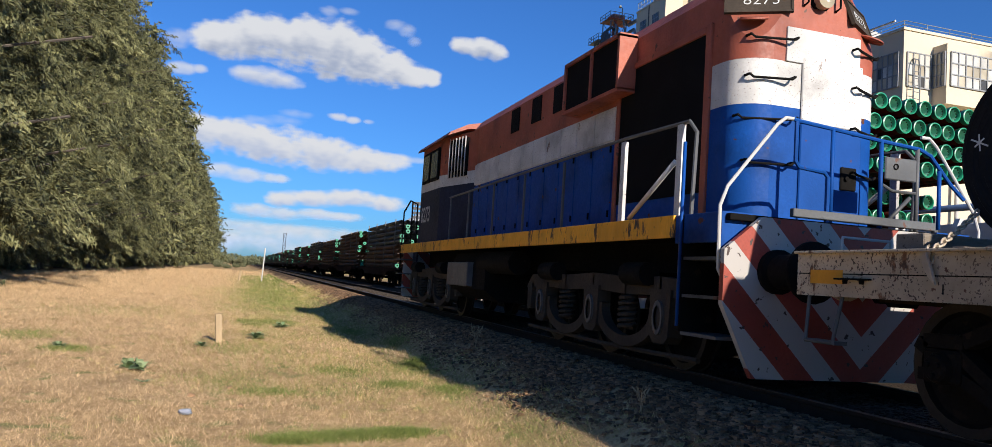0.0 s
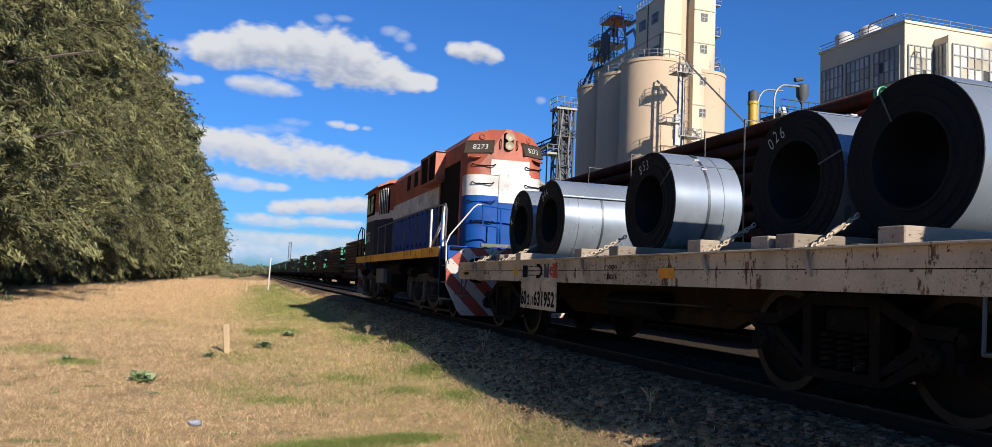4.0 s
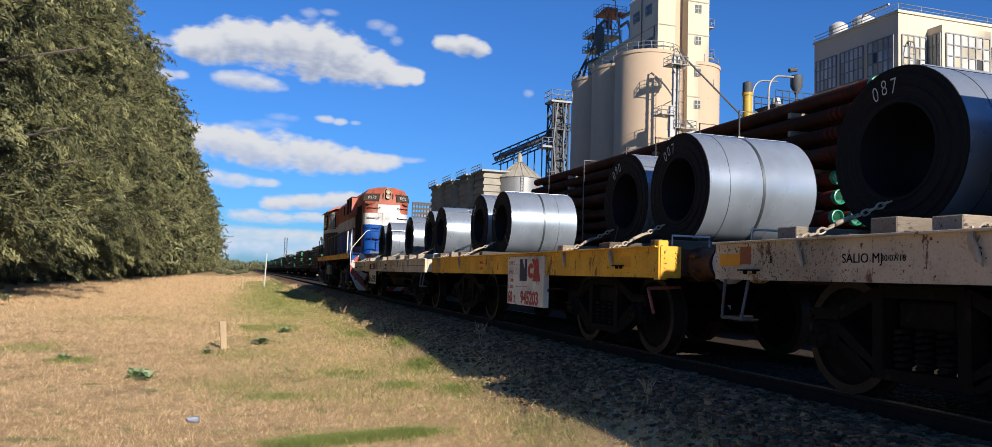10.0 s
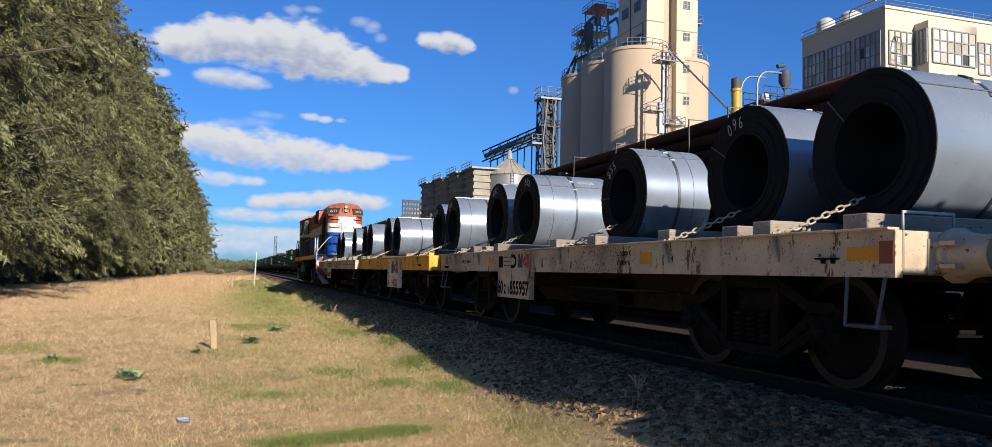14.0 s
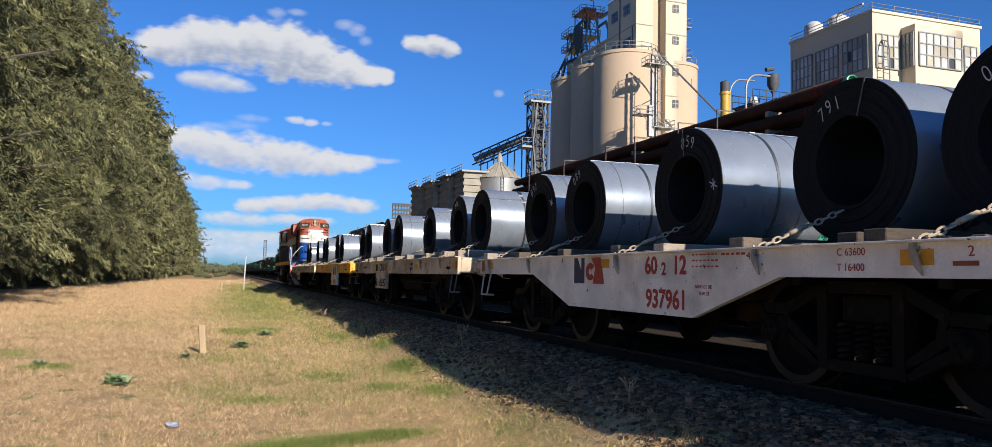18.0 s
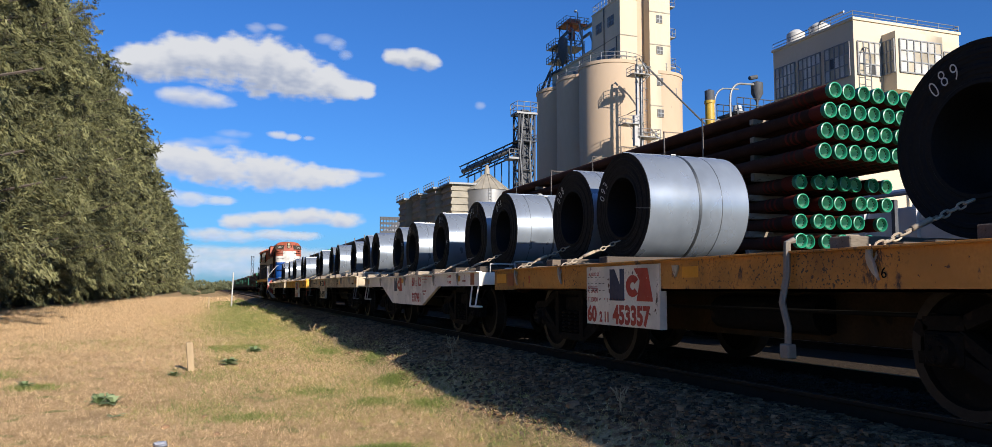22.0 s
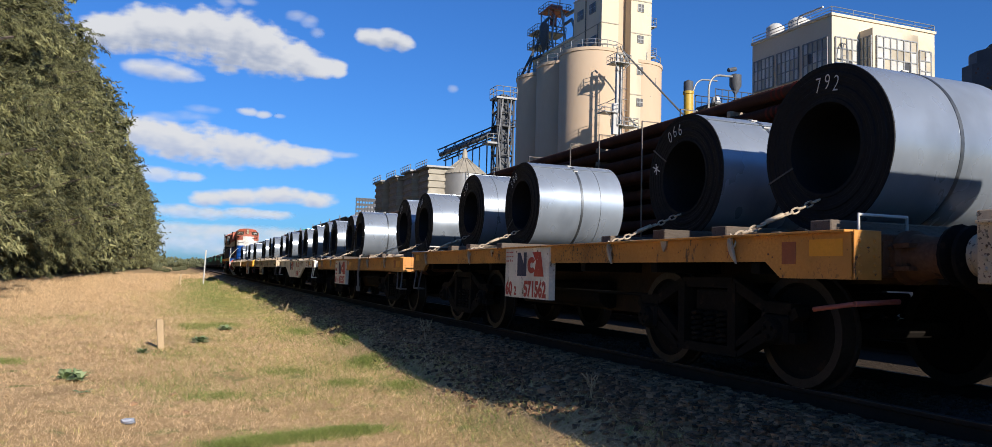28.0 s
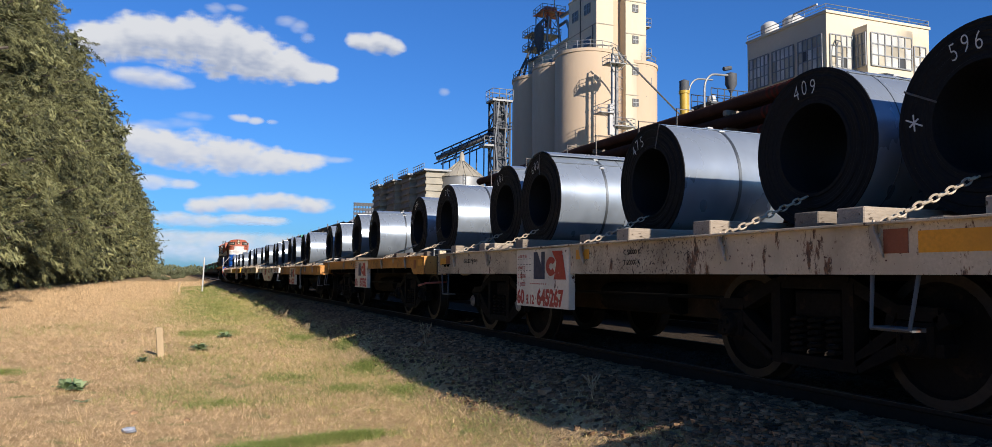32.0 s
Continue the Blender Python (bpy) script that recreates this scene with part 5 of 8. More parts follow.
    # hood doors, latches, and a dark sheet painting the shaded opening near the nose
    for s in (-1, 1):
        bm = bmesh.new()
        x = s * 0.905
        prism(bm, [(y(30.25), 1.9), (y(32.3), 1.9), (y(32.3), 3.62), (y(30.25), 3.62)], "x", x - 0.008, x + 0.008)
        part("radiator_opening", bm, M_GRILLE, ob, "flat dark sheet standing for the shaded radiator bay")
        bm = bmesh.new()
        for a, b in ((30.17, 30.27), (32.27, 32.36)):
            box(bm, x - 0.03, x + 0.03, y(a), y(b), 1.6, 3.72, 0.008)
        box(bm, x - 0.03, x + 0.03, y(30.27), y(32.27), 3.62, 3.70, 0.008)
        part("bay_frame", bm, M_REDTOP, ob)
        bays = [32.45 + 0.62 * i for i in range(12)]
        for a in bays:
            bm = bmesh.new()
            box(bm, x - 0.012, x + 0.012, y(a), y(a + 0.60), 1.62, 2.755, 0.006)
            d = part("hood_door", bm, M_BLUE, ob)
            bm = bmesh.new()
            box(bm, x - 0.012, x + 0.012, y(a), y(a + 0.60), 2.785, 3.22, 0.006)
            part("hood_panel", bm, M_CRACKED, ob)
            for z in (1.75, 2.62):
                bm = bmesh.new()
                box(bm, x - 0.03, x + 0.03, y(a + 0.02), y(a + 0.05), z, z + 0.09)
                part("door_latch", bm, M_BLACK, d)
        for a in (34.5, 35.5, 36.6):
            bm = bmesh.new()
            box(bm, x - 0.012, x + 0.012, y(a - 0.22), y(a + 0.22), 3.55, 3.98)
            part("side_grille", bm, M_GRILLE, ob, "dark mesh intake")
        bm = bmesh.new()
        xo = s * 1.16
        for a, b in ((31.9, 31.96), (33.66, 33.72), (32.75, 32.8)):
            box(bm, min(x, xo), max(x, xo), y(a), y(b), 3.34, 4.05)
        for z in (3.31, 4.02):
            box(bm, min(x, xo), max(x, xo), y(31.9), y(33.72), z, z + 0.05)
        gb = part("grille_box", bm, M_REDTOP, ob, "projecting radiator shutter box")
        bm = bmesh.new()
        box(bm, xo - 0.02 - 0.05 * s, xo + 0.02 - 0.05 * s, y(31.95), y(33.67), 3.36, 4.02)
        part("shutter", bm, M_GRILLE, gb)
        # handrail on stanchions
        bm = bmesh.new()
        tube(bm, [(s * 1.36, y(29.70), 1.56), (s * 1.36, y(29.66), 2.40), (s * 1.36, y(29.80), 2.53), (s * 1.36, y(31.2), 2.56), (s * 1.36, y(39.3), 2.50)], 0.021, 8)
        rail = part("handrail", bm, M_GREY, ob)
        for a in (29.95, 31.2, 33.0, 34.6, 36.2, 37.8, 39.2):
            bm = bmesh.new()
            if a < 32:
                box(bm, s * 1.36 - 0.02, s * 1.36 + 0.02, y(a) - 0.05, y(a) + 0.05, 1.58, 2.52)
            else:
                box(bm, s * 1.36 - 0.012, s * 1.36 + 0.012, y(a) - 0.025, y(a) + 0.025, 1.58, 2.50)
            part("stanchion", bm, M_CRACKED if a < 32 else M_GREY, rail)
        bm = bmesh.new()
        tube(bm, [(s * 1.36, y(31.0), 1.62), (s * 1.36, y(30.05), 2.15)], 0.035, 4)
        part("brace", bm, M_CRACKED, rail)
        # curved grab rail at the front step
        bm = bmesh.new()
        tube(bm, [(s * 1.42, y(29.04), 0.98), (s * 1.48, y(29.02), 1.06), (s * 1.50, y(29.0), 1.62), (s * 1.43, y(29.0), 1.80), (s * 0.93, y(29.0), 2.42), (s * 0.84, y(29.0), 2.49), (s * 0.74, y(29.0), 2.49)], 0.017, 8)
        part("step_rail", bm, M_WPOLE, ob, "pale sloping grab rail")
        # steps at the front corner
        bm = bmesh.new()
        box(bm, s * 1.0 - 0.01, s * 1.0 + 0.01, y(29.05), y(29.72), 0.42, 1.56)
        well = part("step_well", bm, M_BLACK, ob, "dark back of the corner steps")
        for z in (0.42, 0.78, 1.14):
            bm = bmesh.new()
            box(bm, min(s * 0.98, s * 1.42), max(s * 0.98, s * 1.42), y(29.1), y(29.7), z, z + 0.03)
            part("step", bm, M_GREY, well)
        for a, z in ((29.05, 1.12), (29.70, 0.45)):
            bm = bmesh.new()
            box(bm, min(s * 1.02, s * 1.44), max(s * 1.02, s * 1.44), y(a), y(a + 0.03), z, 1.58)
            part("step_stringer", bm, M_BLUE if a < 29.5 else M_BLACK, well)
        bm = bmesh.new()
        tube(bm, [(s * 1.45, y(29.72), 0.5), (s * 1.45, y(29.72), 2.3)], 0.018, 6)
        part("step_post", bm, M_BLUE, well)
        bm = bmesh.new()
        box(bm, s * 1.41 - 0.02, s * 1.41 + 0.02, y(29.06), y(29.86), 1.30, 1.58, 0.005)
        part("step_side", bm, M_BLUE, ob, "blue corner plate over the steps")
        # rear steps
        bm = bmesh.new()
        box(bm, s * 0.98 - 0.02, s * 0.98 + 0.02, y(44.0), y(44.7), 0.42, 1.56)
        well = part("step_well", bm, M_NAVY, ob)
        for z in (0.42, 0.8, 1.18):
            bm = bmesh.new()
            box(bm, min(s * 0.98, s * 1.42), max(s * 0.98, s * 1.42), y(44.1), y(44.6), z, z + 0.03)
            part("step", bm, M_GREY, well)
    # front platform, railing and pilot
    bm = bmesh.new()
    box(bm, -1.40, 1.40, y(28.98), y(29.5), 1.50, 1.56, 0.006)
    part("front_platform", bm, M_BLACK, ob)
    bm = bmesh.new()
    prism(bm, [(-1.5, 1.23), (-1.12, 1.54), (1.12, 1.54), (1.5, 1.23), (1.5, 0.75), (1.17, 0.11), (-1.17, 0.11), (-1.5, 0.75)], "y", y(28.90), y(28.96))
    part("pilot", bm, M_CHEVRON, ob, "red and white chevron pilot plate, chipped")
    bm = bmesh.new()
    box(bm, -0.74, 0.92, y(28.97), y(29.03), 1.58, 1.66, 0.006)
    rail = part("front_railing", bm, M_GREY, ob, "grey and blue railing across the front platform")
    yr = y(29.0)
    for nm, pts, q, m in (("railing_bar", [(-0.76, yr, 2.49), (-0.72, yr, 2.48), (-0.33, yr, 2.45), (0.25, yr, 2.40), (0.72, yr, 2.37), (0.86, yr, 2.32), (1.12, yr, 2.06), (1.30, yr, 1.92)], 0.02, M_BLUE),
                          ("railing_post", [(-0.72, yr, 2.47), (-0.72, yr, 2.10), (-0.68, yr, 2.05), (-0.40, yr, 2.03), (-0.35, yr, 1.98), (-0.35, yr, 1.56)], 0.021, M_BLUE),
                          ("railing_post", [(-0.31, yr, 2.44), (-0.31, yr, 1.56)], 0.02, M_BLUE), ("railing_post", [(0.26, yr, 2.40), (0.26, yr, 1.5)], 0.022, M_BLUE),
                          ("railing_post", [(0.70, yr, 2.37), (0.70, yr, 1.56)], 0.022, M_GREY), ("railing_post", [(0.98, yr, 2.18), (0.98, yr, 1.6)], 0.02, M_BLUE),
                          ("railing_bar", [(0.28, yr, 1.98), (0.40, yr, 1.93), (0.68, yr, 1.93)], 0.016, M_GREY), ("railing_brace", [(0.34, yr, 1.62), (0.62, yr, 1.88)], 0.02, M_GREY)):
        bm = bmesh.new()
        tube(bm, pts, q, 7)
        part(nm, bm, m, rail)
    bm = bmesh.new()
    box(bm, 0.28, 0.66, y(28.96), y(28.985), 2.03, 2.25, 0.01)
    plate = part("junction_plate", bm, M_GREY, rail, "grey plate on the front railing")
    bm = bmesh.new()
    lathe(bm, [(0.018, y(28.955)), (0.03, y(28.95)), (0.03, y(28.96))], "y", 10, (0.40, 0, 2.16))
    part("socket", bm, M_BLACK, plate)
    for s in (-1, 1):
        bm = bmesh.new()
        lathe(bm, [(0, y(28.9)), (0.2, y(28.9)), (0.2, y(28.84)), (0.155, y(28.82)), (0.155, y(28.52)), (0.12, y(28.5)), (0.12, y(28.45))], "y", 18, (s * 0.96, 0, 1.06))
        bf = part("buffer", bm, M_BLACK, ob)
        bm = bmesh.new()
        lathe(bm, [(0, y(28.36)), (0.17, y(28.375)), (0.26, y(28.40)), (0.265, y(28.42)), (0.12, y(28.46)), (0, y(28.46))], "y", 22, (s * 0.96, 0, 1.06))
        part("buffer_head", bm, M_BLACK, bf)
    coupler(ob, y(28.95), -1, 0.99)
    # cab
    bm = bmesh.new()
    prism(bm, [(-0.9, y(39.0)), (-1.28, y(40.6)), (-1.32, y(42.45)), (1.32, y(42.45)), (1.28, y(40.6)), (0.9, y(39.0))], "z", 1.56, 2.85)
    part("cab_lower", bm, M_CABSIDE, ob, "grey lower cab side")
    bm = bmesh.new()
    prism(bm, [(-0.905, y(39.0)), (-1.285, y(40.6)), (-1.325, y(42.45)), (1.325, y(42.45)), (1.285, y(40.6)), (0.905, y(39.0))], "z", 2.85, 3.12)
    part("cab_band", bm, M_CRACKED, ob)
    bm = bmesh.new()
    prism(bm, [(-0.90, y(39.0)), (-1.28, y(40.6)), (-1.32, y(42.45)), (1.32, y(42.45)), (1.28, y(40.6)), (0.90, y(39.0))], "z", 3.12, 3.98)
    part("cab_upper", bm, M_REDTOP, ob, "red upper cab")
    bm = bmesh.new()
    out = [(-1.42, 3.90), (-1.38, 3.98), (-1.0, 4.18), (-0.5, 4.30), (0, 4.34), (0.5, 4.30), (1.0, 4.18), (1.38, 3.98), (1.42, 3.90), (1.0, 4.08), (0, 4.22), (-1.0, 4.08)]
    prism(bm, out, "y", y(39.6), y(42.75))
    part("cab_roof", bm, M_REDTOP, ob, "arched cab roof with an overhang")
    for s in (-1, 1):
        for a, b in ((40.75, 41.5), (41.6, 42.35)):
            bm = bmesh.new()
            box(bm, s * 1.31 - 0.03, s * 1.31 + 0.03, y(a), y(b), 3.05, 3.80, 0.01)
            wf = part("cab_window", bm, M_BLACK, ob, "dark framed cab window")
            bm = bmesh.new()
            box(bm, s * 1.315 - 0.03, s * 1.315 + 0.03, y(a + 0.07), y(b - 0.07), 3.12, 3.73)
            part("pane", bm, M_CLEARGLASS, wf)
        m = pose(s * 1.10, y(39.8), 3.45, 0, 0, -s * 13.4)
        bm = bmesh.new()
        box(bm, -0.03, 0.03, -0.42, 0.42, -0.42, 0.42, 0.01)
        wf = part("barred_window", bm, M_BLACK, ob, "cab window behind bars", at=m)
        for u in np.linspace(-0.36, 0.36, 6):
            bm = bmesh.new()
            tube(bm, [(s * 0.05, u, -0.45), (s * 0.05, u, 0.45)], 0.014, 5)
            part("window_bar", bm, M_WPOLE, wf)
    writing("8273", 0.52, M_CHALK, ob, Matrix.Translation((-1.335, y(42.2), 2.1)) @ SIDE, 0.9, 0.006)
    # short rear nose, platform and railing
    bm = bmesh.new()
    prism(bm, [(-0.9, y(42.45)), (-0.9, y(43.4)), (-0.7, y(43.6)), (0.7, y(43.6)), (0.9, y(43.4)), (0.9, y(42.45))], "z", 1.56, 3.3)
    part("rear_nose", bm, M_CABSIDE, ob)
    for s in (-1, 1):
        bm = bmesh.new()
        tube(bm, [(s * 1.34, y(42.6), 1.56), (s * 1.34, y(42.7), 2.6), (s * 1.34, y(43.6), 2.75), (s * 1.34, y(44.4), 2.5), (s * 1.34, y(44.5), 0.9)], 0.022, 6)
        tube(bm, [(s * 1.34, y(43.3), 1.56), (s * 1.34, y(43.3), 2.7)], 0.02, 6)
        part("rear_railing", bm, M_BLACK, ob)
    bm = bmesh.new()
    box(bm, -1.25, 1.25, y(44.45), y(44.52), 0.2, 1.56)
    part("rear_pilot", bm, M_CHEVRON, ob)
    # roof fittings
    bm = bmesh.new()
    box(bm, -0.35, 0.35, y(33.0), y(34.4), 4.30, 4.42, 0.03)
    lathe(bm, [(0, 4.3), (0.3, 4.3), (0.3, 4.4), (0, 4.42)], "z", 14, (0, y(37), 0))
    part("roof_exhaust", bm, M_BLACK, ob)
    # tank, battery boxes, air reservoirs
    bm = bmesh.new()
    prism(bm, [(-1.2, 1.30), (-1.3, 1.1), (-1.3, 0.62), (-1.0, 0.42), (1.0, 0.42), (1.3, 0.62), (1.3, 1.1), (1.2, 1.30)], "y", y(36.6), y(39.0))
    part("fuel_tank", bm, M_BLACK, ob, "dark underslung fuel tank")
    for s in (-1, 1):
        bm = bmesh.new()
        box(bm, min(s * 1.05, s * 1.42), max(s * 1.05, s * 1.42), y(37.4), y(38.9), 0.66, 1.12, 0.015)
        part("equipment_box", bm, M_GREY, ob, "grey steel equipment box")
        bm = bmesh.new()
        tube(bm, [(s * 1.15, y(35.2), 1.12), (s * 1.15, y(37.1), 1.12)], 0.2, 14)
        part("air_reservoir", bm, M_BLACK, ob)
    # six-wheel bogies
    for a in (32.2, 41.2):
        bm = bmesh.new()
        box(bm, -0.9, 0.9, -0.3, 0.3, 0.75, 1.05, 0.03)
        bg = part("bogie", bm, M_BOGIE, ob, "three-axle bogie with coil springs", at=pose(0, y(a), 0))
        for s in (-1, 1):
            bm = bmesh.new()
            x = s * 1.14
            def bar(line, w, d=0.06):
                for p, q in zip(line, line[1:]):
                    p, q = Vector(p), Vector(q)
                    t = (q - p).normalized()
                    nn, e = Vector((-t.y, t.x)) * w / 2, t * 0.02
                    prism(bm, [tuple(p - e + nn), tuple(p - e - nn), tuple(q + e - nn), tuple(q + e + nn)], "x", x - d, x + d)
            # deep upper beam, and under each pair of axles a slung, rounded belly round the spring window
            bar([(-2.35, 0.70), (-2.2, 0.84), (-1.7, 0.88), (-0.9, 0.86), (0.0, 0.90), (0.9, 0.86), (1.7, 0.88), (2.2, 0.84), (2.35, 0.70)], 0.20)
            for u in (-0.875, 0.875):
                arc = [(math.cos(radians(q)), math.sin(radians(q))) for q in range(170, 371, 10)]
                for (c0, s0), (c1, s1) in zip(arc, arc[1:]):
                    prism(bm, [(u + 0.60 * c0, 0.58 + 0.30 * s0), (u + 0.76 * c0, 0.58 + 0.42 * s0), (u + 0.76 * c1, 0.58 + 0.42 * s1), (u + 0.60 * c1, 0.58 + 0.30 * s1)], "x", x - 0.06, x + 0.06)
            for u in (-1.75, 0.0, 1.75):
                prism(bm, [(u - 0.22, 0.84), (u - 0.19, 0.34), (u - 0.12, 0.27), (u + 0.12, 0.27), (u + 0.19, 0.34), (u + 0.22, 0.84)], "x", x - 0.09, x + 0.09)
            for u in (-2.28, 2.28):
                prism(bm, [(u - 0.10, 0.80), (u - 0.07, 0.42), (u + 0.07, 0.42), (u + 0.10, 0.80)], "x", x - 0.07, x + 0.07)
            part("side_frame", bm, M_TRUCK, bg)
            for u in (-0.9, 0.9):
                bm = bmesh.new()
                pts = [(x + s * 0.02 + 0.10 * math.cos(i * 0.8), u + 0.10 * math.sin(i * 0.8), 0.36 + 0.40 * i / 48) for i in range(49)]
                tube(bm, pts, 0.024, 5)
                part("coil_spring", bm, M_TRUCK, bg)
            bm = bmesh.new()
            tube(bm, [(x, -2.4, 0.16), (x, -0.2, 0.13), (x, 2.4, 0.16)], 0.03, 6)
            part("brake_rod", bm, M_TRUCK, bg)
            for u in (-1.75, 0.0, 1.75):
                bm = bmesh.new()
                lathe(bm, [(0.075, 0.0), (0.105, 0.0), (0.105, s * 0.03), (0.075, s * 0.03)], "x", 16)
                for v in bm.verts:
                    v.co.z *= 1.75
                part("axlebox_cover", bm, M_GREY, bg, "pale worn axlebox ring", at=pose(x + s * 0.09, u, 0.54))
            for u in (-1.3, 1.3):
                bm = bmesh.new()
                tube(bm, [(x + s * 0.12, u - 0.25, 1.0), (x + s * 0.12, u + 0.25, 1.0)], 0.13, 12)
                part("brake_cylinder", bm, M_BLACK, bg)
        for u in (-1.75, 0.0, 1.75):
            w = shared("wheelset", ME_WHEELSET, bg, pose(0, u, 0.45))
            WHEELS.append((w, u))
    return ob


loco()


# ---- siding: parked wagons with casing pipe ----
def casing(length, r=0.110):
    """Meshes of one pipe: tube, red coupling end, green thread protector with a pale hollow."""
    out = []
    bm = bmesh.new()
    lathe(bm, [(r * 0.86, 0.3), (r * 0.86, 0.0), (r, 0.0), (r, length), (0, length)], "y", 12)
    out.append(("tube", bm, M_PIPE))
    bm = bmesh.new()
    lathe(bm, [(r * 1.0, 0.02), (r * 1.1, 0.03), (r * 1.1, 0.30), (r * 1.0, 0.31)], "y", 14)
    out.append(("coupling", bm, M_PIPERED))
    for a in (0.5, 0.62, 0.74):
        bm = bmesh.new()
        lathe(bm, [(r * 1.0, a), (r * 1.02, a), (r * 1.02, a + 0.05), (r, a + 0.05)], "y", 14)
        out.append(("painted_band", bm, M_PIPERED))
    bm = bmesh.new()
    lathe(bm, [(r * 1.10, 0.04), (r * 1.14, 0.02), (r * 1.14, -0.05), (r * 0.98, -0.055), (r * 0.90, -0.04), (r * 0.86, 0.0)], "y", 18)
    out.append(("thread_protector", bm, M_GREEN))
    bm = bmesh.new()
    lathe(bm, [(r * 0.86, 0.0), (r * 0.80, 0.05), (r * 0.60, 0.15)], "y", 18)
    out.append(("protector_lining", bm, M_GREENIN))
    bm = bmesh.new()
    lathe(bm, [(r * 0.60, 0.15), (r * 0.50, 0.24), (0, 0.26)], "y", 10)
    out.append(("protector_core", bm, M_BLACK))
    res = []
    for nm, b, m in out:
        me = bpy.data.meshes.new(nm)
        hard(b).to_mesh(me)
        b.free()
        me.materials.append(m)
        res.append((nm, me))
    return res


PIPES = {14.6: casing(14.6)}


def pipe(x, y, z, kind=14.6, ends=True):
    ob = thing("casing_pipe", "rust-brown steel casing pipe with a green end protector", "pipe", "casing pipes stacked on the siding", (x, y, z))
    for nm, me in PIPES[kind]:
        shared(nm, me, ob)
    return ob


def siding_wagon(y0, y1):
    mid, h = (y0 + y1) / 2, (y1 - y0) / 2
    ob = thing("flat_wagon", "rusty flat wagon parked on the siding", "flat wagon", "parked pipe wagons", (SIDING, mid, RAIL))
    for s in (-1, 1):
        bm = bmesh.new()
        prism(bm, [(-h, 1.1), (-h, 0.9), (-h + 2.5, 0.88), (-h + 3.4, 0.62), (h - 3.4, 0.62), (h - 2.5, 0.88), (h, 0.9), (h, 1.1)], "x", s * 1.42 - 0.04, s * 1.42 + 0.04)
        part("side_sill", bm, M_PIPE, ob, "rust-brown side sill")
    bm = bmesh.new()
    box(bm, -1.38, 1.38, -h, h, 1.0, 1.08)
    part("deck", bm, M_SLEEPER, ob)
    # solid box added to block the view of bright ground below the deck
    bm = bmesh.new()
    box(bm, -0.5, 0.5, -h + 3.4, h - 3.4, 0.62, 1.0, 0.02)
    part("underframe", bm, M_BLACK, ob, "dark solid box blocking the view under the deck")
    for e in (-1, 1):
        buffers(ob, e * h, e, M_BLACK, 1.0)
        bogie(ob, e * (h - 2.0), moving=False)
    return ob


# the stack nearest the camera, pipe by pipe
STACK_Y, STACK_X = 9.65, 9.12
rnd = random.Random(11)
top = RAIL + 1.10
siding_wagon(9.2, 25.2)
# empty wagon added, hardly seen, to keep the gap under the train dark
siding_wagon(-7.3, 8.3)
LOW, LOW_STEP = top + 0.21, 0.325      # lower pack: first row and step
HIGH, HIGH_STEP = 3.43, 0.318          # upper pack, set forward of the lower one
for row in range(5):
    for i in range(7 if row else 8):
        if rnd.random() < 0.10 and 0 < row < 4:
            continue
        pipe(STACK_X + 0.06 + i * 0.300 + rnd.uniform(-0.035, 0.035), STACK_Y + 0.80 + 0.22 * rnd.random() + 0.04 * (4 - row), LOW + row * LOW_STEP)
for row, shift in enumerate((-0.24, -0.19, -0.16, -0.06)):
    for i in range(8):
        pipe(STACK_X + shift + i * 0.294 + rnd.uniform(-0.008, 0.008), STACK_Y + 0.03 * rnd.random() - 0.015 * row, HIGH + row * HIGH_STEP - 0.0018 * row * i)


def spacer(y, z, n=8, h=0.09, half=1.25):
    bm = bmesh.new()
    box(bm, -half, half, -0.05, 0.05, 0, h, 0.006)
    ob = part("timber_spacer", bm, M_TIMBER, None)
    ob.location = (SIDING + 0.05, y, z)
    return tagged(ob, "squared timber spacer between layers of pipe", "timber", "spacers between pipes")


for y in (11.6, 16.4, 21.4):
    for row in range(5):
        spacer(y, LOW - 0.11 + (row - 1) * LOW_STEP + 0.22 if row else top - 0.02, h=LOW_STEP - 0.22 if row else 0.12)
    for row in range(4):
        spacer(y - 0.2, HIGH - 0.11 + (row - 1) * HIGH_STEP + 0.22 if row else LOW + 4 * LOW_STEP + 0.11, h=HIGH_STEP - 0.22 if row else HIGH - LOW - 4 * LOW_STEP - 0.22)


def strap(y, x0, x1, z0, z1):
    bm = bmesh.new()
    tube(bm, [(x0, 0, z0), (x0, 0.02, z1), (x1, 0, z1), (x1, 0, z0)], 0.018, 5)
    ob = part("lashing_strap", bm, M_STRAP, None)
    ob.location = (0, y, 0)
    return tagged(ob, "faded strap lashed round a stack of pipes", "strap", "straps round the pipes")


zt = HIGH + 3 * HIGH_STEP + 0.14
for y in (12.6, 13.95, 15.76, 17.2, 19.7, 22.3):
    strap(y, STACK_X - 0.39, STACK_X + 2.16, RAIL + 1.05, zt)


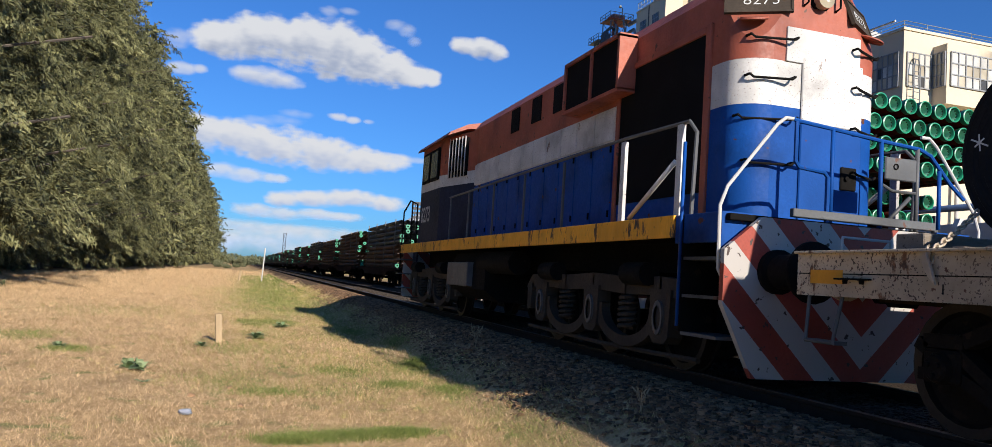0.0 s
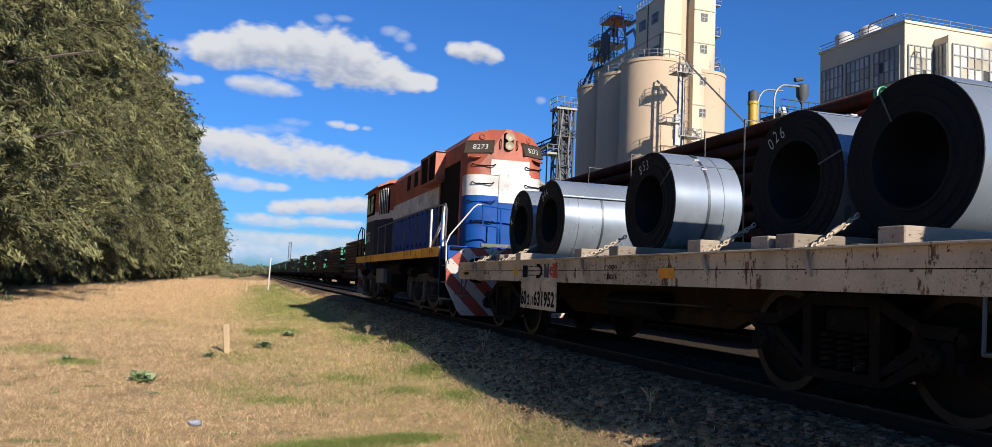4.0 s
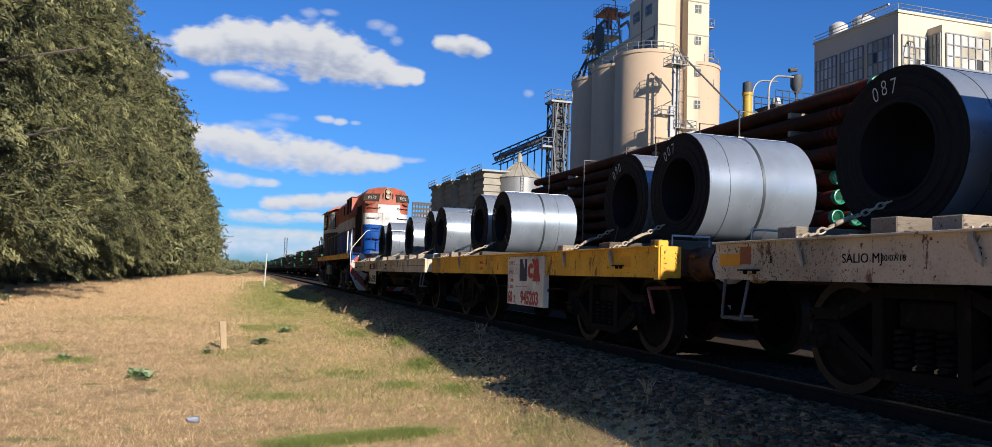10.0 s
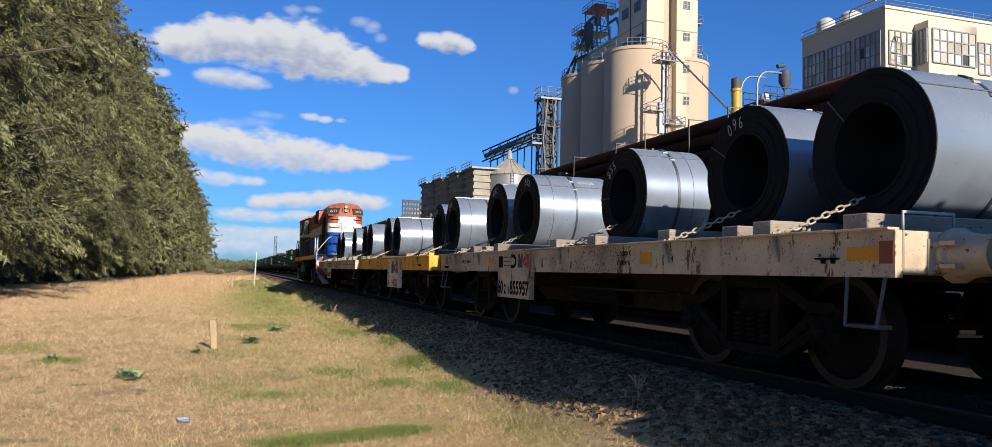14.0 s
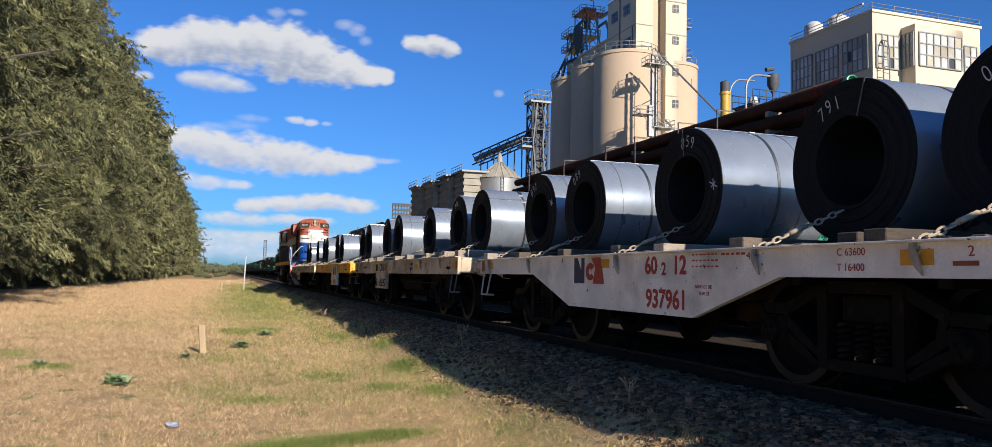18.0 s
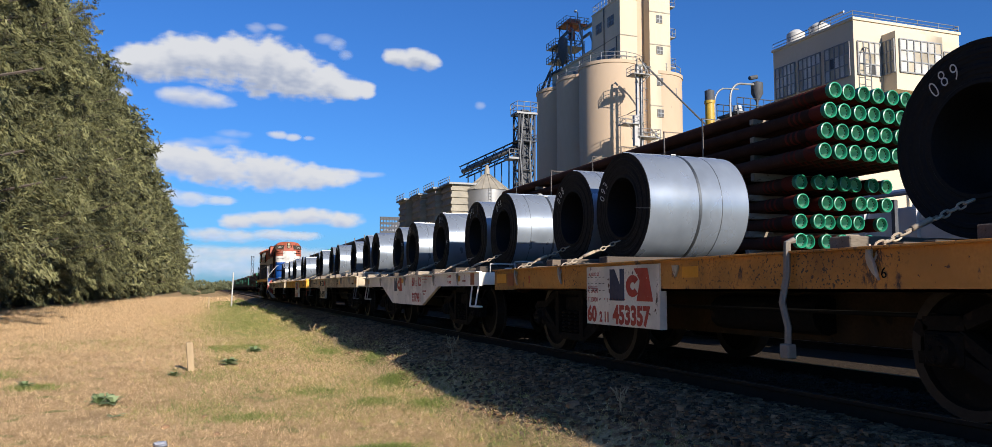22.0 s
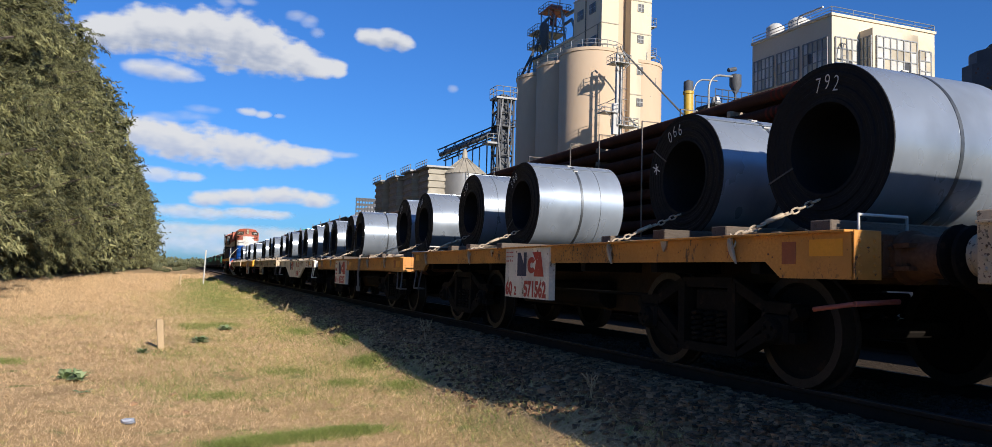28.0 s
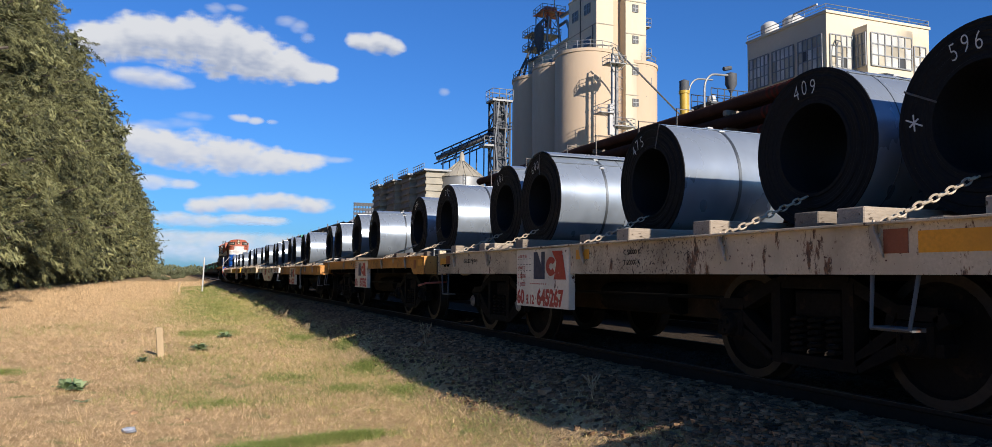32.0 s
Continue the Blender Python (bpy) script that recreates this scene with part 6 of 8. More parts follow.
def stack(y0, y1, top_z, rows, cols, name_i, two=True):
    """A farther pipe wagon with its load in one mesh."""
    siding_wagon(y0 - 0.6, y1 + 0.9)
    rnd = random.Random(name_i)
    pv, pf, gv, gf, lv, lf = [], [], [], [], [], []
    pale = rows // 2 if name_i % 3 == 2 else rows
    r = 0.125
    n = 7
    z = RAIL + 1.12 + r
    dz = (top_z - RAIL - 1.12) / rows
    for row in range(rows):
        for i in range(cols):
            if two and row >= rows - 3 and i in (2,):
                pass
            a, b = y0 + rnd.uniform(0, 0.6) + (0.5 if row < rows // 2 else 0), y1 - rnd.uniform(0, 0.6)
            capped = rnd.random() < 0.32
            cx, cz = STACK_X + (i + 0.02 * rnd.random()) * 2.25 / (cols - 1) - 0.05, z + row * dz
            for (vs, fs, ya, yb, rr) in ((pv, pf, a, b, r) if row < pale else (lv, lf, a, b, r * 0.9), (gv, gf, a - 0.05, a + 0.34, r * 1.1))[:1 + capped]:
                k = len(vs)
                for yy in (ya, yb):
                    for j in range(n):
                        t = 2 * math.pi * j / n
                        vs.append((cx + rr * math.cos(t), yy, cz + rr * math.sin(t)))
                fs += [(k + j, k + (j + 1) % n, k + n + (j + 1) % n, k + n + j) for j in range(n)]
            if not capped:
                continue
            k = len(gv)
            for q in (1.1, 0.42):
                gv += [(cx + q * r * math.cos(2 * math.pi * j / n), a - 0.05, cz + q * r * math.sin(2 * math.pi * j / n)) for j in range(n)]
            gf += [(k + j, k + (j + 1) % n, k + n + (j + 1) % n, k + n + j) for j in range(n)]
    ob = thing("pipe_stack", "stack of rust-brown casing pipes with green end protectors on a parked wagon", "pipe stack", "pipe stacks on the siding", (0, 0, 0), "stuff")
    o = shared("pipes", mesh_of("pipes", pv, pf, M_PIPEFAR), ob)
    if lv:
        shared("pipes", mesh_of("pipes", lv, lf, M_GREY), ob)
    o = shared("protectors", mesh_of("protectors", gv, gf, M_GREEN), ob)
    bm = bmesh.new()
    for y in np.linspace(y0 + 1.5, y1 - 1.5, 4):
        for row in range(rows):
            box(bm, STACK_X - 0.14, STACK_X + 2.35, y - 0.05, y + 0.05, z + row * dz - dz / 2 - 0.02, z + row * dz - dz / 2 + 0.03)
        for xx in (STACK_X - 0.19, STACK_X + 2.33):
            tube(bm, [(xx, y + 0.3, RAIL + 1.0), (xx, y + 0.3, top_z + 0.05)], 0.03, 5)
    part("spacers", bm, M_STRAP, ob)
    return ob


for i, (a, b, t, rows) in enumerate(((27.8, 41.8, 4.05, 9), (46.8, 60.5, 4.55, 10), (64.0, 78.0, 4.5, 10), (81.0, 95.0, 4.3, 9), (98.5, 112.5, 4.5, 10), (116, 130, 4.3, 9),
                                     (133, 147, 4.5, 10), (151, 165, 4.2, 9), (168, 182, 4.5, 10), (186, 200, 4.3, 9), (204, 218, 4.4, 9), (222, 236, 4.3, 9), (240, 254, 4.4, 9), (258, 272, 4.3, 9), (276, 290, 4.4, 9), (294, 308, 4.3, 9), (312, 326, 4.4, 9), (330, 344, 4.3, 9))):
    stack(a, b, t, rows, 8, i + 1)


# ---- grain works behind the siding ----
def nearer(ob, k):
    """Sets a thing's size and its distance from the viewpoint by the same factor."""
    ob.scale = (k, k, k)
    ob.location = Vector(ob.location) * k + Vector((0, 0, (EYE + 0.4) * (1 - k) - 0.4 * (1 - k)))
    return ob


# dark ribbed silo block of the works, beyond the yard wall
def yard_hopper():
    x0, y1, z0, z1 = 12.75, 10.15, 0.28, 5.55
    ob = nearer(thing("steel_hopper", "dark blue-grey ribbed steel hopper block in the works yard", "hopper", at=(x0, y1, z0)), 2.0)
    h = z1 - z0
    bm = bmesh.new()
    prism(bm, [(0.04, -9.0), (0.04, -0.45), (0.12, -0.2), (0.30, -0.05), (0.5, 0.0), (3.0, 0.0), (3.0, -9.0)], "z", 0.9, h - 0.35)
    prism(bm, [(0.10, -8.9), (0.10, -0.5), (0.2, -0.28), (0.36, -0.14), (0.55, -0.08), (2.9, -0.08), (2.9, -8.9)], "z", h - 0.35, h - 0.12)
    prism(bm, [(0.30, -8.7), (0.30, -0.6), (0.5, -0.36), (0.7, -0.3), (2.7, -0.3), (2.7, -8.7)], "z", h - 0.12, h)
    part("body", bm, M_BOXCAR, ob)
    for k in range(9):
        z = 1.0 + k * 0.43
        bm = bmesh.new()
        prism(bm, [(0.0, -9.0), (0.0, -0.45), (0.09, -0.18), (0.28, -0.02), (0.5, 0.035), (3.0, 0.035), (3.0, -9.0)], "z", z, z + 0.08)
        part("rib", bm, M_BOXCAR, ob)
    for x in (0.3, 2.7):
        for yy in (-8.6, -4.5, -0.4):
            bm = bmesh.new()
            box(bm, x - 0.12, x + 0.12, yy - 0.12, yy + 0.12, -0.05, 0.92, 0.01)
            part("leg", bm, M_BOXCAR, ob)
    bm = bmesh.new()
    box(bm, 0.1, 2.9, -8.9, -0.1, 0.35, 0.9)
    part("skirt", bm, M_BLACK, ob)


yard_hopper()


def railing(parent, pts, h=1.0, gap=1.5, r=0.035, name="railing", material=None):
    pts = [Vector(p) for p in pts]
    bm = bmesh.new()
    tube(bm, [p + Vector((0, 0, h)) for p in pts], r, 4)
    top = part(name, bm, material or M_STRUCT, parent)
    home = top if parent.parent is None else parent
    bm = bmesh.new()
    tube(bm, [p + Vector((0, 0, h * 0.5)) for p in pts], r, 4)
    part("mid_rail", bm, material or M_STRUCT, home)
    bm = bmesh.new()
    tube(bm, [(0, 0, 0), (0, 0, h)], r, 4)
    first = part("railing_post", bm, material or M_STRUCT, home, at=Matrix.Translation(pts[0]))
    for a, b in zip(pts, pts[1:]):
        n = max(1, int((b - a).length / gap))
        for i in range(1, n + 1):
            p = a.lerp(b, i / n)
            if (p - pts[0]).length > 0.01:
                shared("railing_post", first.data, home, Matrix.Translation(p))
    return top


def ring(cx, cy, r, z, a0=0, a1=360, n=16):
    return [(cx + r * math.cos(radians(a0 + (a1 - a0) * i / n)), cy + r * math.sin(radians(a0 + (a1 - a0) * i / n)), z) for i in range(n + 1)]


def silo(cx, cy, r, top, label):
    ob = thing("concrete_silo", label, "silo", "row of grain silos", (cx, cy, 0))
    bm = bmesh.new()
    lathe(bm, [(r, 0), (r, top - 0.5), (r + 0.12, top - 0.45), (r + 0.12, top), (0, top + 0.05)], "z", 48)
    part("shell", bm, M_SILO, ob)
    railing(ob, ring(0, 0, r - 0.1, top), 1.1, 1.6, 0.05)
    return ob


for y in (99.2, 107.0, 114.8):
    silo(53.4, y, 4.6, 32.9, "tall cream concrete grain silo with a roof railing")
silo(60.4, 100.2, 4.6, 32.2, "tall cream concrete grain silo behind the lift tower")


def pane_window(parent, x0, x1, z0, z1, face, at, cols, rows, warm=0.0, seed=1, frame_mat=None):
    """A steel window let into a wall: frame bars, and a pane for every light. face: '-y' or '-x'; at: the wall plane."""
    rnd = random.Random(seed)
    def place(u0, u1, v0, v1, d0, d1, bm):
        if face == "-y":
            box(bm, u0, u1, at + d0, at + d1, v0, v1)
        else:
            box(bm, at + d0, at + d1, u0, u1, v0, v1)
    bm = bmesh.new()
    t = 0.035
    for i in range(cols + 1):
        u = x0 + (x1 - x0) * i / cols
        place(u - t, u + t, z0, z1, -0.10, -0.02, bm)
    for j in range(rows + 1):
        v = z0 + (z1 - z0) * j / rows
        place(x0, x1, v - t, v + t, -0.09, -0.03, bm)
    w = part("window", bm, frame_mat or M_STRUCT, parent, "grey steel window frame with many panes")
    for i in range(cols):
        for j in range(rows):
            bm = bmesh.new()
            u0, u1 = x0 + (x1 - x0) * i / cols + t, x0 + (x1 - x0) * (i + 1) / cols - t
            v0, v1 = z0 + (z1 - z0) * j / rows + t, z0 + (z1 - z0) * (j + 1) / rows - t
            place(u0, u1, v0, v1, -0.05, -0.04, bm)
            q = rnd.random()
            part("pane", bm, M_PANEWARM if q < warm else (M_PANE if q < 0.98 else M_DARKWIN), w)
    return w


def small_window(parent, u, v, face, at, w=1.0, h=1.15):
    bm = bmesh.new()
    if face == "-y":
        box(bm, u - w / 2, u + w / 2, at - 0.12, at + 0.02, v - h / 2, v + h / 2, 0.03)
    else:
        box(bm, at - 0.12, at + 0.02, u - w / 2, u + w / 2, v - h / 2, v + h / 2, 0.03)
    wn = part("window", bm, M_STRUCT, parent)
    bm = bmesh.new()
    k = 0.08
    for a in (-1, 1):
        for b in (-1, 1):
            c, d = u + a * w / 4, v + b * h / 4
            if face == "-y":
                box(bm, c - w / 4 + k, c + w / 4 - k / 2, at - 0.13, at - 0.11, d - h / 4 + k, d + h / 4 - k / 2)
            else:
                box(bm, at - 0.13, at - 0.11, c - w / 4 + k, c + w / 4 - k / 2, d - h / 4 + k, d + h / 4 - k / 2)
    part("pane", bm, M_DARKWIN, wn)


def lift_tower():
    ob = thing("elevator_tower", "tall cream concrete grain elevator tower with small windows", "elevator tower")
    bm = bmesh.new()
    box(bm, 57.72, 61.1, 95.7, 104.2, 0, 54)
    part("tower_wall", bm, M_TOWER, ob)
    bm = bmesh.new()
    box(bm, 53.0, 55.7, 95.7, 104.2, 0, 42.0)
    box(bm, 52.9, 55.72, 95.6, 104.3, 42.0, 42.2)
    part("side_block", bm, M_TOWER, ob, "lower cream block beside the shaft")
    bm = bmesh.new()
    box(bm, 55.7, 57.72, 97.3, 104.19, 0, 54)
    part("shaft_face", bm, M_SILO, ob)
    railing(ob, [(55.7, 95.8, 42.2), (53.1, 95.8, 42.2), (53.1, 104.1, 42.2), (57.7, 104.1, 42.2)], 1.3, 0.9, 0.045)
    bm = bmesh.new()
    box(bm, 53.0, 61.0, 104.2, 119.0, 33.0, 36.7)
    box(bm, 52.8, 61.2, 104.2, 119.2, 36.7, 37.0)
    part("gallery", bm, M_TOWER, ob, "long cream gallery over the silos")
    for z in (22.5, 27.0, 31.4, 35.85, 40.6, 45.1):
        bm = bmesh.new()
        box(bm, 57.68, 61.14, 95.64, 95.70, z, z + 0.14)
        part("floor_band", bm, M_RIBBED, ob)
    for z in (32.9, 36.7):
        bm = bmesh.new()
        box(bm, 52.95, 55.72, 95.64, 95.70, z, z + 0.12)
        box(bm, 52.94, 53.0, 95.66, 104.2, z, z + 0.12)
        part("floor_band", bm, M_RIBBED, ob)
    for i in range(6):
        small_window(ob, 59.3, 21.45 + 4.55 * i, "-y", 95.7)
    for y in (97.8, 98.8, 101.5, 102.5):
        small_window(ob, y, 39.5, "-x", 53.0, 0.8, 1.5)
    for y in (98.2, 101.6, 105.4, 109.6, 113.8, 117.6):
        small_window(ob, y, 34.7, "-x", 53.0, 2.2, 1.3)
    for z in (28.6, 32.9, 37.3, 41.8):
        bm = bmesh.new()
        box(bm, 61.1, 62.1, 95.9, 98.2, z, z + 0.12)
        bal = part("balcony", bm, M_STRUCT, ob)
        railing(bal, [(61.2, 95.9, z), (62.1, 95.9, z), (62.1, 98.2, z)], 1.3, 0.7, 0.04)
    for y, z0, z1 in ((100.3, 32.9, 42.0), (96.6, 33.0, 36.7)):
        bm = bmesh.new()
        tube(bm, [(52.9, y, z0), (52.9, y, z1)], 0.07, 6)
        part("downpipe", bm, M_DARKSTRUCT, ob)


lift_tower()


def lattice(ob, x0, x1, y0, y1, z0, z1, step=3.0, r=0.09, material=None, name="lattice"):
    bm = bmesh.new()
    cs = [(x0, y0), (x1, y0), (x1, y1), (x0, y1)]
    n = max(1, int((z1 - z0) / step))
    for i, (x, y) in enumerate(cs):
        tube(bm, [(x, y, z0), (x, y, z1)], r * 1.4, 5)
        x2, y2 = cs[(i + 1) % 4]
        for k in range(n):
            a, b = z0 + (z1 - z0) * k / n, z0 + (z1 - z0) * (k + 1) / n
            tube(bm, [(x, y, b), (x2, y2, b)], r, 4)
            tube(bm, [(x, y, a), (x2, y2, b)] if k % 2 else [(x2, y2, a), (x, y, b)], r * 0.8, 4)
    return part(name, bm, material or M_STRUCT, ob)


def bucket_leg():
    """The outside bucket elevator standing clear of the front silo, with landings and a guy cable."""
    ob = thing("bucket_elevator", "pale steel bucket elevator leg with landings before the silo", "bucket elevator")
    x, y = 52.6, 90.0
    for dx in (-0.32, 0.28):
        bm = bmesh.new()
        box(bm, x + dx - 0.13, x + dx + 0.13, y - 0.22, y + 0.22, -0.3, 30.6)
        for z in np.arange(2, 30, 2.2):
            box(bm, x + dx - 0.18, x + dx + 0.18, y - 0.27, y + 0.27, z, z + 0.10)
        part("leg", bm, M_BIN, ob)
    bm = bmesh.new()
    box(bm, x - 0.42, x + 0.38, y - 0.3, y + 0.3, 30.5, 30.9, 0.08)
    tube(bm, [(x - 0.3, y, 30.8), (x - 0.25, y, 31.5), (x + 0.1, y, 31.7), (x + 0.4, y, 31.3)], 0.12, 8)
    part("head", bm, M_RIBBED, ob)
    bm = bmesh.new()
    tube(bm, [(x + 0.5, y, 31.0), (x + 1.1, y - 0.1, 30.2), (x + 1.3, y, 29.6)], 0.16, 8)
    part("spout", bm, M_BIN, ob)
    for x0, x1, z in ((51.3, 53.8, 29.3), (50.0, 52.0, 22.6), (52.0, 55.1, 21.0)):
        bm = bmesh.new()
        box(bm, x0, x1, y - 1.0, y + 1.0, z, z + 0.12)
        for u in (x0 + 0.1, x1 - 0.1):
            tube(bm, [(u, y - 0.9, z), (x, y, z - 1.3)], 0.05, 4)
        pf = part("landing", bm, M_STRUCT, ob)
        railing(pf, [(x0, y - 1.0, z), (x1, y - 1.0, z), (x1, y + 1.0, z), (x0, y + 1.0, z), (x0, y - 1.0, z)], 1.1, 0.7, 0.04)
    bm = bmesh.new()
    box(bm, 51.45, 52.2, y - 0.7, y - 0.1, 19.8, 23.9, 0.04)
    part("gear_case", bm, M_FENCE, ob, "grey gear casing")
    bm = bmesh.new()
    for u in (52.95, 53.35):
        tube(bm, [(u, y - 0.3, 0), (u, y - 0.3, 30.3)], 0.035, 4)
    for z in np.arange(12, 30, 0.45):
        tube(bm, [(52.95, y - 0.3, z), (53.35, y - 0.3, z)], 0.022, 4)
    part("ladder", bm, M_STRUCT, ob)
    for z in np.arange(12.5, 30, 1.5):
        bm = bmesh.new()
        tube(bm, [(52.9, y - 0.3, z), (52.95, y - 0.9, z), (53.35, y - 0.9, z), (53.4, y - 0.3, z)], 0.03, 4)
        part("cage_hoop", bm, M_STRUCT, ob)
    bm = bmesh.new()
    tube(bm, [(x + 0.5, y, 31.2), (61.85, y - 0.6, 23.8), (68.5, y - 1.0, 18.5)], 0.12, 6)
    part("spout_pipe", bm, M_DARKSTRUCT, ob, "long sloping spout pipe")
    for z in (12.0, 18.0, 25.0):
        bm = bmesh.new()
        tube(bm, [(x, y + 0.2, z), (x + 0.4, 93.9, z)], 0.06, 5)
        part("stay", bm, M_STRUCT, ob)


bucket_leg()


def side_tower():
    ob = nearer(thing("conveyor_tower", "open steel conveyor tower with a railed platform", "steel tower"), 0.8)
    lattice(ob, 44.4, 47.0, 112.4, 114.6, -0.4, 28.5, 2.2, 0.13, M_DARKSTRUCT)
    bm = bmesh.new()
    box(bm, 43.9, 47.3, 111.9, 114.8, 28.3, 28.6)
    pf = part("platform", bm, M_STRUCT, ob)
    railing(pf, [(43.9, 111.9, 28.6), (47.3, 111.9, 28.6), (47.3, 114.8, 28.6), (43.9, 114.8, 28.6), (43.9, 111.9, 28.6)], 1.6, 1.0, 0.06)
    bm = bmesh.new()
    box(bm, 45.1, 46.3, 113.0, 114.0, 0, 29.2)
    part("leg_casing", bm, M_DARKSTRUCT, ob, "grey bucket leg casing inside the tower")
    for x, k in ((44.5, 1.0), (45.1, -1.4), (45.8, 1.6), (46.5, -1.0)):
        bm = bmesh.new()
        tube(bm, [(x, 112.2, 2), (x, 112.2, 16), (x + k * 0.5, 112.0, 22), (x, 112.2, 28.5)], 0.12, 6)
        part("spout", bm, M_DARKSTRUCT if k > 0 else M_STRUCT, ob, "grain spout")
    for z in (6.0, 11.5, 24.0):
        bm = bmesh.new()
        box(bm, 44.0, 47.2, 112.0, 114.8, z, z + 0.15)
        pf = part("platform", bm, M_DARKSTRUCT, ob)
        railing(pf, [(44.0, 112.0, z), (47.2, 112.0, z), (47.2, 114.8, z)], 1.1, 0.9, 0.05, material=M_DARKSTRUCT)
    bm = bmesh.new()
    box(bm, 42.7, 44.5, 112.2, 114.6, 21.2, 21.5)
    pf = part("platform", bm, M_STRUCT, ob)
    railing(pf, [(42.7, 112.2, 21.5), (44.5, 112.2, 21.5)], 1.2, 0.8, 0.06)
    # inclined conveyor gallery
    cv = nearer(thing("inclined_conveyor", "inclined steel truss conveyor gallery", "conveyor"), 0.8)
    bm = bmesh.new()
    a, b = Vector((45.9, 114.2, 23.2)), Vector((40.6, 131.0, 20.7))
    for off in ((0, 0, 0), (0, 0, 1.8), (1.2, 0, 0), (1.2, 0, 1.8)):
        tube(bm, [a + Vector(off), b + Vector(off)], 0.13, 5)
    n = 14
    for i in range(n):
        p, q = a.lerp(b, i / n), a.lerp(b, (i + 1) / n)
        for o in (0, 1.2):
            d = Vector((o, 0, 0))
            tube(bm, [p + d, q + d + Vector((0, 0, 1.8))] if i % 2 else [p + d + Vector((0, 0, 1.8)), q + d], 0.08, 4)
    part("truss", bm, M_DARKSTRUCT, cv)
    bm = bmesh.new()
    tube(bm, [a + Vector((0.6, 0, 1.0)), b + Vector((0.6, 0, 1.0))], 0.45, 8)
    part("belt_case", bm, M_BIN, cv)
    for i in (3, 6, 9, 12):
        p = a.lerp(b, i / n)
        bm = bmesh.new()
        tube(bm, [p, (p.x, p.y, -0.4)], 0.12, 5)
        tube(bm, [p + Vector((1.2, 0, 0)), (p.x + 1.2, p.y, -0.4)], 0.12, 5)
        tube(bm, [(p.x, p.y, 9.0), (p.x + 1.2, p.y, 14.0)], 0.08, 4)
        part("trestle", bm, M_STRUCT, cv)
    # cleaning head over the gallery
    hd = thing("head_structure", "rusty steel head frame with platforms over the silos", "steel tower")
    lattice(hd, 54.6, 57.4, 116.5, 119.5, 36.8, 45.2, 2.8, 0.07, M_STRUCT)
    lattice(hd, 52.6, 54.4, 116.3, 118.0, 36.8, 41.0, 2.1, 0.06, M_DARKSTRUCT)
    for x0, x1, z, m in ((52.3, 55.0, 38.8, M_STRUCT), (52.3, 57.6, 41.2, M_STRUCT), (54.2, 58.4, 45.2, M_REDTOP)):
        bm = bmesh.new()
        box(bm, x0, x1, 116.0, 119.8, z, z + 0.10)
        pf = part("platform", bm, m, hd, "rust-red painted platform" if m is M_REDTOP else "")
        railing(pf, [(x0, 116.0, z), (x1, 116.0, z), (x1, 119.8, z), (x0, 119.8, z), (x0, 116.0, z)], 1.1, 0.8, 0.05, material=M_STRUCT)
    bm = bmesh.new()
    box(bm, 55.0, 57.2, 116.6, 118.8, 45.4, 46.2, 0.1)
    lathe(bm, [(0.55, 42.6), (0.55, 43.6), (0.15, 45.2)], "z", 10, (55.6, 116.9, 0))
    part("drive_house", bm, M_REDTOP, hd, "rust-red conveyor drive casing")
    bm = bmesh.new()
    lathe(bm, [(0.12, 36.9), (0.2, 38.0), (0.75, 39.7), (0.75, 41.9), (0.3, 42.6), (0, 42.6)], "z", 14, (53.4, 115.7, 0))
    part("dust_cyclone", bm, M_DARKSTRUCT, hd)
    for pts, q, m in (([(57.8, 116.5, 44.6), (58.3, 114.5, 44.9), (58.5, 112.0, 44.0), (58.2, 110.5, 41.5), (57.8, 110, 37.0)], 0.32, M_BIN), ([(57.2, 116.2, 42.8), (57.4, 113.6, 43.0), (57.2, 112.2, 41.2), (57.0, 112.0, 37.0)], 0.26, M_BIN),
                      ([(53.4, 115.7, 42.5), (54.2, 115.5, 43.4), (55.2, 116, 43.2)], 0.25, M_DARKSTRUCT), ([(55.2, 115.6, 44.0), (54.6, 115.2, 40), (54.0, 113, 37.0)], 0.16, M_STRUCT), ([(56.4, 115.6, 45), (56.6, 114.6, 41), (56.4, 113, 37.0)], 0.16, M_STRUCT)):
        bm = bmesh.new()
        tube(bm, pts, q, 8)
        part("duct", bm, m, hd)
    for pts in ([(53.6, 116, 41.4), (51.8, 116.4, 37.4), (50.0, 116.8, 33.4)], [(53.0, 115, 36.9), (51.2, 115.4, 36.0), (50.6, 115.6, 33.4)]):
        bm = bmesh.new()
        tube(bm, pts, 0.22, 8)
        part("spout", bm, M_DARKSTRUCT, hd, "dark sloping grain spout")
    bm = bmesh.new()
    tube(bm, [(57.3, 118.0, 45), (57.3, 118.0, 47.9)], 0.10, 6)
    lathe(bm, [(0, 47.8), (0.25, 47.9), (0.25, 48.2), (0, 48.3)], "z", 8, (56.9, 118.0, 0))
    part("mast", bm, M_BIN, hd)


side_tower()


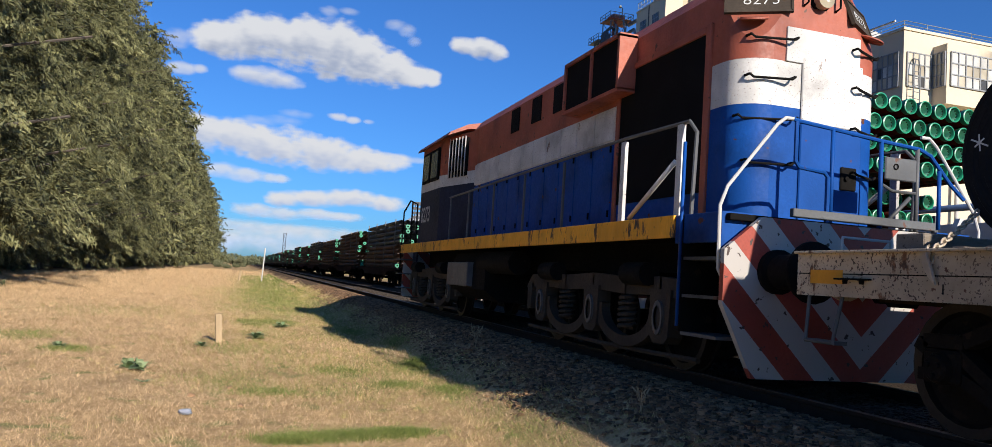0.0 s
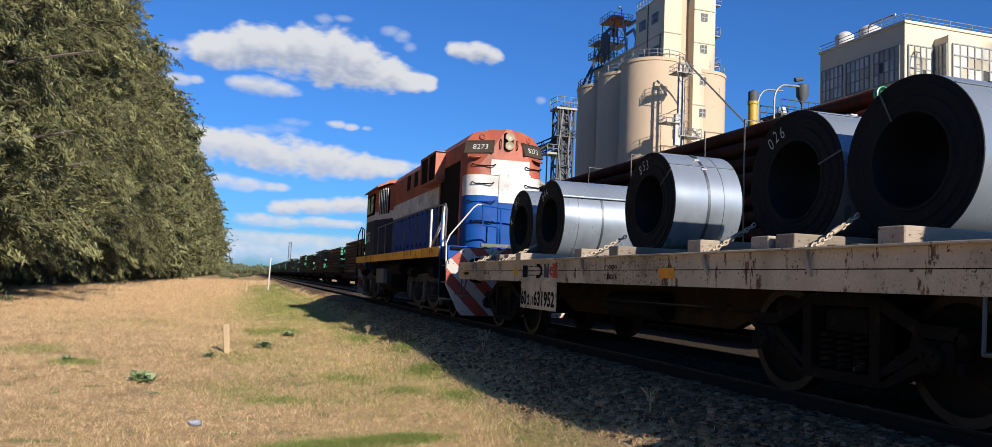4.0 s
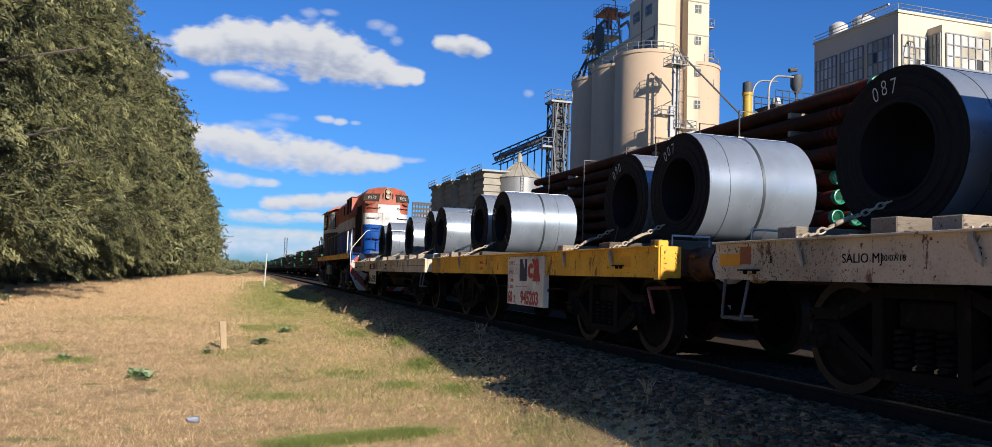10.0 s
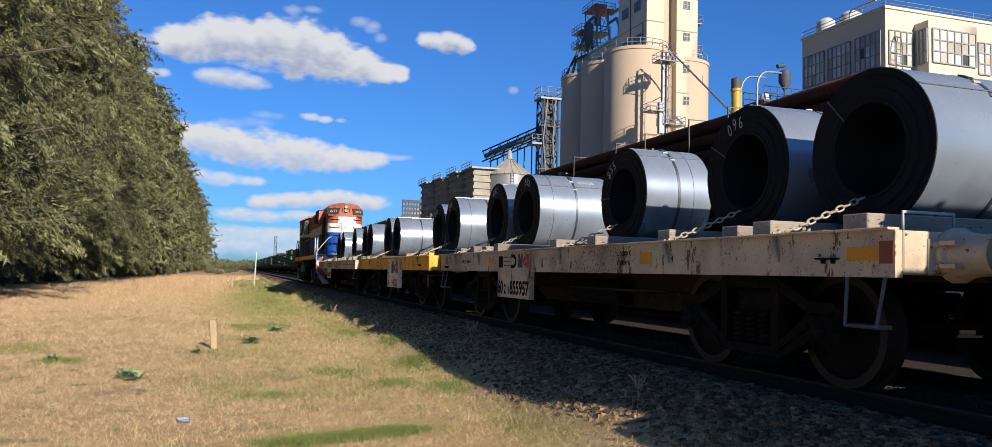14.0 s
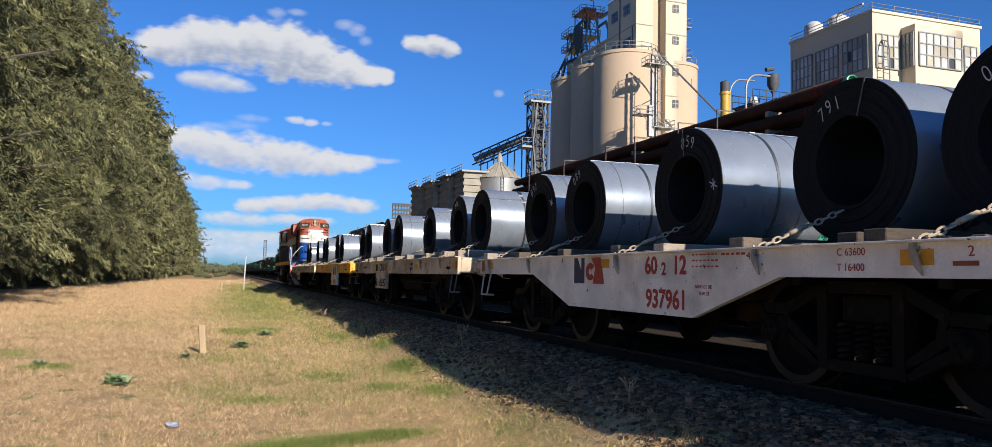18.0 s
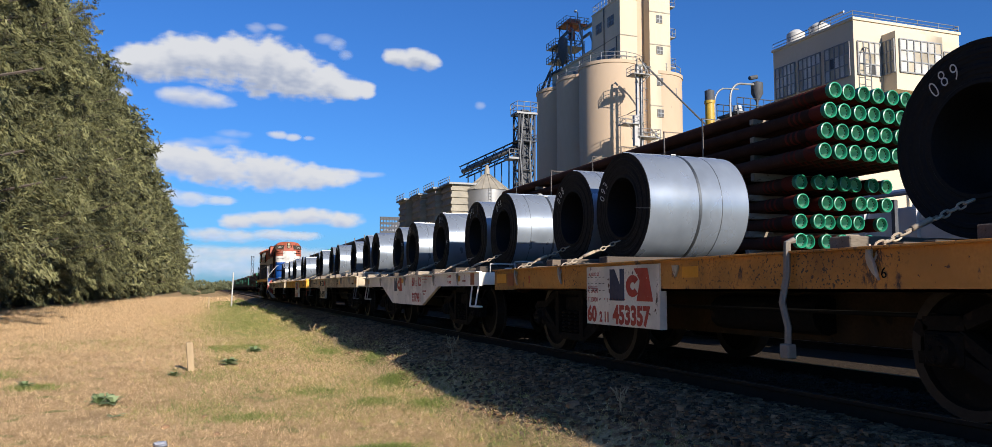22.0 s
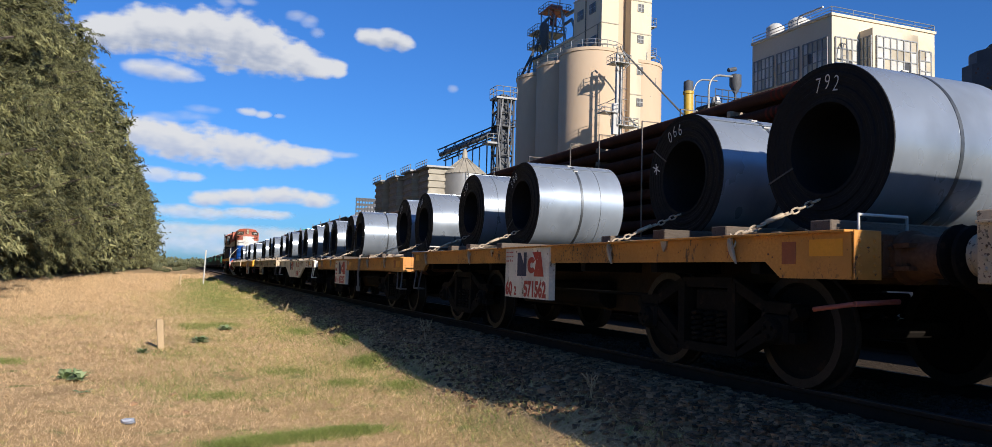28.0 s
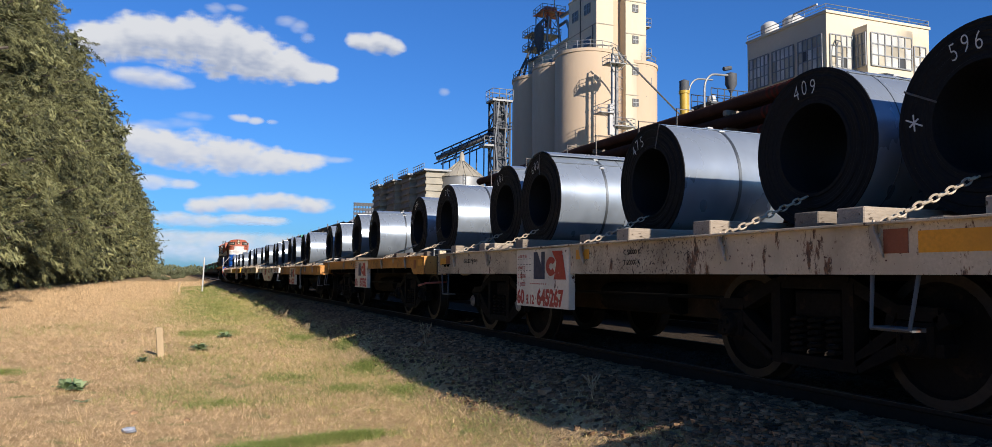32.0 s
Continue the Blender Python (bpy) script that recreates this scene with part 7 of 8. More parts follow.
def round_bin():
    ob = nearer(thing("grain_bin", "round galvanised grain bin with a conical roof", "grain bin", at=(42.5, 122.0, 0)), 0.75)
    bm = bmesh.new()
    lathe(bm, [(3.75, -0.5)] + [(3.75 + 0.03 * (i % 2), 0.4 * i) for i in range(1, 43)] + [(3.75, 17.3)], "z", 36)
    part("shell", bm, M_BIN, ob)
    bm = bmesh.new()
    lathe(bm, [(3.93, 17.2), (0.5, 20.0), (0.5, 20.2)], "z", 18)
    roof = part("roof", bm, M_RIBBED, ob, "ribbed conical roof")
    for i in range(18):
        a = 2 * math.pi * i / 18
        bm = bmesh.new()
        tube(bm, [(3.95 * math.cos(a), 3.95 * math.sin(a), 17.22), (0.5 * math.cos(a), 0.5 * math.sin(a), 20.04)], 0.06, 4)
        part("roof_rib", bm, M_RIBBED, roof)
    bm = bmesh.new()
    lathe(bm, [(0.45, 20.0), (0.45, 20.9), (0.2, 21.6), (0, 21.6)], "z", 10)
    part("cap", bm, M_RIBBED, ob)
    bm = bmesh.new()
    for x in (-1.0, -0.6):
        tube(bm, [(x, -3.85, 0), (x, -3.85, 17.5)], 0.04, 4)
    for z in np.arange(0.5, 17.5, 0.5):
        tube(bm, [(-1.0, -3.85, z), (-0.6, -3.85, z)], 0.03, 4)
    part("ladder", bm, M_STRUCT, ob)


round_bin()


def dryers():
    """Ribbed, louvred grain dryers standing in a row."""
    for i, (x, y, top) in enumerate(((37.6, 126.0, 19.0), (36.6, 132.5, 18.9), (35.6, 139.0, 18.5), (34.6, 146.0, 18.3))):
        ob = nearer(thing("grain_dryer", "weathered louvred grain dryer tower", "grain dryer", "row of grain dryers", (x, y, 0)), 0.72)
        bm = bmesh.new()
        box(bm, 0.1, 5.0, 0.1, 5.6, -0.6, top - 0.3)
        part("core", bm, M_RIBBED, ob)
        bm = bmesh.new()
        for z in np.arange(0.4, top - 0.6, 1.15):
            box(bm, -0.12, 5.1, -0.12, 5.7, z, z + 0.55, 0.05)
        part("louvres", bm, M_RIBBED, ob)
        bm = bmesh.new()
        box(bm, -0.5, 5.5, -0.5, 6.1, top - 0.3, top)
        rf = part("roof", bm, M_STRUCT, ob)
        railing(rf, [(-0.5, -0.5, top), (-0.5, 6.1, top)], 0.9, 1.2, 0.05)


dryers()


def far_sheds():
    ob = thing("storage_dome", "pale conical grain store roof", "grain store", at=(56.5, 205, 0))
    bm = bmesh.new()
    lathe(bm, [(17, 0), (17, 14), (17.4, 14.2), (2, 24.3), (0, 24.5)], "z", 40)
    part("roof", bm, M_WPOLE, ob)
    for x, top_z, wide in ((32.2, 15.8, 4.3), (36.7, 17.5, 3.8)):
        sc = thing("wind_screen", "dark slatted screen before the grain store", "screen", "dark screens", (x, 158, 0))
        bm = bmesh.new()
        for k in np.arange(0, wide + 0.1, 0.6):
            tube(bm, [(k, 0, 0), (k, 0, top_z)], 0.10, 4)
        for z in np.arange(7, top_z - 0.4, 0.9):
            box(bm, -0.1, wide + 0.1, -0.05, 0.05, z, z + 0.5)
        box(bm, -0.1, wide + 0.1, -0.08, 0.08, top_z - 0.2, top_z)
        part("slats", bm, M_DARKSTRUCT, sc)
    # low plant buildings along the yard
    for i, (x0, x1, y0, y1, h) in enumerate(((27, 44, 60, 84, 7.0), (30, 50, 136, 170, 9.0))):
        sh = thing("plant_shed", "grey sheet-metal plant shed beyond the siding", "shed", "plant sheds")
        bm = bmesh.new()
        prism(bm, [(x0, 0), (x0, h), ((x0 + x1) / 2, h + 1.8), (x1, h), (x1, 0)], "y", y0, y1)
        part("shell", bm, M_FENCE, sh)


far_sheds()


def stack_plant():
    ob = thing("duct_plant", "yellow duct, white goosenecks and a railed steel deck", "process plant", at=(0, 0, 0.7))
    bx, by = 42.0, 59.5
    bm = bmesh.new()
    lathe(bm, [(0.42, -0.8), (0.42, 17.2), (0.5, 17.25), (0.5, 17.5)], "z", 14, (bx, by, 0))
    st = part("yellow_duct", bm, M_YELLOWPIPE, ob)
    bm = bmesh.new()
    lathe(bm, [(0.44, 17.5), (0.44, 18.4), (0, 18.6)], "z", 14, (bx, by, 0))
    part("duct_head", bm, M_DARKSTRUCT, st)
    for dx, top_z, r in ((0.3, 18.8, 0.075), (2.0, 19.4, 0.10)):
        bm = bmesh.new()
        pts = [(bx + dx, by - 0.3, 14)] + [(bx + dx + 1.2 - 1.2 * math.cos(a), by - 0.3, top_z - 1.6 + 1.5 * math.sin(a)) for a in [radians(d) for d in range(0, 91, 15)]]
        pts += [(bx + dx + 2.6, by - 0.3, top_z - 0.05)]
        tube(bm, pts, r, 8)
        part("gooseneck", bm, M_BIN, ob, "white gooseneck pipe")
    bm = bmesh.new()
    lathe(bm, [(0.5, -0.8), (0.5, 16.6), (0.35, 17.3), (0, 17.3)], "z", 12, (bx + 3.0, by, 0))
    lathe(bm, [(0.9, -0.8), (0.9, 15.6), (0, 16.2)], "z", 14, (bx + 1.6, by + 1, 0))
    part("vessel", bm, M_WPOLE, ob, "white process vessel")
    bm = bmesh.new()
    box(bm, bx + 2.2, bx + 6.6, by - 1, by + 2, 16.4, 16.6)
    pf = part("deck", bm, M_DARKSTRUCT, ob)
    railing(pf, [(bx + 2.2, by - 1, 16.6), (bx + 6.6, by - 1, 16.6), (bx + 6.6, by + 2, 16.6), (bx + 2.2, by + 2, 16.6)], 1.2, 0.7, 0.045, material=M_DARKSTRUCT)
    lattice(ob, bx + 2.4, bx + 6.4, by - 0.8, by + 1.8, -0.8, 16.4, 3.0, 0.08, M_DARKSTRUCT, "deck_frame")
    bm = bmesh.new()
    lathe(bm, [(0.1, 16.6), (0.1, 17.8), (0.55, 18.6), (0.55, 19.6), (0, 19.8)], "z", 12, (bx + 5.2, by, 0))
    tube(bm, [(bx + 4.4, by, 20.0), (bx + 5.2, by, 20.2)], 0.2, 8)
    part("cyclone", bm, M_DARKSTRUCT, ob)


stack_plant()


def office_block():
    ob = thing("plant_building", "cream rendered plant building with banded steel windows and an oriel", "building")
    x0, x1, y0, y1, h = 35.6, 44.1, 36.0, 43.1, 17.3
    bm = bmesh.new()
    box(bm, x0, x1, y0, y1, 0, h)
    part("wall", bm, M_BUILDING, ob)
    bm = bmesh.new()
    box(bm, x0 - 0.08, x1 + 0.08, y0 - 0.08, y1 + 0.08, h, h + 0.16)
    part("parapet", bm, M_BUILDING, ob)
    railing(ob, [(x0, y1, h + 0.1), (x0, y0, h + 0.1), (x1, y0, h + 0.1), (x1, y1, h + 0.1)], 0.45, 1.6, 0.025)
    for i, (a, b) in enumerate(((36.31, 38.3), (38.7, 40.63), (41.0, 42.85))):
        pane_window(ob, a, b, 14.0, 16.06, "-x", x0, 5, 3, 0.55 if i == 0 else 0.2, 3 + i)
    pane_window(ob, 35.83, 37.57, 14.0, 16.02, "-y", y0, 4, 3, 0.3, 8)
    pane_window(ob, 42.72, 43.72, 14.1, 16.06, "-y", y0, 2, 3, 0.2, 9)
    # the oriel
    bm = bmesh.new()
    box(bm, 37.77, 41.5, y0 - 1.0, y0, 13.03, 16.57)
    part("oriel", bm, M_BUILDING, ob, "projecting oriel with windows on two sides")
    pane_window(ob, 38.03, 41.32, 14.1, 16.1, "-y", y0 - 1.0, 6, 3, 0.3, 10)
    pane_window(ob, y0 - 0.92, y0 - 0.06, 14.1, 16.1, "-x", 37.77, 3, 3, 0.9, 11)
    bm = bmesh.new()
    for x, y, r, k in ((36.6, 42.0, 0.6, 1.05), (37.7, 41.0, 0.7, 1.35)):
        lathe(bm, [(r * 0.7, h), (r * 0.7, h + 0.2), (r, h + 0.3), (r, h + k), (r * 0.5, h + k + 0.25), (0, h + k + 0.25)], "z", 16, (x, y, 0))
    part("roof_vent", bm, M_WPOLE, ob, "white drum roof vents")
    bm = bmesh.new()
    tube(bm, [(35.9, 39.1, h), (35.9, 39.1, h + 0.72), (35.9, 38.95, h + 0.86), (35.9, 37.0, h + 0.86)], 0.07, 6)
    part("vent_pipe", bm, M_WPOLE, ob)
    bm = bmesh.new()
    for x in (36.0, 36.45):
        tube(bm, [(x, y0 - 0.05, 11.4), (x, y0 - 0.4, 11.6), (x, y0 - 0.4, 15.0), (x + (36.22 - x) * 0.5, y0 - 0.4, 15.5), (36.22, y0 - 0.12, 15.65)], 0.04, 5)
    for z in np.arange(12.0, 15.0, 0.4):
        tube(bm, [(36.0, y0 - 0.4, z), (36.45, y0 - 0.4, z)], 0.025, 4)
    part("roof_ladder", bm, M_STRUCT, ob)
    bm = bmesh.new()
    for x in (39.4, 41.2):
        tube(bm, [(x, y0 - 0.4, 3), (x, y0 - 0.4, 12.3)], 0.12, 8)
    part("downpipe", bm, M_WPOLE, ob)


office_block()


def yard_wall():
    ob = thing("panel_wall", "grey concrete panel wall along the works yard", "wall", kind="structure")
    for i in range(34):
        y = 4 + i * 2.0
        bm = bmesh.new()
        box(bm, 20.0, 20.14, y + 0.08, y + 1.92, 0, 3.8, 0.02)
        part("panel", bm, M_FENCE, ob)
        bm = bmesh.new()
        prism(bm, [(19.86, 0), (19.86, 3.7), (19.98, 3.95), (20.2, 3.95), (20.2, 0)], "y", y - 0.09, y + 0.09)
        part("post", bm, M_FENCE, ob)
    pr = thing("pipe_run", "blue steel pipes carried along the yard wall", "pipe run")
    for z, x in ((3.9, 17.5), (2.45, 18.5)):
        bm = bmesh.new()
        tube(bm, [(x, 3, z), (x, 60, z)], 0.09, 8)
        part("blue_pipe", bm, M_BLUEPIPE, pr)
    for y in range(5, 60, 6):
        bm = bmesh.new()
        box(bm, 17.3, 18.7, y - 0.06, y + 0.06, 2.3, 2.38)
        box(bm, 18.0, 18.12, y - 0.06, y + 0.06, 0, 3.8)
        part("bracket", bm, M_DARKSTRUCT, pr)
    gl = thing("loading_gallery", "open steel loading gallery beside the plant building", "steel structure")
    lattice(gl, 46.0, 52.0, 38.0, 44.0, 0, 10.5, 2.6, 0.10)
    bm = bmesh.new()
    prism(bm, [(45, 10.5), (53, 11.0), (53, 11.3), (45, 10.8)], "y", 36.5, 46)
    part("roof", bm, M_STRUCT, gl)


yard_wall()


# ---- trees ----
def spray(rng, n, centre_fn, length=(0.35, 0.8), width=(0.05, 0.11), droop=0.6):
    """n drooping slim leaf sprays, each one long triangle; centre_fn gives places and outward ways."""
    c, out = centre_fn(n)
    d = out * 0.4 + rng.normal(0, 0.38, (n, 3)) + np.array([0, 0, -droop])
    d /= np.linalg.norm(d, axis=1)[:, None]
    s = np.cross(d, rng.normal(0, 1, (n, 3)))
    s /= np.linalg.norm(s, axis=1)[:, None]
    L = rng.uniform(*length, n)[:, None]
    Wd = rng.uniform(*width, n)[:, None]
    a, b = c - d * L * 0.5, c + d * L * 0.5
    v = np.stack([a - s * Wd * 0.5, a + s * Wd * 0.5, b], 1).reshape(-1, 3)
    return v, np.arange(3 * n).reshape(n, 3)


def tree_mesh(seed, height=24.0, radius=3.72, leaves=185000, coarse=0.52, skirt=1.1):
    rng = np.random.default_rng(seed)
    # boughs: places round the trunk at which clumps of hanging sprays sit
    nb = 270
    z = skirt + (height - skirt - 0.4) * np.where(rng.random(nb) < 0.16, 0.16 * rng.random(nb), rng.beta(0.9, 1.2, nb))
    ang = rng.uniform(0, 2 * math.pi, nb)
    k = (z - 1.0) / (height - 1.0)
    reach = radius * np.minimum(1.0, 0.84 + 2.0 * k) * np.clip(1.10 - k ** 2.2, 0.05, 1) * np.where(rng.random(nb) < 0.2, 1.48, rng.uniform(0.35, 1.12, nb))
    size = rng.uniform(0.45, 1.0, nb) * (0.5 + 0.5 * (1 - k))
    tip = np.stack([reach * np.cos(ang), reach * np.sin(ang), z + 0.12 * reach], 1)
    # each bough carries drooping fronds, each frond a string of slim sprays
    per = 6
    nt = nb * per
    own = np.repeat(np.arange(nb), per)
    tw = tip[own] * np.array([1, 1, 0]) * rng.uniform(0.5, 1.0, (nt, 1)) + np.array([0, 0, 1]) * tip[own][:, 2:3]
    tw += rng.normal(0, 1, (nt, 3)) * size[own][:, None] * np.array([0.70, 0.70, 0.55])
    tw[:, 2] = np.maximum(tw[:, 2], skirt * 0.85)
    way = tw * np.array([1, 1, 0])
    way /= np.linalg.norm(way, axis=1)[:, None] + 1e-6
    way = way * rng.uniform(0.3, 1.1, (nt, 1)) + rng.normal(0, 0.35, (nt, 3)) + np.array([0, 0, 1]) * np.where(rng.random(nt) < 0.3, 0.35, -0.8)[:, None]
    way /= np.linalg.norm(way, axis=1)[:, None]
    reach_t = rng.uniform(0.8, 2.2, nt) * (0.6 + 0.4 * size[own])
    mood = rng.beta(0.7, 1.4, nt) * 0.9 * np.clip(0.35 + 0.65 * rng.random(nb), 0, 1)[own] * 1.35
    tones = []

    def centres(n):
        i = rng.integers(0, nt, n)
        u = rng.random(n) ** 0.8
        # frond roots darker, tips lighter: shade inside the crown, put into the tone
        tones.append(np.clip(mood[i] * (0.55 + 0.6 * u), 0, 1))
        p = tw[i] + way[i] * (reach_t[i] * u)[:, None] + rng.normal(0, 1, (n, 3)) * (0.105 * (1.15 - 0.75 * u))[:, None]
        p[:, 2] = np.maximum(p[:, 2], 0.2)
        return p, way[i] * 1.6

    v, f = spray(rng, leaves, centres, (0.20 * coarse, 0.46 * coarse), (0.055 * coarse, 0.115 * coarse), 0.3)
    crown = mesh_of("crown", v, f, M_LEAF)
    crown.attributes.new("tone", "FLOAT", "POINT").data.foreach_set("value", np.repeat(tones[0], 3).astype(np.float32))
    bm = bmesh.new()
    lathe(bm, [(0.36, 0.0), (0.28, 0.6), (0.24, height * 0.3), (0.15, height * 0.65), (0.04, height * 0.97), (0, height * 0.97)], "z", 9)
    for j in range(0, nb, 3):
        b = Vector((0, 0, max(0.5, z[j] - 0.3 * reach[j])))
        tube(bm, [b, Vector(tip[j]) * 0.5 + b * 0.5 + Vector((0, 0, 0.15)), Vector(tip[j])], 0.015 + 0.006 * reach[j] * (1 - k[j]), 4)
    trunk = bpy.data.meshes.new("trunk")
    hard(bm).to_mesh(trunk)
    bm.free()
    trunk.materials.append(M_BARK)
    return trunk, crown


TREES = [tree_mesh(s, skirt=k) for s, k in ((1, 0.9), (2, 1.5), (3, 1.2))]
TREES_FAR = [tree_mesh(s, leaves=20000, coarse=1.9) for s in (4, 5)]


def tree(x, y, scale, i, far=False):
    trunk, crown = (TREES_FAR[i % 2] if far else TREES[i % 3])
    ob = thing("casuarina_tree", "tall dense dark-green casuarina in a windbreak row", "tree", "windbreak row of trees", (x, y, GRASS))
    scale *= 1.26
    m = pose(0, 0, 0, 0, 0, i * 77.0) @ Matrix.Diagonal((scale * (0.94 + 0.1 * (i % 3)), scale * (0.94 + 0.1 * (i % 3)), scale, 1))
    shared("trunk", trunk, ob, m)
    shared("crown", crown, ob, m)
    return ob


rnd = random.Random(21)
y, i = 27.0, 0
while y < 390:
    far = y > 100
    tree(-14.6 + rnd.uniform(-0.9, 0.9) - 0.006 * y, y, rnd.choice((0.78, 0.9, 1.0, 1.08, 1.14)) + rnd.uniform(-0.04, 0.04), i, far)
    if not far or i % 2:
        tree(-20.5 + rnd.uniform(-1, 1), y + 2.0, rnd.uniform(0.95, 1.1), i + 1, True)
    y += rnd.uniform(4.8, 6.6) if not far else rnd.uniform(6.0, 8.5)
    i += 1


def bush(x, y, r, h, seed, label, n=1500):
    rng = np.random.default_rng(seed)

    def centres(n):
        p = rng.normal(0, 1, (n, 3))
        p /= np.linalg.norm(p, axis=1)[:, None]
        o = p.copy()
        lump = 1 + 0.25 * np.sin(p[:, 0] * 5 + seed) * np.cos(p[:, 1] * 4)
        p *= (rng.uniform(0.55, 1.0, n) * lump)[:, None] * np.array([r, r, h * 0.5])
        p[:, 2] += h * 0.5
        p[:, 2] = np.maximum(p[:, 2], 0.05)
        return p, o
    v, f = spray(rng, n, centres, (0.25 * r / 2, 0.5 * r / 2), (0.10 * r / 2, 0.2 * r / 2))
    ob = thing("far_bush", label, "bush", "bushes at the end of the verge", (x, y, GRASS))
    shared("foliage", mesh_of("foliage", v, f, M_BUSH), ob)
    bm = bmesh.new()
    lathe(bm, [(0.12 * r / 2, 0), (0.05, h * 0.6), (0, h * 0.6)], "z", 6)
    part("stem", bm, M_BARK, ob)


for j, (x, y, r, h) in enumerate(((-2.5, 150, 2.2, 3.0), (-4.5, 170, 3, 4.5), (-1.0, 190, 2.5, 3.5), (0.5, 230, 3, 4), (-6, 220, 4, 6), (3, 330, 7, 9), (-3, 360, 8, 11), (8, 420, 9, 12), (16, 450, 10, 11),
                                  (-9, 340, 7, 12), (26, 520, 12, 12), (38, 560, 14, 12))):
    if y < 240:
        r, h = r * 0.6, h * 0.6
    bush(x * 1.15, y * 1.2, r * 0.8, h * 0.5, 40 + j, "hazy green bush at the end of the verge")


# ---- clouds, far off, drifting slowly ----
CLOUDS = []
FAR = 3000.0
K = 2.39      # metres that a twentieth of a degree spans at that distance


def cloud_material(name, lumps, seed, soft=0.35, grey=0.5, thin=1.0, rough=0.5, deep=20):
    """A cloud sheet: lumps (u, v, ru, rv) in metres joined, with a ragged edge by noise; it glows, with white tops and
    grey-blue foot painted on.
    """
    m = bpy.data.materials.new(name)
    m.use_nodes = True
    n, l = m.node_tree.nodes, m.node_tree.links
    n.remove(n["Principled BSDF"])
    co = n.new("ShaderNodeTexCoord")
    sep = n.new("ShaderNodeSeparateXYZ")
    l.new(co.outputs["Object"], sep.inputs[0])

    def op(kind, a, b=None, c=None):
        x = n.new("ShaderNodeMath")
        x.operation = kind
        for s, v in zip(x.inputs, (a, b, c)):
            if v is None:
                continue
            if isinstance(v, (int, float)):
                s.default_value = v
            else:
                l.new(v, s)
        return x.outputs[0]

    def noisy(scale, detail, off, lift):
        mp = n.new("ShaderNodeMapping")
        mp.inputs["Location"].default_value = (seed * 310.0 + off, 0, seed * 170.0 + lift * 1.35)
        mp.inputs["Scale"].default_value = (1, 1, 1.35)
        l.new(co.outputs["Object"], mp.inputs[0])
        t = n.new("ShaderNodeTexNoise")
        t.inputs["Scale"].default_value, t.inputs["Detail"].default_value = scale, detail
        t.inputs["Roughness"].default_value = rough
        l.new(mp.outputs[0], t.inputs[0])
        return op("SUBTRACT", t.outputs[0], 0.5)

    u = sep.outputs["X"]

    def body_at(lift):
        """How thick the cloud is at a place, or a little above it."""
        v = op("ADD", sep.outputs["Z"], lift)
        field = None
        for cu, cv, ru, rv in lumps:
            du = op("MULTIPLY", op("SUBTRACT", u, cu), 1 / ru)
            dv = op("MULTIPLY", op("SUBTRACT", v, cv), 1 / rv)
            e = op("SUBTRACT", 1.0, op("ADD", op("MULTIPLY", du, du), op("MULTIPLY", dv, dv)))
            field = e if field is None else op("SMOOTH_MAX", field, e, 0.3)
        return op("ADD", field, op("ADD", op("MULTIPLY", noisy(0.010, 6, 0, lift), 1.7), op("MULTIPLY", noisy(0.040, 6, 9, lift), 0.55)))

    body = body_at(0.0)
    mr = n.new("ShaderNodeMapRange")
    mr.interpolation_type = "SMOOTHSTEP"
    mr.inputs[1].default_value, mr.inputs[2].default_value = 0.02, 0.02 + soft * 1.5
    mr.inputs[4].default_value = thin
    l.new(body, mr.inputs[0])
    # painted shading, sun behind the eye and above: cloud under cloud turns grey
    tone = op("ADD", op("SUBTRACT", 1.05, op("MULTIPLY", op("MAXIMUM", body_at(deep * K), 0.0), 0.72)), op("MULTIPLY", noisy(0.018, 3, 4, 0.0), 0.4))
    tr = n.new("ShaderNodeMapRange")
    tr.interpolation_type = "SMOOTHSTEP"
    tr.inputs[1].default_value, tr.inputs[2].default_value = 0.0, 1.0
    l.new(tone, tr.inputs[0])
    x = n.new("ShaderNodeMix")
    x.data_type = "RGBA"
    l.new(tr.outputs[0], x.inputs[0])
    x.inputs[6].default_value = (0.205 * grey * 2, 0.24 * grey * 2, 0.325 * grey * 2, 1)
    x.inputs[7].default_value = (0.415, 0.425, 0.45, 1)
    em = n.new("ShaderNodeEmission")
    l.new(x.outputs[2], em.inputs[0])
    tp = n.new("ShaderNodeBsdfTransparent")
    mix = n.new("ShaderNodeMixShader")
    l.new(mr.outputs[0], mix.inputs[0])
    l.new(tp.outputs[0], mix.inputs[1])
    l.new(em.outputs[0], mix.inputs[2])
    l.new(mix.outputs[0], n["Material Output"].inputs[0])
    return m




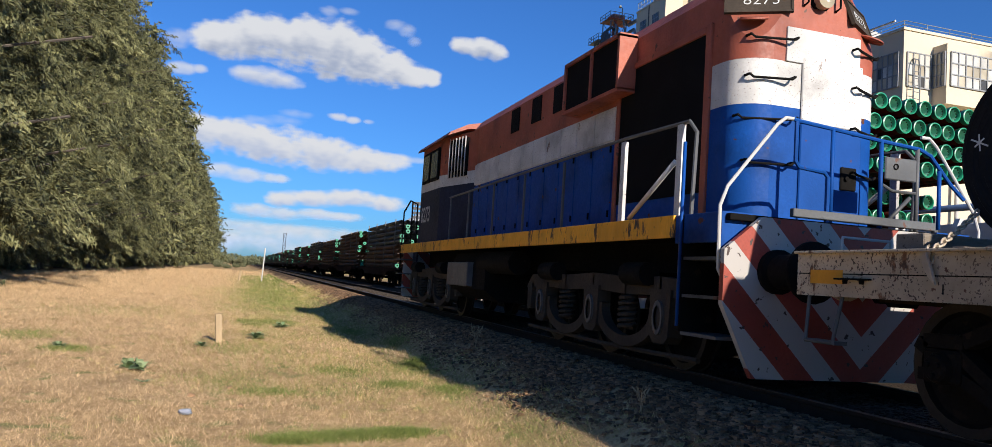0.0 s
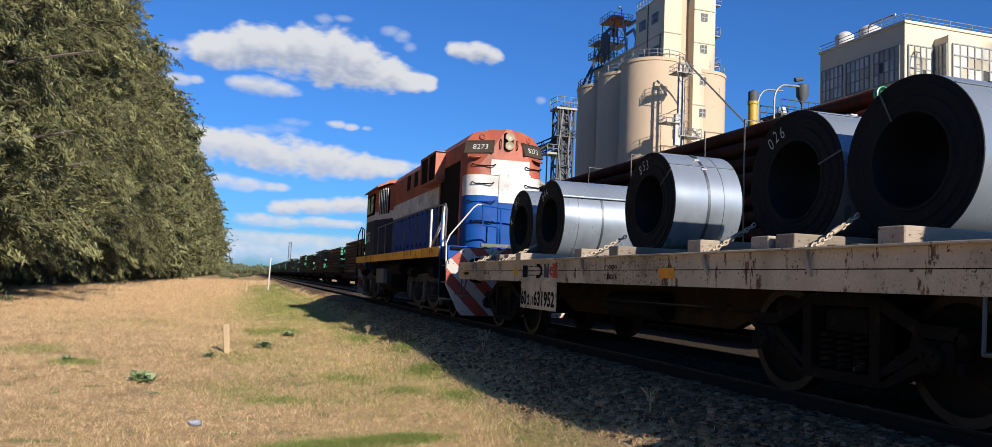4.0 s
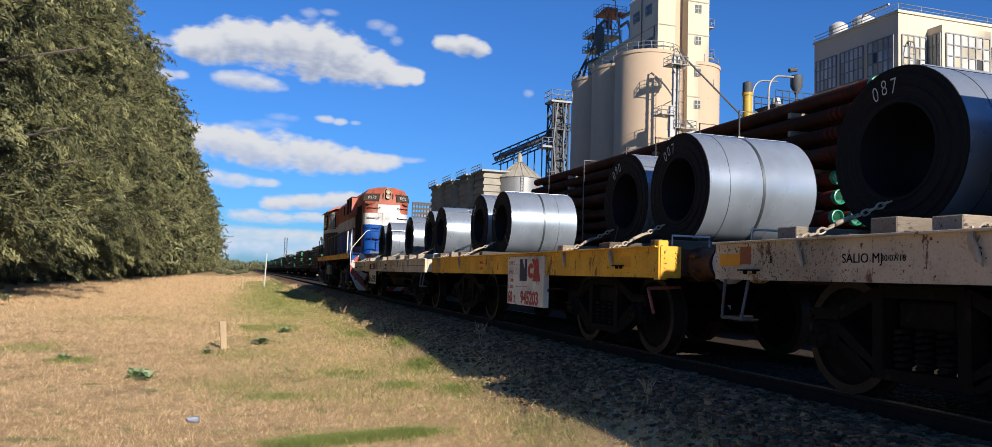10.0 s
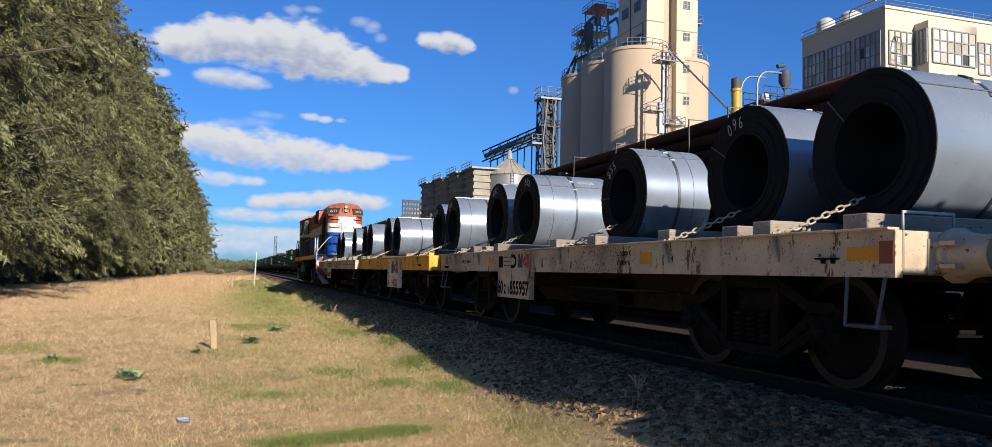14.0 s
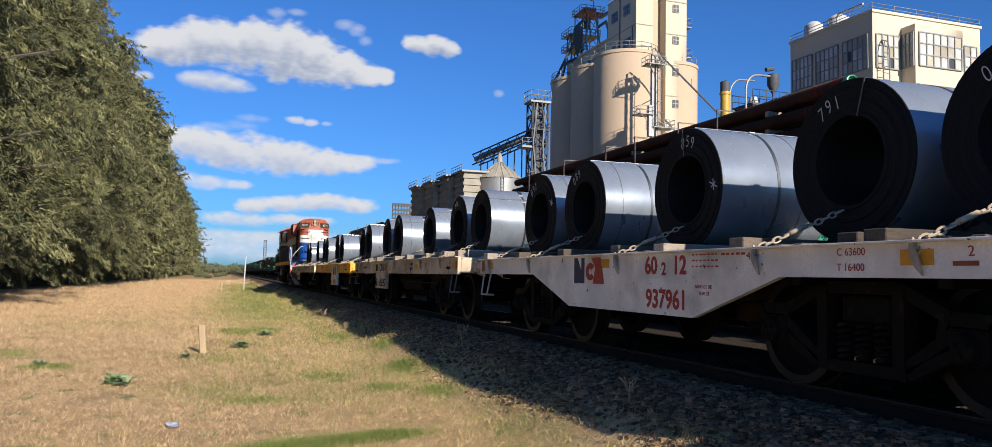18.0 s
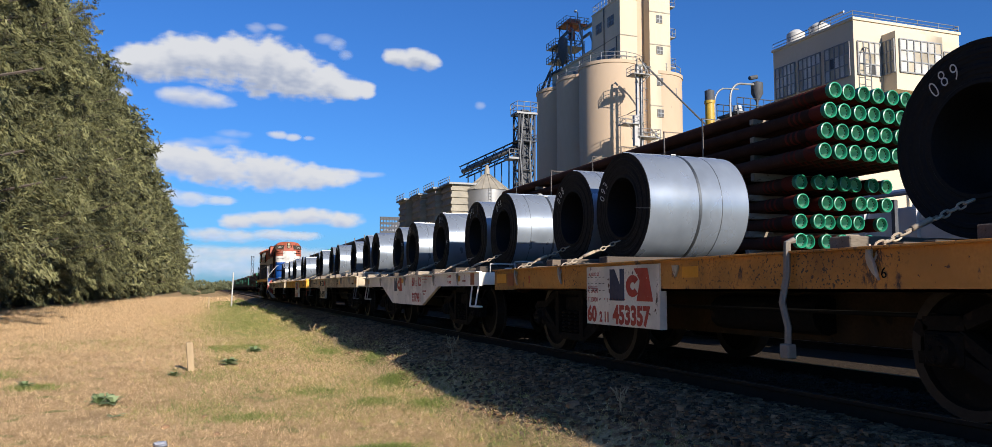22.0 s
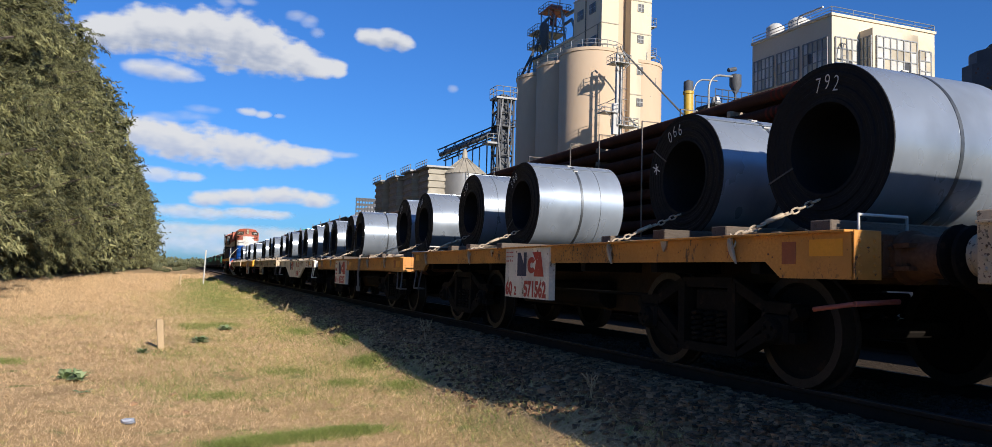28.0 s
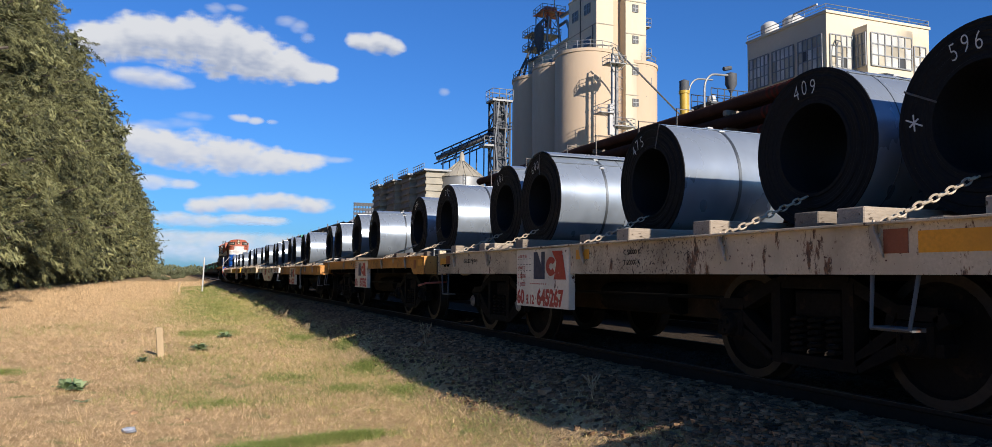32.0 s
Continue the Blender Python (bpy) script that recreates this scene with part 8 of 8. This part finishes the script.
def cloud(az, el, lumps, seed, drift, **kw):
    """A cloud at an azimuth (degrees right of the track) and elevation."""
    a, e = radians(az), radians(el)
    at = Vector((math.sin(a) * math.cos(e), math.cos(a) * math.cos(e), math.sin(e))) * FAR + Vector((0, 0, EYE))
    lo_u, hi_u = min(c[0] - c[2] for c in lumps) * 1.25, max(c[0] + c[2] for c in lumps) * 1.25
    lo_v, hi_v = min(c[1] - c[3] for c in lumps) * 1.3 - 25, max(c[1] + c[3] for c in lumps) * 1.3 + 25
    bm = bmesh.new()
    vs = [bm.verts.new(p) for p in ((lo_u, 0, lo_v), (hi_u, 0, lo_v), (hi_u, 0, hi_v), (lo_u, 0, hi_v))]
    bm.faces.new(vs)
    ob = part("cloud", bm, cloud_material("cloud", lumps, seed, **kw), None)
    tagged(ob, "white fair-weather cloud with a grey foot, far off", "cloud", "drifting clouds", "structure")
    turn = at.to_track_quat("Y", "Z").to_matrix().to_4x4()

    CLOUDS.append((ob, at, turn, drift, a))


px = lambda *rows: [tuple(c * K for c in r) for r in rows]
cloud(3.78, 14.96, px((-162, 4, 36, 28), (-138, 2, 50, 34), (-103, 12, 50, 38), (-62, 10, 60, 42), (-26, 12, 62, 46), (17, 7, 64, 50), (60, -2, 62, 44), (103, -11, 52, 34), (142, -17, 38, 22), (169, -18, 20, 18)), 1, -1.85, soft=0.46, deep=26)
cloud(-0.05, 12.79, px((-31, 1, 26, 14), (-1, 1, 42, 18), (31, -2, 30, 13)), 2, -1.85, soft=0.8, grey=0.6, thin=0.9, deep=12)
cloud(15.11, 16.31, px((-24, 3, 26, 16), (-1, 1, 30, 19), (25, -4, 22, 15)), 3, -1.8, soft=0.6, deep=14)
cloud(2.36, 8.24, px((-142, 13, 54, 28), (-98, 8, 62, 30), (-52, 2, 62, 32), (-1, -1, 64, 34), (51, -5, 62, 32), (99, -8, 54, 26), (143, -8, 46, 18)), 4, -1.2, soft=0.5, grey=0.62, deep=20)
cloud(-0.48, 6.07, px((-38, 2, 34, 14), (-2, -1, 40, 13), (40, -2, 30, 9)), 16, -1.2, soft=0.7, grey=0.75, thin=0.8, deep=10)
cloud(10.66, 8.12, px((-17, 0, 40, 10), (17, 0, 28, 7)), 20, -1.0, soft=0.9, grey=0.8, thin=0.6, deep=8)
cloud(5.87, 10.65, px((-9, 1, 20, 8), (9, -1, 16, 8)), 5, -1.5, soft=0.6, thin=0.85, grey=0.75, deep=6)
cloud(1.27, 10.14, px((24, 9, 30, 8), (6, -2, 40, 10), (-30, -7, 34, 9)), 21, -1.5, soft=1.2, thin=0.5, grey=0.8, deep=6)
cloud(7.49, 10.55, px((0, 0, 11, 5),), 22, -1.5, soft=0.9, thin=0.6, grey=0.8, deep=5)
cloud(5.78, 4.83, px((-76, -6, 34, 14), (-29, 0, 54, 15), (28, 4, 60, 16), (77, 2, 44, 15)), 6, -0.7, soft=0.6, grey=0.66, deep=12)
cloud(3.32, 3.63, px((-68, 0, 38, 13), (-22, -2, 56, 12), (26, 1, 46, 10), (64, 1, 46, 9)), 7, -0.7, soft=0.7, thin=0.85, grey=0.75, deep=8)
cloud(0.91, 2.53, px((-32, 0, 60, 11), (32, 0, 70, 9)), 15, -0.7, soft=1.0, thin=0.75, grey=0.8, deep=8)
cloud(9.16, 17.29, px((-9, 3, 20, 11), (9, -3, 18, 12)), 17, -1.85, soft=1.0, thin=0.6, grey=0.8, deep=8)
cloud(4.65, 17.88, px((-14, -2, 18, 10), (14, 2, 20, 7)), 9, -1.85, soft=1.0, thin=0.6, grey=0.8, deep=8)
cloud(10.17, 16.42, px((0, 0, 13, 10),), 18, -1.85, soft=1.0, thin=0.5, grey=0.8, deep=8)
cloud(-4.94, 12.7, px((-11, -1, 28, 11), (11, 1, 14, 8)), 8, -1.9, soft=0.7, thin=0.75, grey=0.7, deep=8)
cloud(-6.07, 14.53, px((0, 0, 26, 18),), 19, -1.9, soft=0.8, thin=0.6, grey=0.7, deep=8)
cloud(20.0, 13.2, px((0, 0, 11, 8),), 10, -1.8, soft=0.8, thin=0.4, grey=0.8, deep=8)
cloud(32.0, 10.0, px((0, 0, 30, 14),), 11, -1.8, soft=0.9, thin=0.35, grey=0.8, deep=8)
# wide thin sheets that paint the pale haze along the horizon
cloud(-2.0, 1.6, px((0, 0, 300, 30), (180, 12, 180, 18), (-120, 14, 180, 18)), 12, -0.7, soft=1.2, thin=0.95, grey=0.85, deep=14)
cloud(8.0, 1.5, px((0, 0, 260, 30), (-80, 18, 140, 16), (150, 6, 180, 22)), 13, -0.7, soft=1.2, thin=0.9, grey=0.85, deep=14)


# ---- small things on the verge ----
V = 1.23      # the verge lies lower than the yard: its places and sizes are drawn out by this


def post(x, y, h, r, label, m, lean=0.0, cat="post", name="wooden_post"):
    x, y, h, r = x * V, y * V, h * V, r * V
    bm = bmesh.new()
    prism(bm, [(-r, -r * 0.6), (r, -r * 0.6), (r, r * 0.6), (-r, r * 0.6)], "z", -0.1, h)
    bmesh.ops.bevel(bm, geom=list(bm.edges), offset=r * 0.15, segments=1, affect="EDGES")
    ob = part(name, bm, m, None)
    ob.matrix_basis = pose(x, y, float(ground_z(x, y)), 0, lean, 8)
    return tagged(ob, label, cat)


post(-0.23, 13.5, 0.46, 0.05, "short weathered wooden marker post in the grass", M_POST, -5)
post(-0.02, 53.5, 0.75, 0.06, "short pale marker post in the green grass", M_POST, 4)
bm = bmesh.new()
lathe(bm, [(0.055, -0.1), (0.055, 2.9), (0, 2.93)], "z", 10)
wp = part("white_pole", bm, M_WPOLE, None)
wp.matrix_basis = pose(1.45 * V, 57.0 * V, GRASS, 0, 2.0, 0)
tagged(wp, "slim white-painted pole beside the track", "pole")


def weed(x, y, n, size, seed, label, upright=0.25, material=None):
    x, y, size = x * V, y * V, size * V
    rng = np.random.default_rng(seed)
    vs, fs = [], []
    for i in range(n):
        a = rng.uniform(0, 2 * math.pi)
        L = size * rng.uniform(0.5, 1.0)
        w = L * rng.uniform(0.22, 0.42)
        d = np.array([math.cos(a), math.sin(a), 0])
        s = np.array([-math.sin(a), math.cos(a), 0])
        k = len(vs)
        el = rng.uniform(0.05, 1.0) * upright * 2
        for t, ww in ((0, 0.15), (0.35, 0.9), (0.7, 1.0), (1.0, 0.05)):
            p = d * L * t * math.cos(el) + np.array([0, 0, 0.02 + L * math.sin(el) * t * (1.2 - 0.6 * t)])
            vs += [p - s * w * ww / 2 + np.array([0, 0, 0.12 * w * ww]), p + s * w * ww / 2 + np.array([0, 0, 0.12 * w * ww])]
        fs += [(k + 2 * j, k + 2 * j + 1, k + 2 * j + 3, k + 2 * j + 2) for j in range(3)]
    ob = thing("weed", label, "weed", "weeds on the verge", (x, y, float(ground_z(x, y))))
    shared("leaves", mesh_of("leaves", vs, fs, material or M_WEED), ob)
    return ob


weed(-1.12, 9.8, 26, 0.22, 1, "broad-leaved green weed lying flat in dry grass", 0.7)
weed(-0.96, 9.72, 24, 0.20, 21, "broad-leaved green weed lying flat in dry grass", 0.6)
weed(-1.02, 9.95, 20, 0.18, 22, "broad-leaved green weed lying flat in dry grass", 0.8)
weed(-2.2, 11.8, 60, 0.16, 2, "small tuft of green weed in dry grass", 0.6)
weed(-0.45, 12.6, 50, 0.15, 3, "small tuft of green weed by the marker post", 0.6)
weed(0.35, 14.2, 70, 0.22, 4, "low green weed clump in dry grass", 0.5)
weed(0.9, 17.0, 70, 0.22, 5, "low green weed clump in dry grass", 0.5)
weed(-0.85, 8.8, 10, 0.12, 6, "little green weed in dry grass")


def dry_stalk(x, y, h, seed):
    x, y = x * 1.06, y * 1.06
    rng = np.random.default_rng(seed)
    bm = bmesh.new()
    for i in range(5):
        a = rng.uniform(0, 6.28)
        q = 0.25 * h
        tube(bm, [(0, 0, 0), (q * 0.3 * math.cos(a), q * 0.3 * math.sin(a), h * 0.5), (q * math.cos(a), q * math.sin(a), h * rng.uniform(0.7, 1.0))], 0.0035, 4)
        for k in range(3):
            t = 0.5 + 0.16 * k
            p = Vector((q * t * math.cos(a), q * t * math.sin(a), h * t * 0.9))
            tube(bm, [p, p + Vector((rng.uniform(-0.06, 0.06), rng.uniform(-0.06, 0.06), 0.05))], 0.006, 4)
    ob = part("dry_weed_stalk", bm, M_POST, None)
    ob.location = (x, y, float(ground_z(x, y)))
    tagged(ob, "dry pale weed stalk at the ballast edge", "weed", "dry stalks by the track")


dry_stalk(3.55, 11.8, 0.42, 1)
dry_stalk(3.45, 6.3, 0.25, 2)
dry_stalk(2.9, 19.5, 0.35, 3)
dry_stalk(2.9, 24.0, 0.4, 4)
bm = bmesh.new()
bmesh.ops.create_icosphere(bm, subdivisions=2, radius=0.07)
for v in bm.verts:
    v.co = Vector((v.co.x * 1.1, v.co.y * 0.7, v.co.z * 0.45 + 0.02)) * (1 + 0.5 * noise.noise(v.co * 20))
lit = part("plastic_litter", bm, M_RAG, None)
lit.location = (-0.33 * V, 7.15 * V, float(ground_z(-0.4, 8.8)) + 0.02)
tagged(lit, "crumpled pale plastic scrap in the grass", "litter")
for k, (x, y, r) in enumerate(((2.9, 6.1, 0.07), (-0.35, 8.1, 0.04), (0.1, 7.6, 0.03), (0.0, 8.6, 0.04))):
    bm = bmesh.new()
    bmesh.ops.create_icosphere(bm, subdivisions=2, radius=r)
    for v in bm.verts:
        v.co = Vector((v.co.x * 1.2, v.co.y, v.co.z * 0.7)) * (1 + 0.4 * noise.noise(v.co * 30 + Vector((k, 0, 0))))
    st = part("loose_stone", bm, M_STONE, None)
    x, y = x * V, y * V
    st.location = (x, y, float(ground_z(x, y)) + r * 0.3)
    tagged(st, "pale loose stone in the grass", "stone", "loose stones")


def far_mast(x, y, h):
    ob = thing("lattice_mast", "thin lattice mast far beyond the siding", "mast", at=(x, y, 0))
    lattice(ob, -0.5, 0.5, -0.5, 0.5, 0, h, 2.5, 0.06, M_DARKSTRUCT)


far_mast(16, 330, 14)


# ---- grass, stones and sleepers ----
def blades(name, n, xy, h, w, material, label, seed, tuft=0.0):
    """Slim blades; a share of them, tuft, stands in small tufts of taller straw."""
    rng = np.random.default_rng(seed)
    x, y = xy(rng, n)
    if tuft:
        each = 13
        m = int(len(x) * tuft / each)
        pick = rng.integers(0, len(x), m)
        tx, ty = np.repeat(x[pick], each), np.repeat(y[pick], each)
        size = np.repeat(rng.uniform(0.6, 1.5, m), each)
        spread = (0.016 + 0.0022 * np.clip(ty, 4, 60)) * size
        tx, ty = tx + rng.normal(0, 1, m * each) * spread, ty + rng.normal(0, 1, m * each) * spread
        x, y, tall = np.concatenate([x[:len(x) - m * each], tx]), np.concatenate([y[:len(y) - m * each], ty]), np.concatenate([np.ones(len(x) - m * each), 1.25 * size])
    else:
        tall = np.ones(len(x))
    z = ground_z(x, y)
    k = len(x)
    a = rng.uniform(0, 2 * math.pi, k)
    lean = rng.uniform(0.3, 2.2, k) / tall
    hh = rng.uniform(*h, k) * (0.75 + 0.022 * np.clip(y, 0, 60)) * tall
    ww = rng.uniform(*w, k) * (0.4 + 0.075 * np.clip(y, 4, 90))
    base = np.stack([x, y, z - 0.005], 1)
    s = np.stack([np.cos(a), np.sin(a), 0 * a], 1) * ww[:, None] / 2
    b = rng.uniform(0, 2 * math.pi, k)
    tip = base + np.stack([np.cos(b) * lean * hh, np.sin(b) * lean * hh, hh], 1)
    v = np.stack([base - s, base + s, tip], 1).reshape(-1, 3)
    ob = new(name, mesh_of(name, v, np.arange(3 * k).reshape(k, 3), material))
    return tagged(ob, label, "grass", kind="stuff")


def field(y0, y1, x0, x1, bias=1.6):
    def f(rng, n):
        y = y0 + (y1 - y0) * rng.random(n) ** bias
        lo, hi = np.maximum(x0, -0.36 * y - 1.5), np.minimum(x1, 0.9 * y)
        x = lo + (hi - lo) * rng.random(n)
        keep = (x < 3.6 + 0.15 * np.sin(y * 1.3)) | (rng.random(n) < 0.03)
        # thin where the sward stays green, and bare here and there
        lush = smooth(-2.4, 1.0, x - 0.02 * y) * (1 - smooth(2.9, 3.6, x)) * smooth(18, 36, y) * (1 - smooth(80, 150, y))
        bare = np.sin(x * 1.9 + 1.3 * np.sin(y * 0.8)) * np.sin(y * 1.1 + x) + 0.6 * np.sin(x * 5.1 - y * 3.3)
        keep &= (rng.random(n) > 0.6 * lush) & (rng.random(n) > 0.45 * smooth(0.1, 0.9, bare))
        return x[keep], y[keep]
    return f


def patches(centres):
    def f(rng, n):
        c = np.array(centres)[rng.integers(0, len(centres), n)]
        x, y = c[:, 0] + rng.normal(0, 1, n) * c[:, 2], c[:, 1] + rng.normal(0, 1, n) * c[:, 3]
        x, y = x * 1.15, y * V
        keep = x < 3.5
        return x[keep], y[keep]
    return f


blades("dry_grass", 620000, field(4.0, 64, -20, 3.75, 1.5), (0.011, 0.052), (0.0032, 0.0064), M_DRYGRASS, "short dry straw-coloured mown grass", 1, 0.45)
blades("far_dry_grass", 90000, field(50, 150, -13, 3.4, 1.2), (0.03, 0.08), (0.004, 0.008), M_DRYGRASS, "dry mown grass farther along the verge", 5, 0.5)
def lush_strip(rng, n):
    y = 17 + 82 * rng.random(n) ** 1.3
    x = np.clip(rng.normal(1.15, 1.2, n) + 0.012 * y, -3.5, 3.3)
    keep = rng.random(n) < smooth(17, 34, y)
    return x[keep], y[keep]


def yellowing(rng, n):
    """Half-green blades that thicken towards the foot of the ballast, in drifts."""
    y = 4.5 + 48 * rng.random(n) ** 1.5
    x = 3.62 - 6.5 * rng.random(n) ** 1.6
    drift = 0.5 + 0.5 * np.sin(x * 2.1 + 1.7 * np.sin(y * 0.55)) * np.sin(y * 0.9 - x * 0.7) + 0.25 * np.sin(x * 7.0 + y * 4.0)
    keep = (rng.random(n) < drift * (0.25 + 0.75 * smooth(-2.5, 2.2, x))) & (x > -0.36 * y - 1.0)
    return x[keep], y[keep]


blades("yellowing_grass", 120000, yellowing, (0.012, 0.055), (0.0032, 0.0062), M_MIXGRASS, "half-green short grass drifting among the straw", 12, 0.5)
blades("green_strip", 45000, lush_strip, (0.03, 0.09), (0.003, 0.006), M_GREENGRASS, "green grass strip along the foot of the ballast", 8)
blades("lush_patch", 9000, patches([(0.75, 6.25, 0.22, 0.06), (1.1, 6.3, 0.22, 0.07), (1.4, 6.38, 0.15, 0.06), (0.5, 6.15, 0.12, 0.05)]), (0.03, 0.085), (0.006, 0.011), M_GREENGRASS, "lush green patch in the mown straw", 14)
blades("green_grass", 27000, patches([(2.43, 16.3, 0.14, 0.35), (2.62, 10.7, 0.13, 0.28), (2.55, 10.9, 0.10, 0.2), (1.36, 10.1, 0.22, 0.2), (0.37, 17.9, 0.2, 0.5), (0.98, 18.2, 0.2, 0.5), (2.75, 13.2, 0.1, 0.4), (2.5, 8.7, 0.12, 0.2), (1.9, 9.0, 0.15, 0.15), (0.4, 8.4, 0.2, 0.15), (0.9, 6.3, 0.35, 0.12), (0.9, 6.3, 0.35, 0.12), (2.5, 8, 0.25, 1.5), (1.8, 12, 0.6, 2.0), (2.2, 16, 0.5, 2.5), (0.6, 15, 0.6, 1.2), (1.2, 24, 0.7, 4), (0.8, 30, 0.9, 6), (1.4, 38, 0.8, 8),
                                      (1.2, 50, 0.8, 9), (0.5, 10.5, 0.5, 1.0), (-2.2, 11.7, 0.2, 0.2), (-0.1, 9.2, 0.3, 0.5), (2.6, 6.0, 0.2, 0.5), (-3, 20, 1.0, 1.5), (2.2, 10, 0.3, 1.2), (2.6, 13, 0.25, 2.0), (2.4, 18, 0.3, 2.0), (1.2, 8.6, 0.5, 0.5), (-3.2, 13.5, 0.3, 0.4), (0.1, 12.5, 0.5, 0.6)]), (0.03, 0.10), (0.004, 0.008), M_GREENGRASS,
       "patches of green grass among the straw", 2)


def stones(n, xy, r, seed, name, label):
    rng = np.random.default_rng(seed)
    x, y = xy(rng, n)
    k = len(x)
    bm = bmesh.new()
    bmesh.ops.create_cube(bm, size=1.5)
    bmesh.ops.triangulate(bm, faces=bm.faces[:])
    bv = np.array([v.co[:] for v in bm.verts])
    bf = np.array([[v.index for v in f.verts] for f in bm.faces])
    bm.free()
    sz = rng.uniform(*r, k)
    v = bv[None] * (1 + rng.uniform(-0.5, 0.5, (k, len(bv), 1)))
    v = v * (sz[:, None] * np.stack([rng.uniform(0.8, 1.5, k), rng.uniform(0.8, 1.3, k), rng.uniform(0.35, 0.8, k)], 1))[:, None, :]
    a = rng.uniform(0, 6.28, k)
    c, s = np.cos(a)[:, None], np.sin(a)[:, None]
    v = np.stack([v[..., 0] * c - v[..., 1] * s, v[..., 0] * s + v[..., 1] * c, v[..., 2]], -1)
    v += np.stack([x, y, ground_z(x, y) + sz * 0.25], 1)[:, None, :]
    f = (bf[None] + (np.arange(k) * len(bv))[:, None, None]).reshape(-1, 3)
    me = mesh_of(name, v.reshape(-1, 3), f, M_STONE)
    me.polygons.foreach_set("use_smooth", np.zeros(len(f), bool))
    me.attributes.new("train_shade", "FLOAT", "POINT").data.foreach_set("value", np.repeat(0.9 * smooth(4.45, 4.75, x), len(bv)).astype(np.float32))
    ob = new(name, me)
    return tagged(ob, label, "gravel", kind="stuff")


def shoulder(rng, n):
    y = 2.5 + 42 * rng.random(n) ** 1.7
    x = 2.7 + 4.1 * rng.random(n) ** 0.85
    keep = (x > 3.36 + 0.12 * np.sin(y * 1.3) + 0.14 * rng.normal(0, 1, n)) & (np.abs(x - 4.625) > 0.08)
    return x[keep], y[keep]


stones(92000, shoulder, (0.009, 0.032), 3, "ballast", "loose grey crushed-stone ballast in the train's shade")


def sleepers(parent, cx, y0, y1, step=0.62):
    bm = bmesh.new()
    box(bm, -1.35, 1.35, -0.12, 0.12, -0.14, 0.0, 0.015)
    me = bpy.data.meshes.new("sleeper")
    hard(bm).to_mesh(me)
    bm.free()
    me.materials.append(M_SLEEPER)
    rnd = random.Random(7)
    y = y0
    while y < y1:
        shared("sleeper", me, parent, pose(cx + rnd.uniform(-0.05, 0.05), y, RAIL - 0.158 + rnd.uniform(-0.012, 0.004), 0, 0, rnd.uniform(-1, 1)))
        y += step


sleepers(near_track, TRACK, 1.0, 90)
sleepers(far_track, SIDING, 4.0, 60)


# ---- what moves ----
def motions():
    for ob, s in MOVING:
        p = ob.location.copy()
        rows = [(float(t), Matrix.Translation((p.x, s + WAY[t], p.z))) for t in range(0, 33, 2)]
        walk(ob, rows)
    # wheels roll: a row for each step of about 70 degrees
    step = 0.45 * radians(70)
    ways = np.array(WAY)
    total = ways[-1] - ways[0]
    count = int(total / step) + 1
    marks = np.linspace(ways[0], ways[-1], count)
    times = np.interp(marks, ways, np.arange(33))
    for w, u in WHEELS:
        p = w.matrix_basis.translation.copy()
        walk(w, [(float(t), pose(p.x, p.y, p.z, -math.degrees((m - ways[0]) / 0.45))) for t, m in zip(times, marks)])
    for ob, at, turn, drift, a in CLOUDS:
        d = Vector((math.cos(a), -math.sin(a), 0)) * drift * K
        walk(ob, [(float(t), Matrix.Translation(at + d * (t - 7)) @ turn) for t in (0, 16, 32)])


motions()
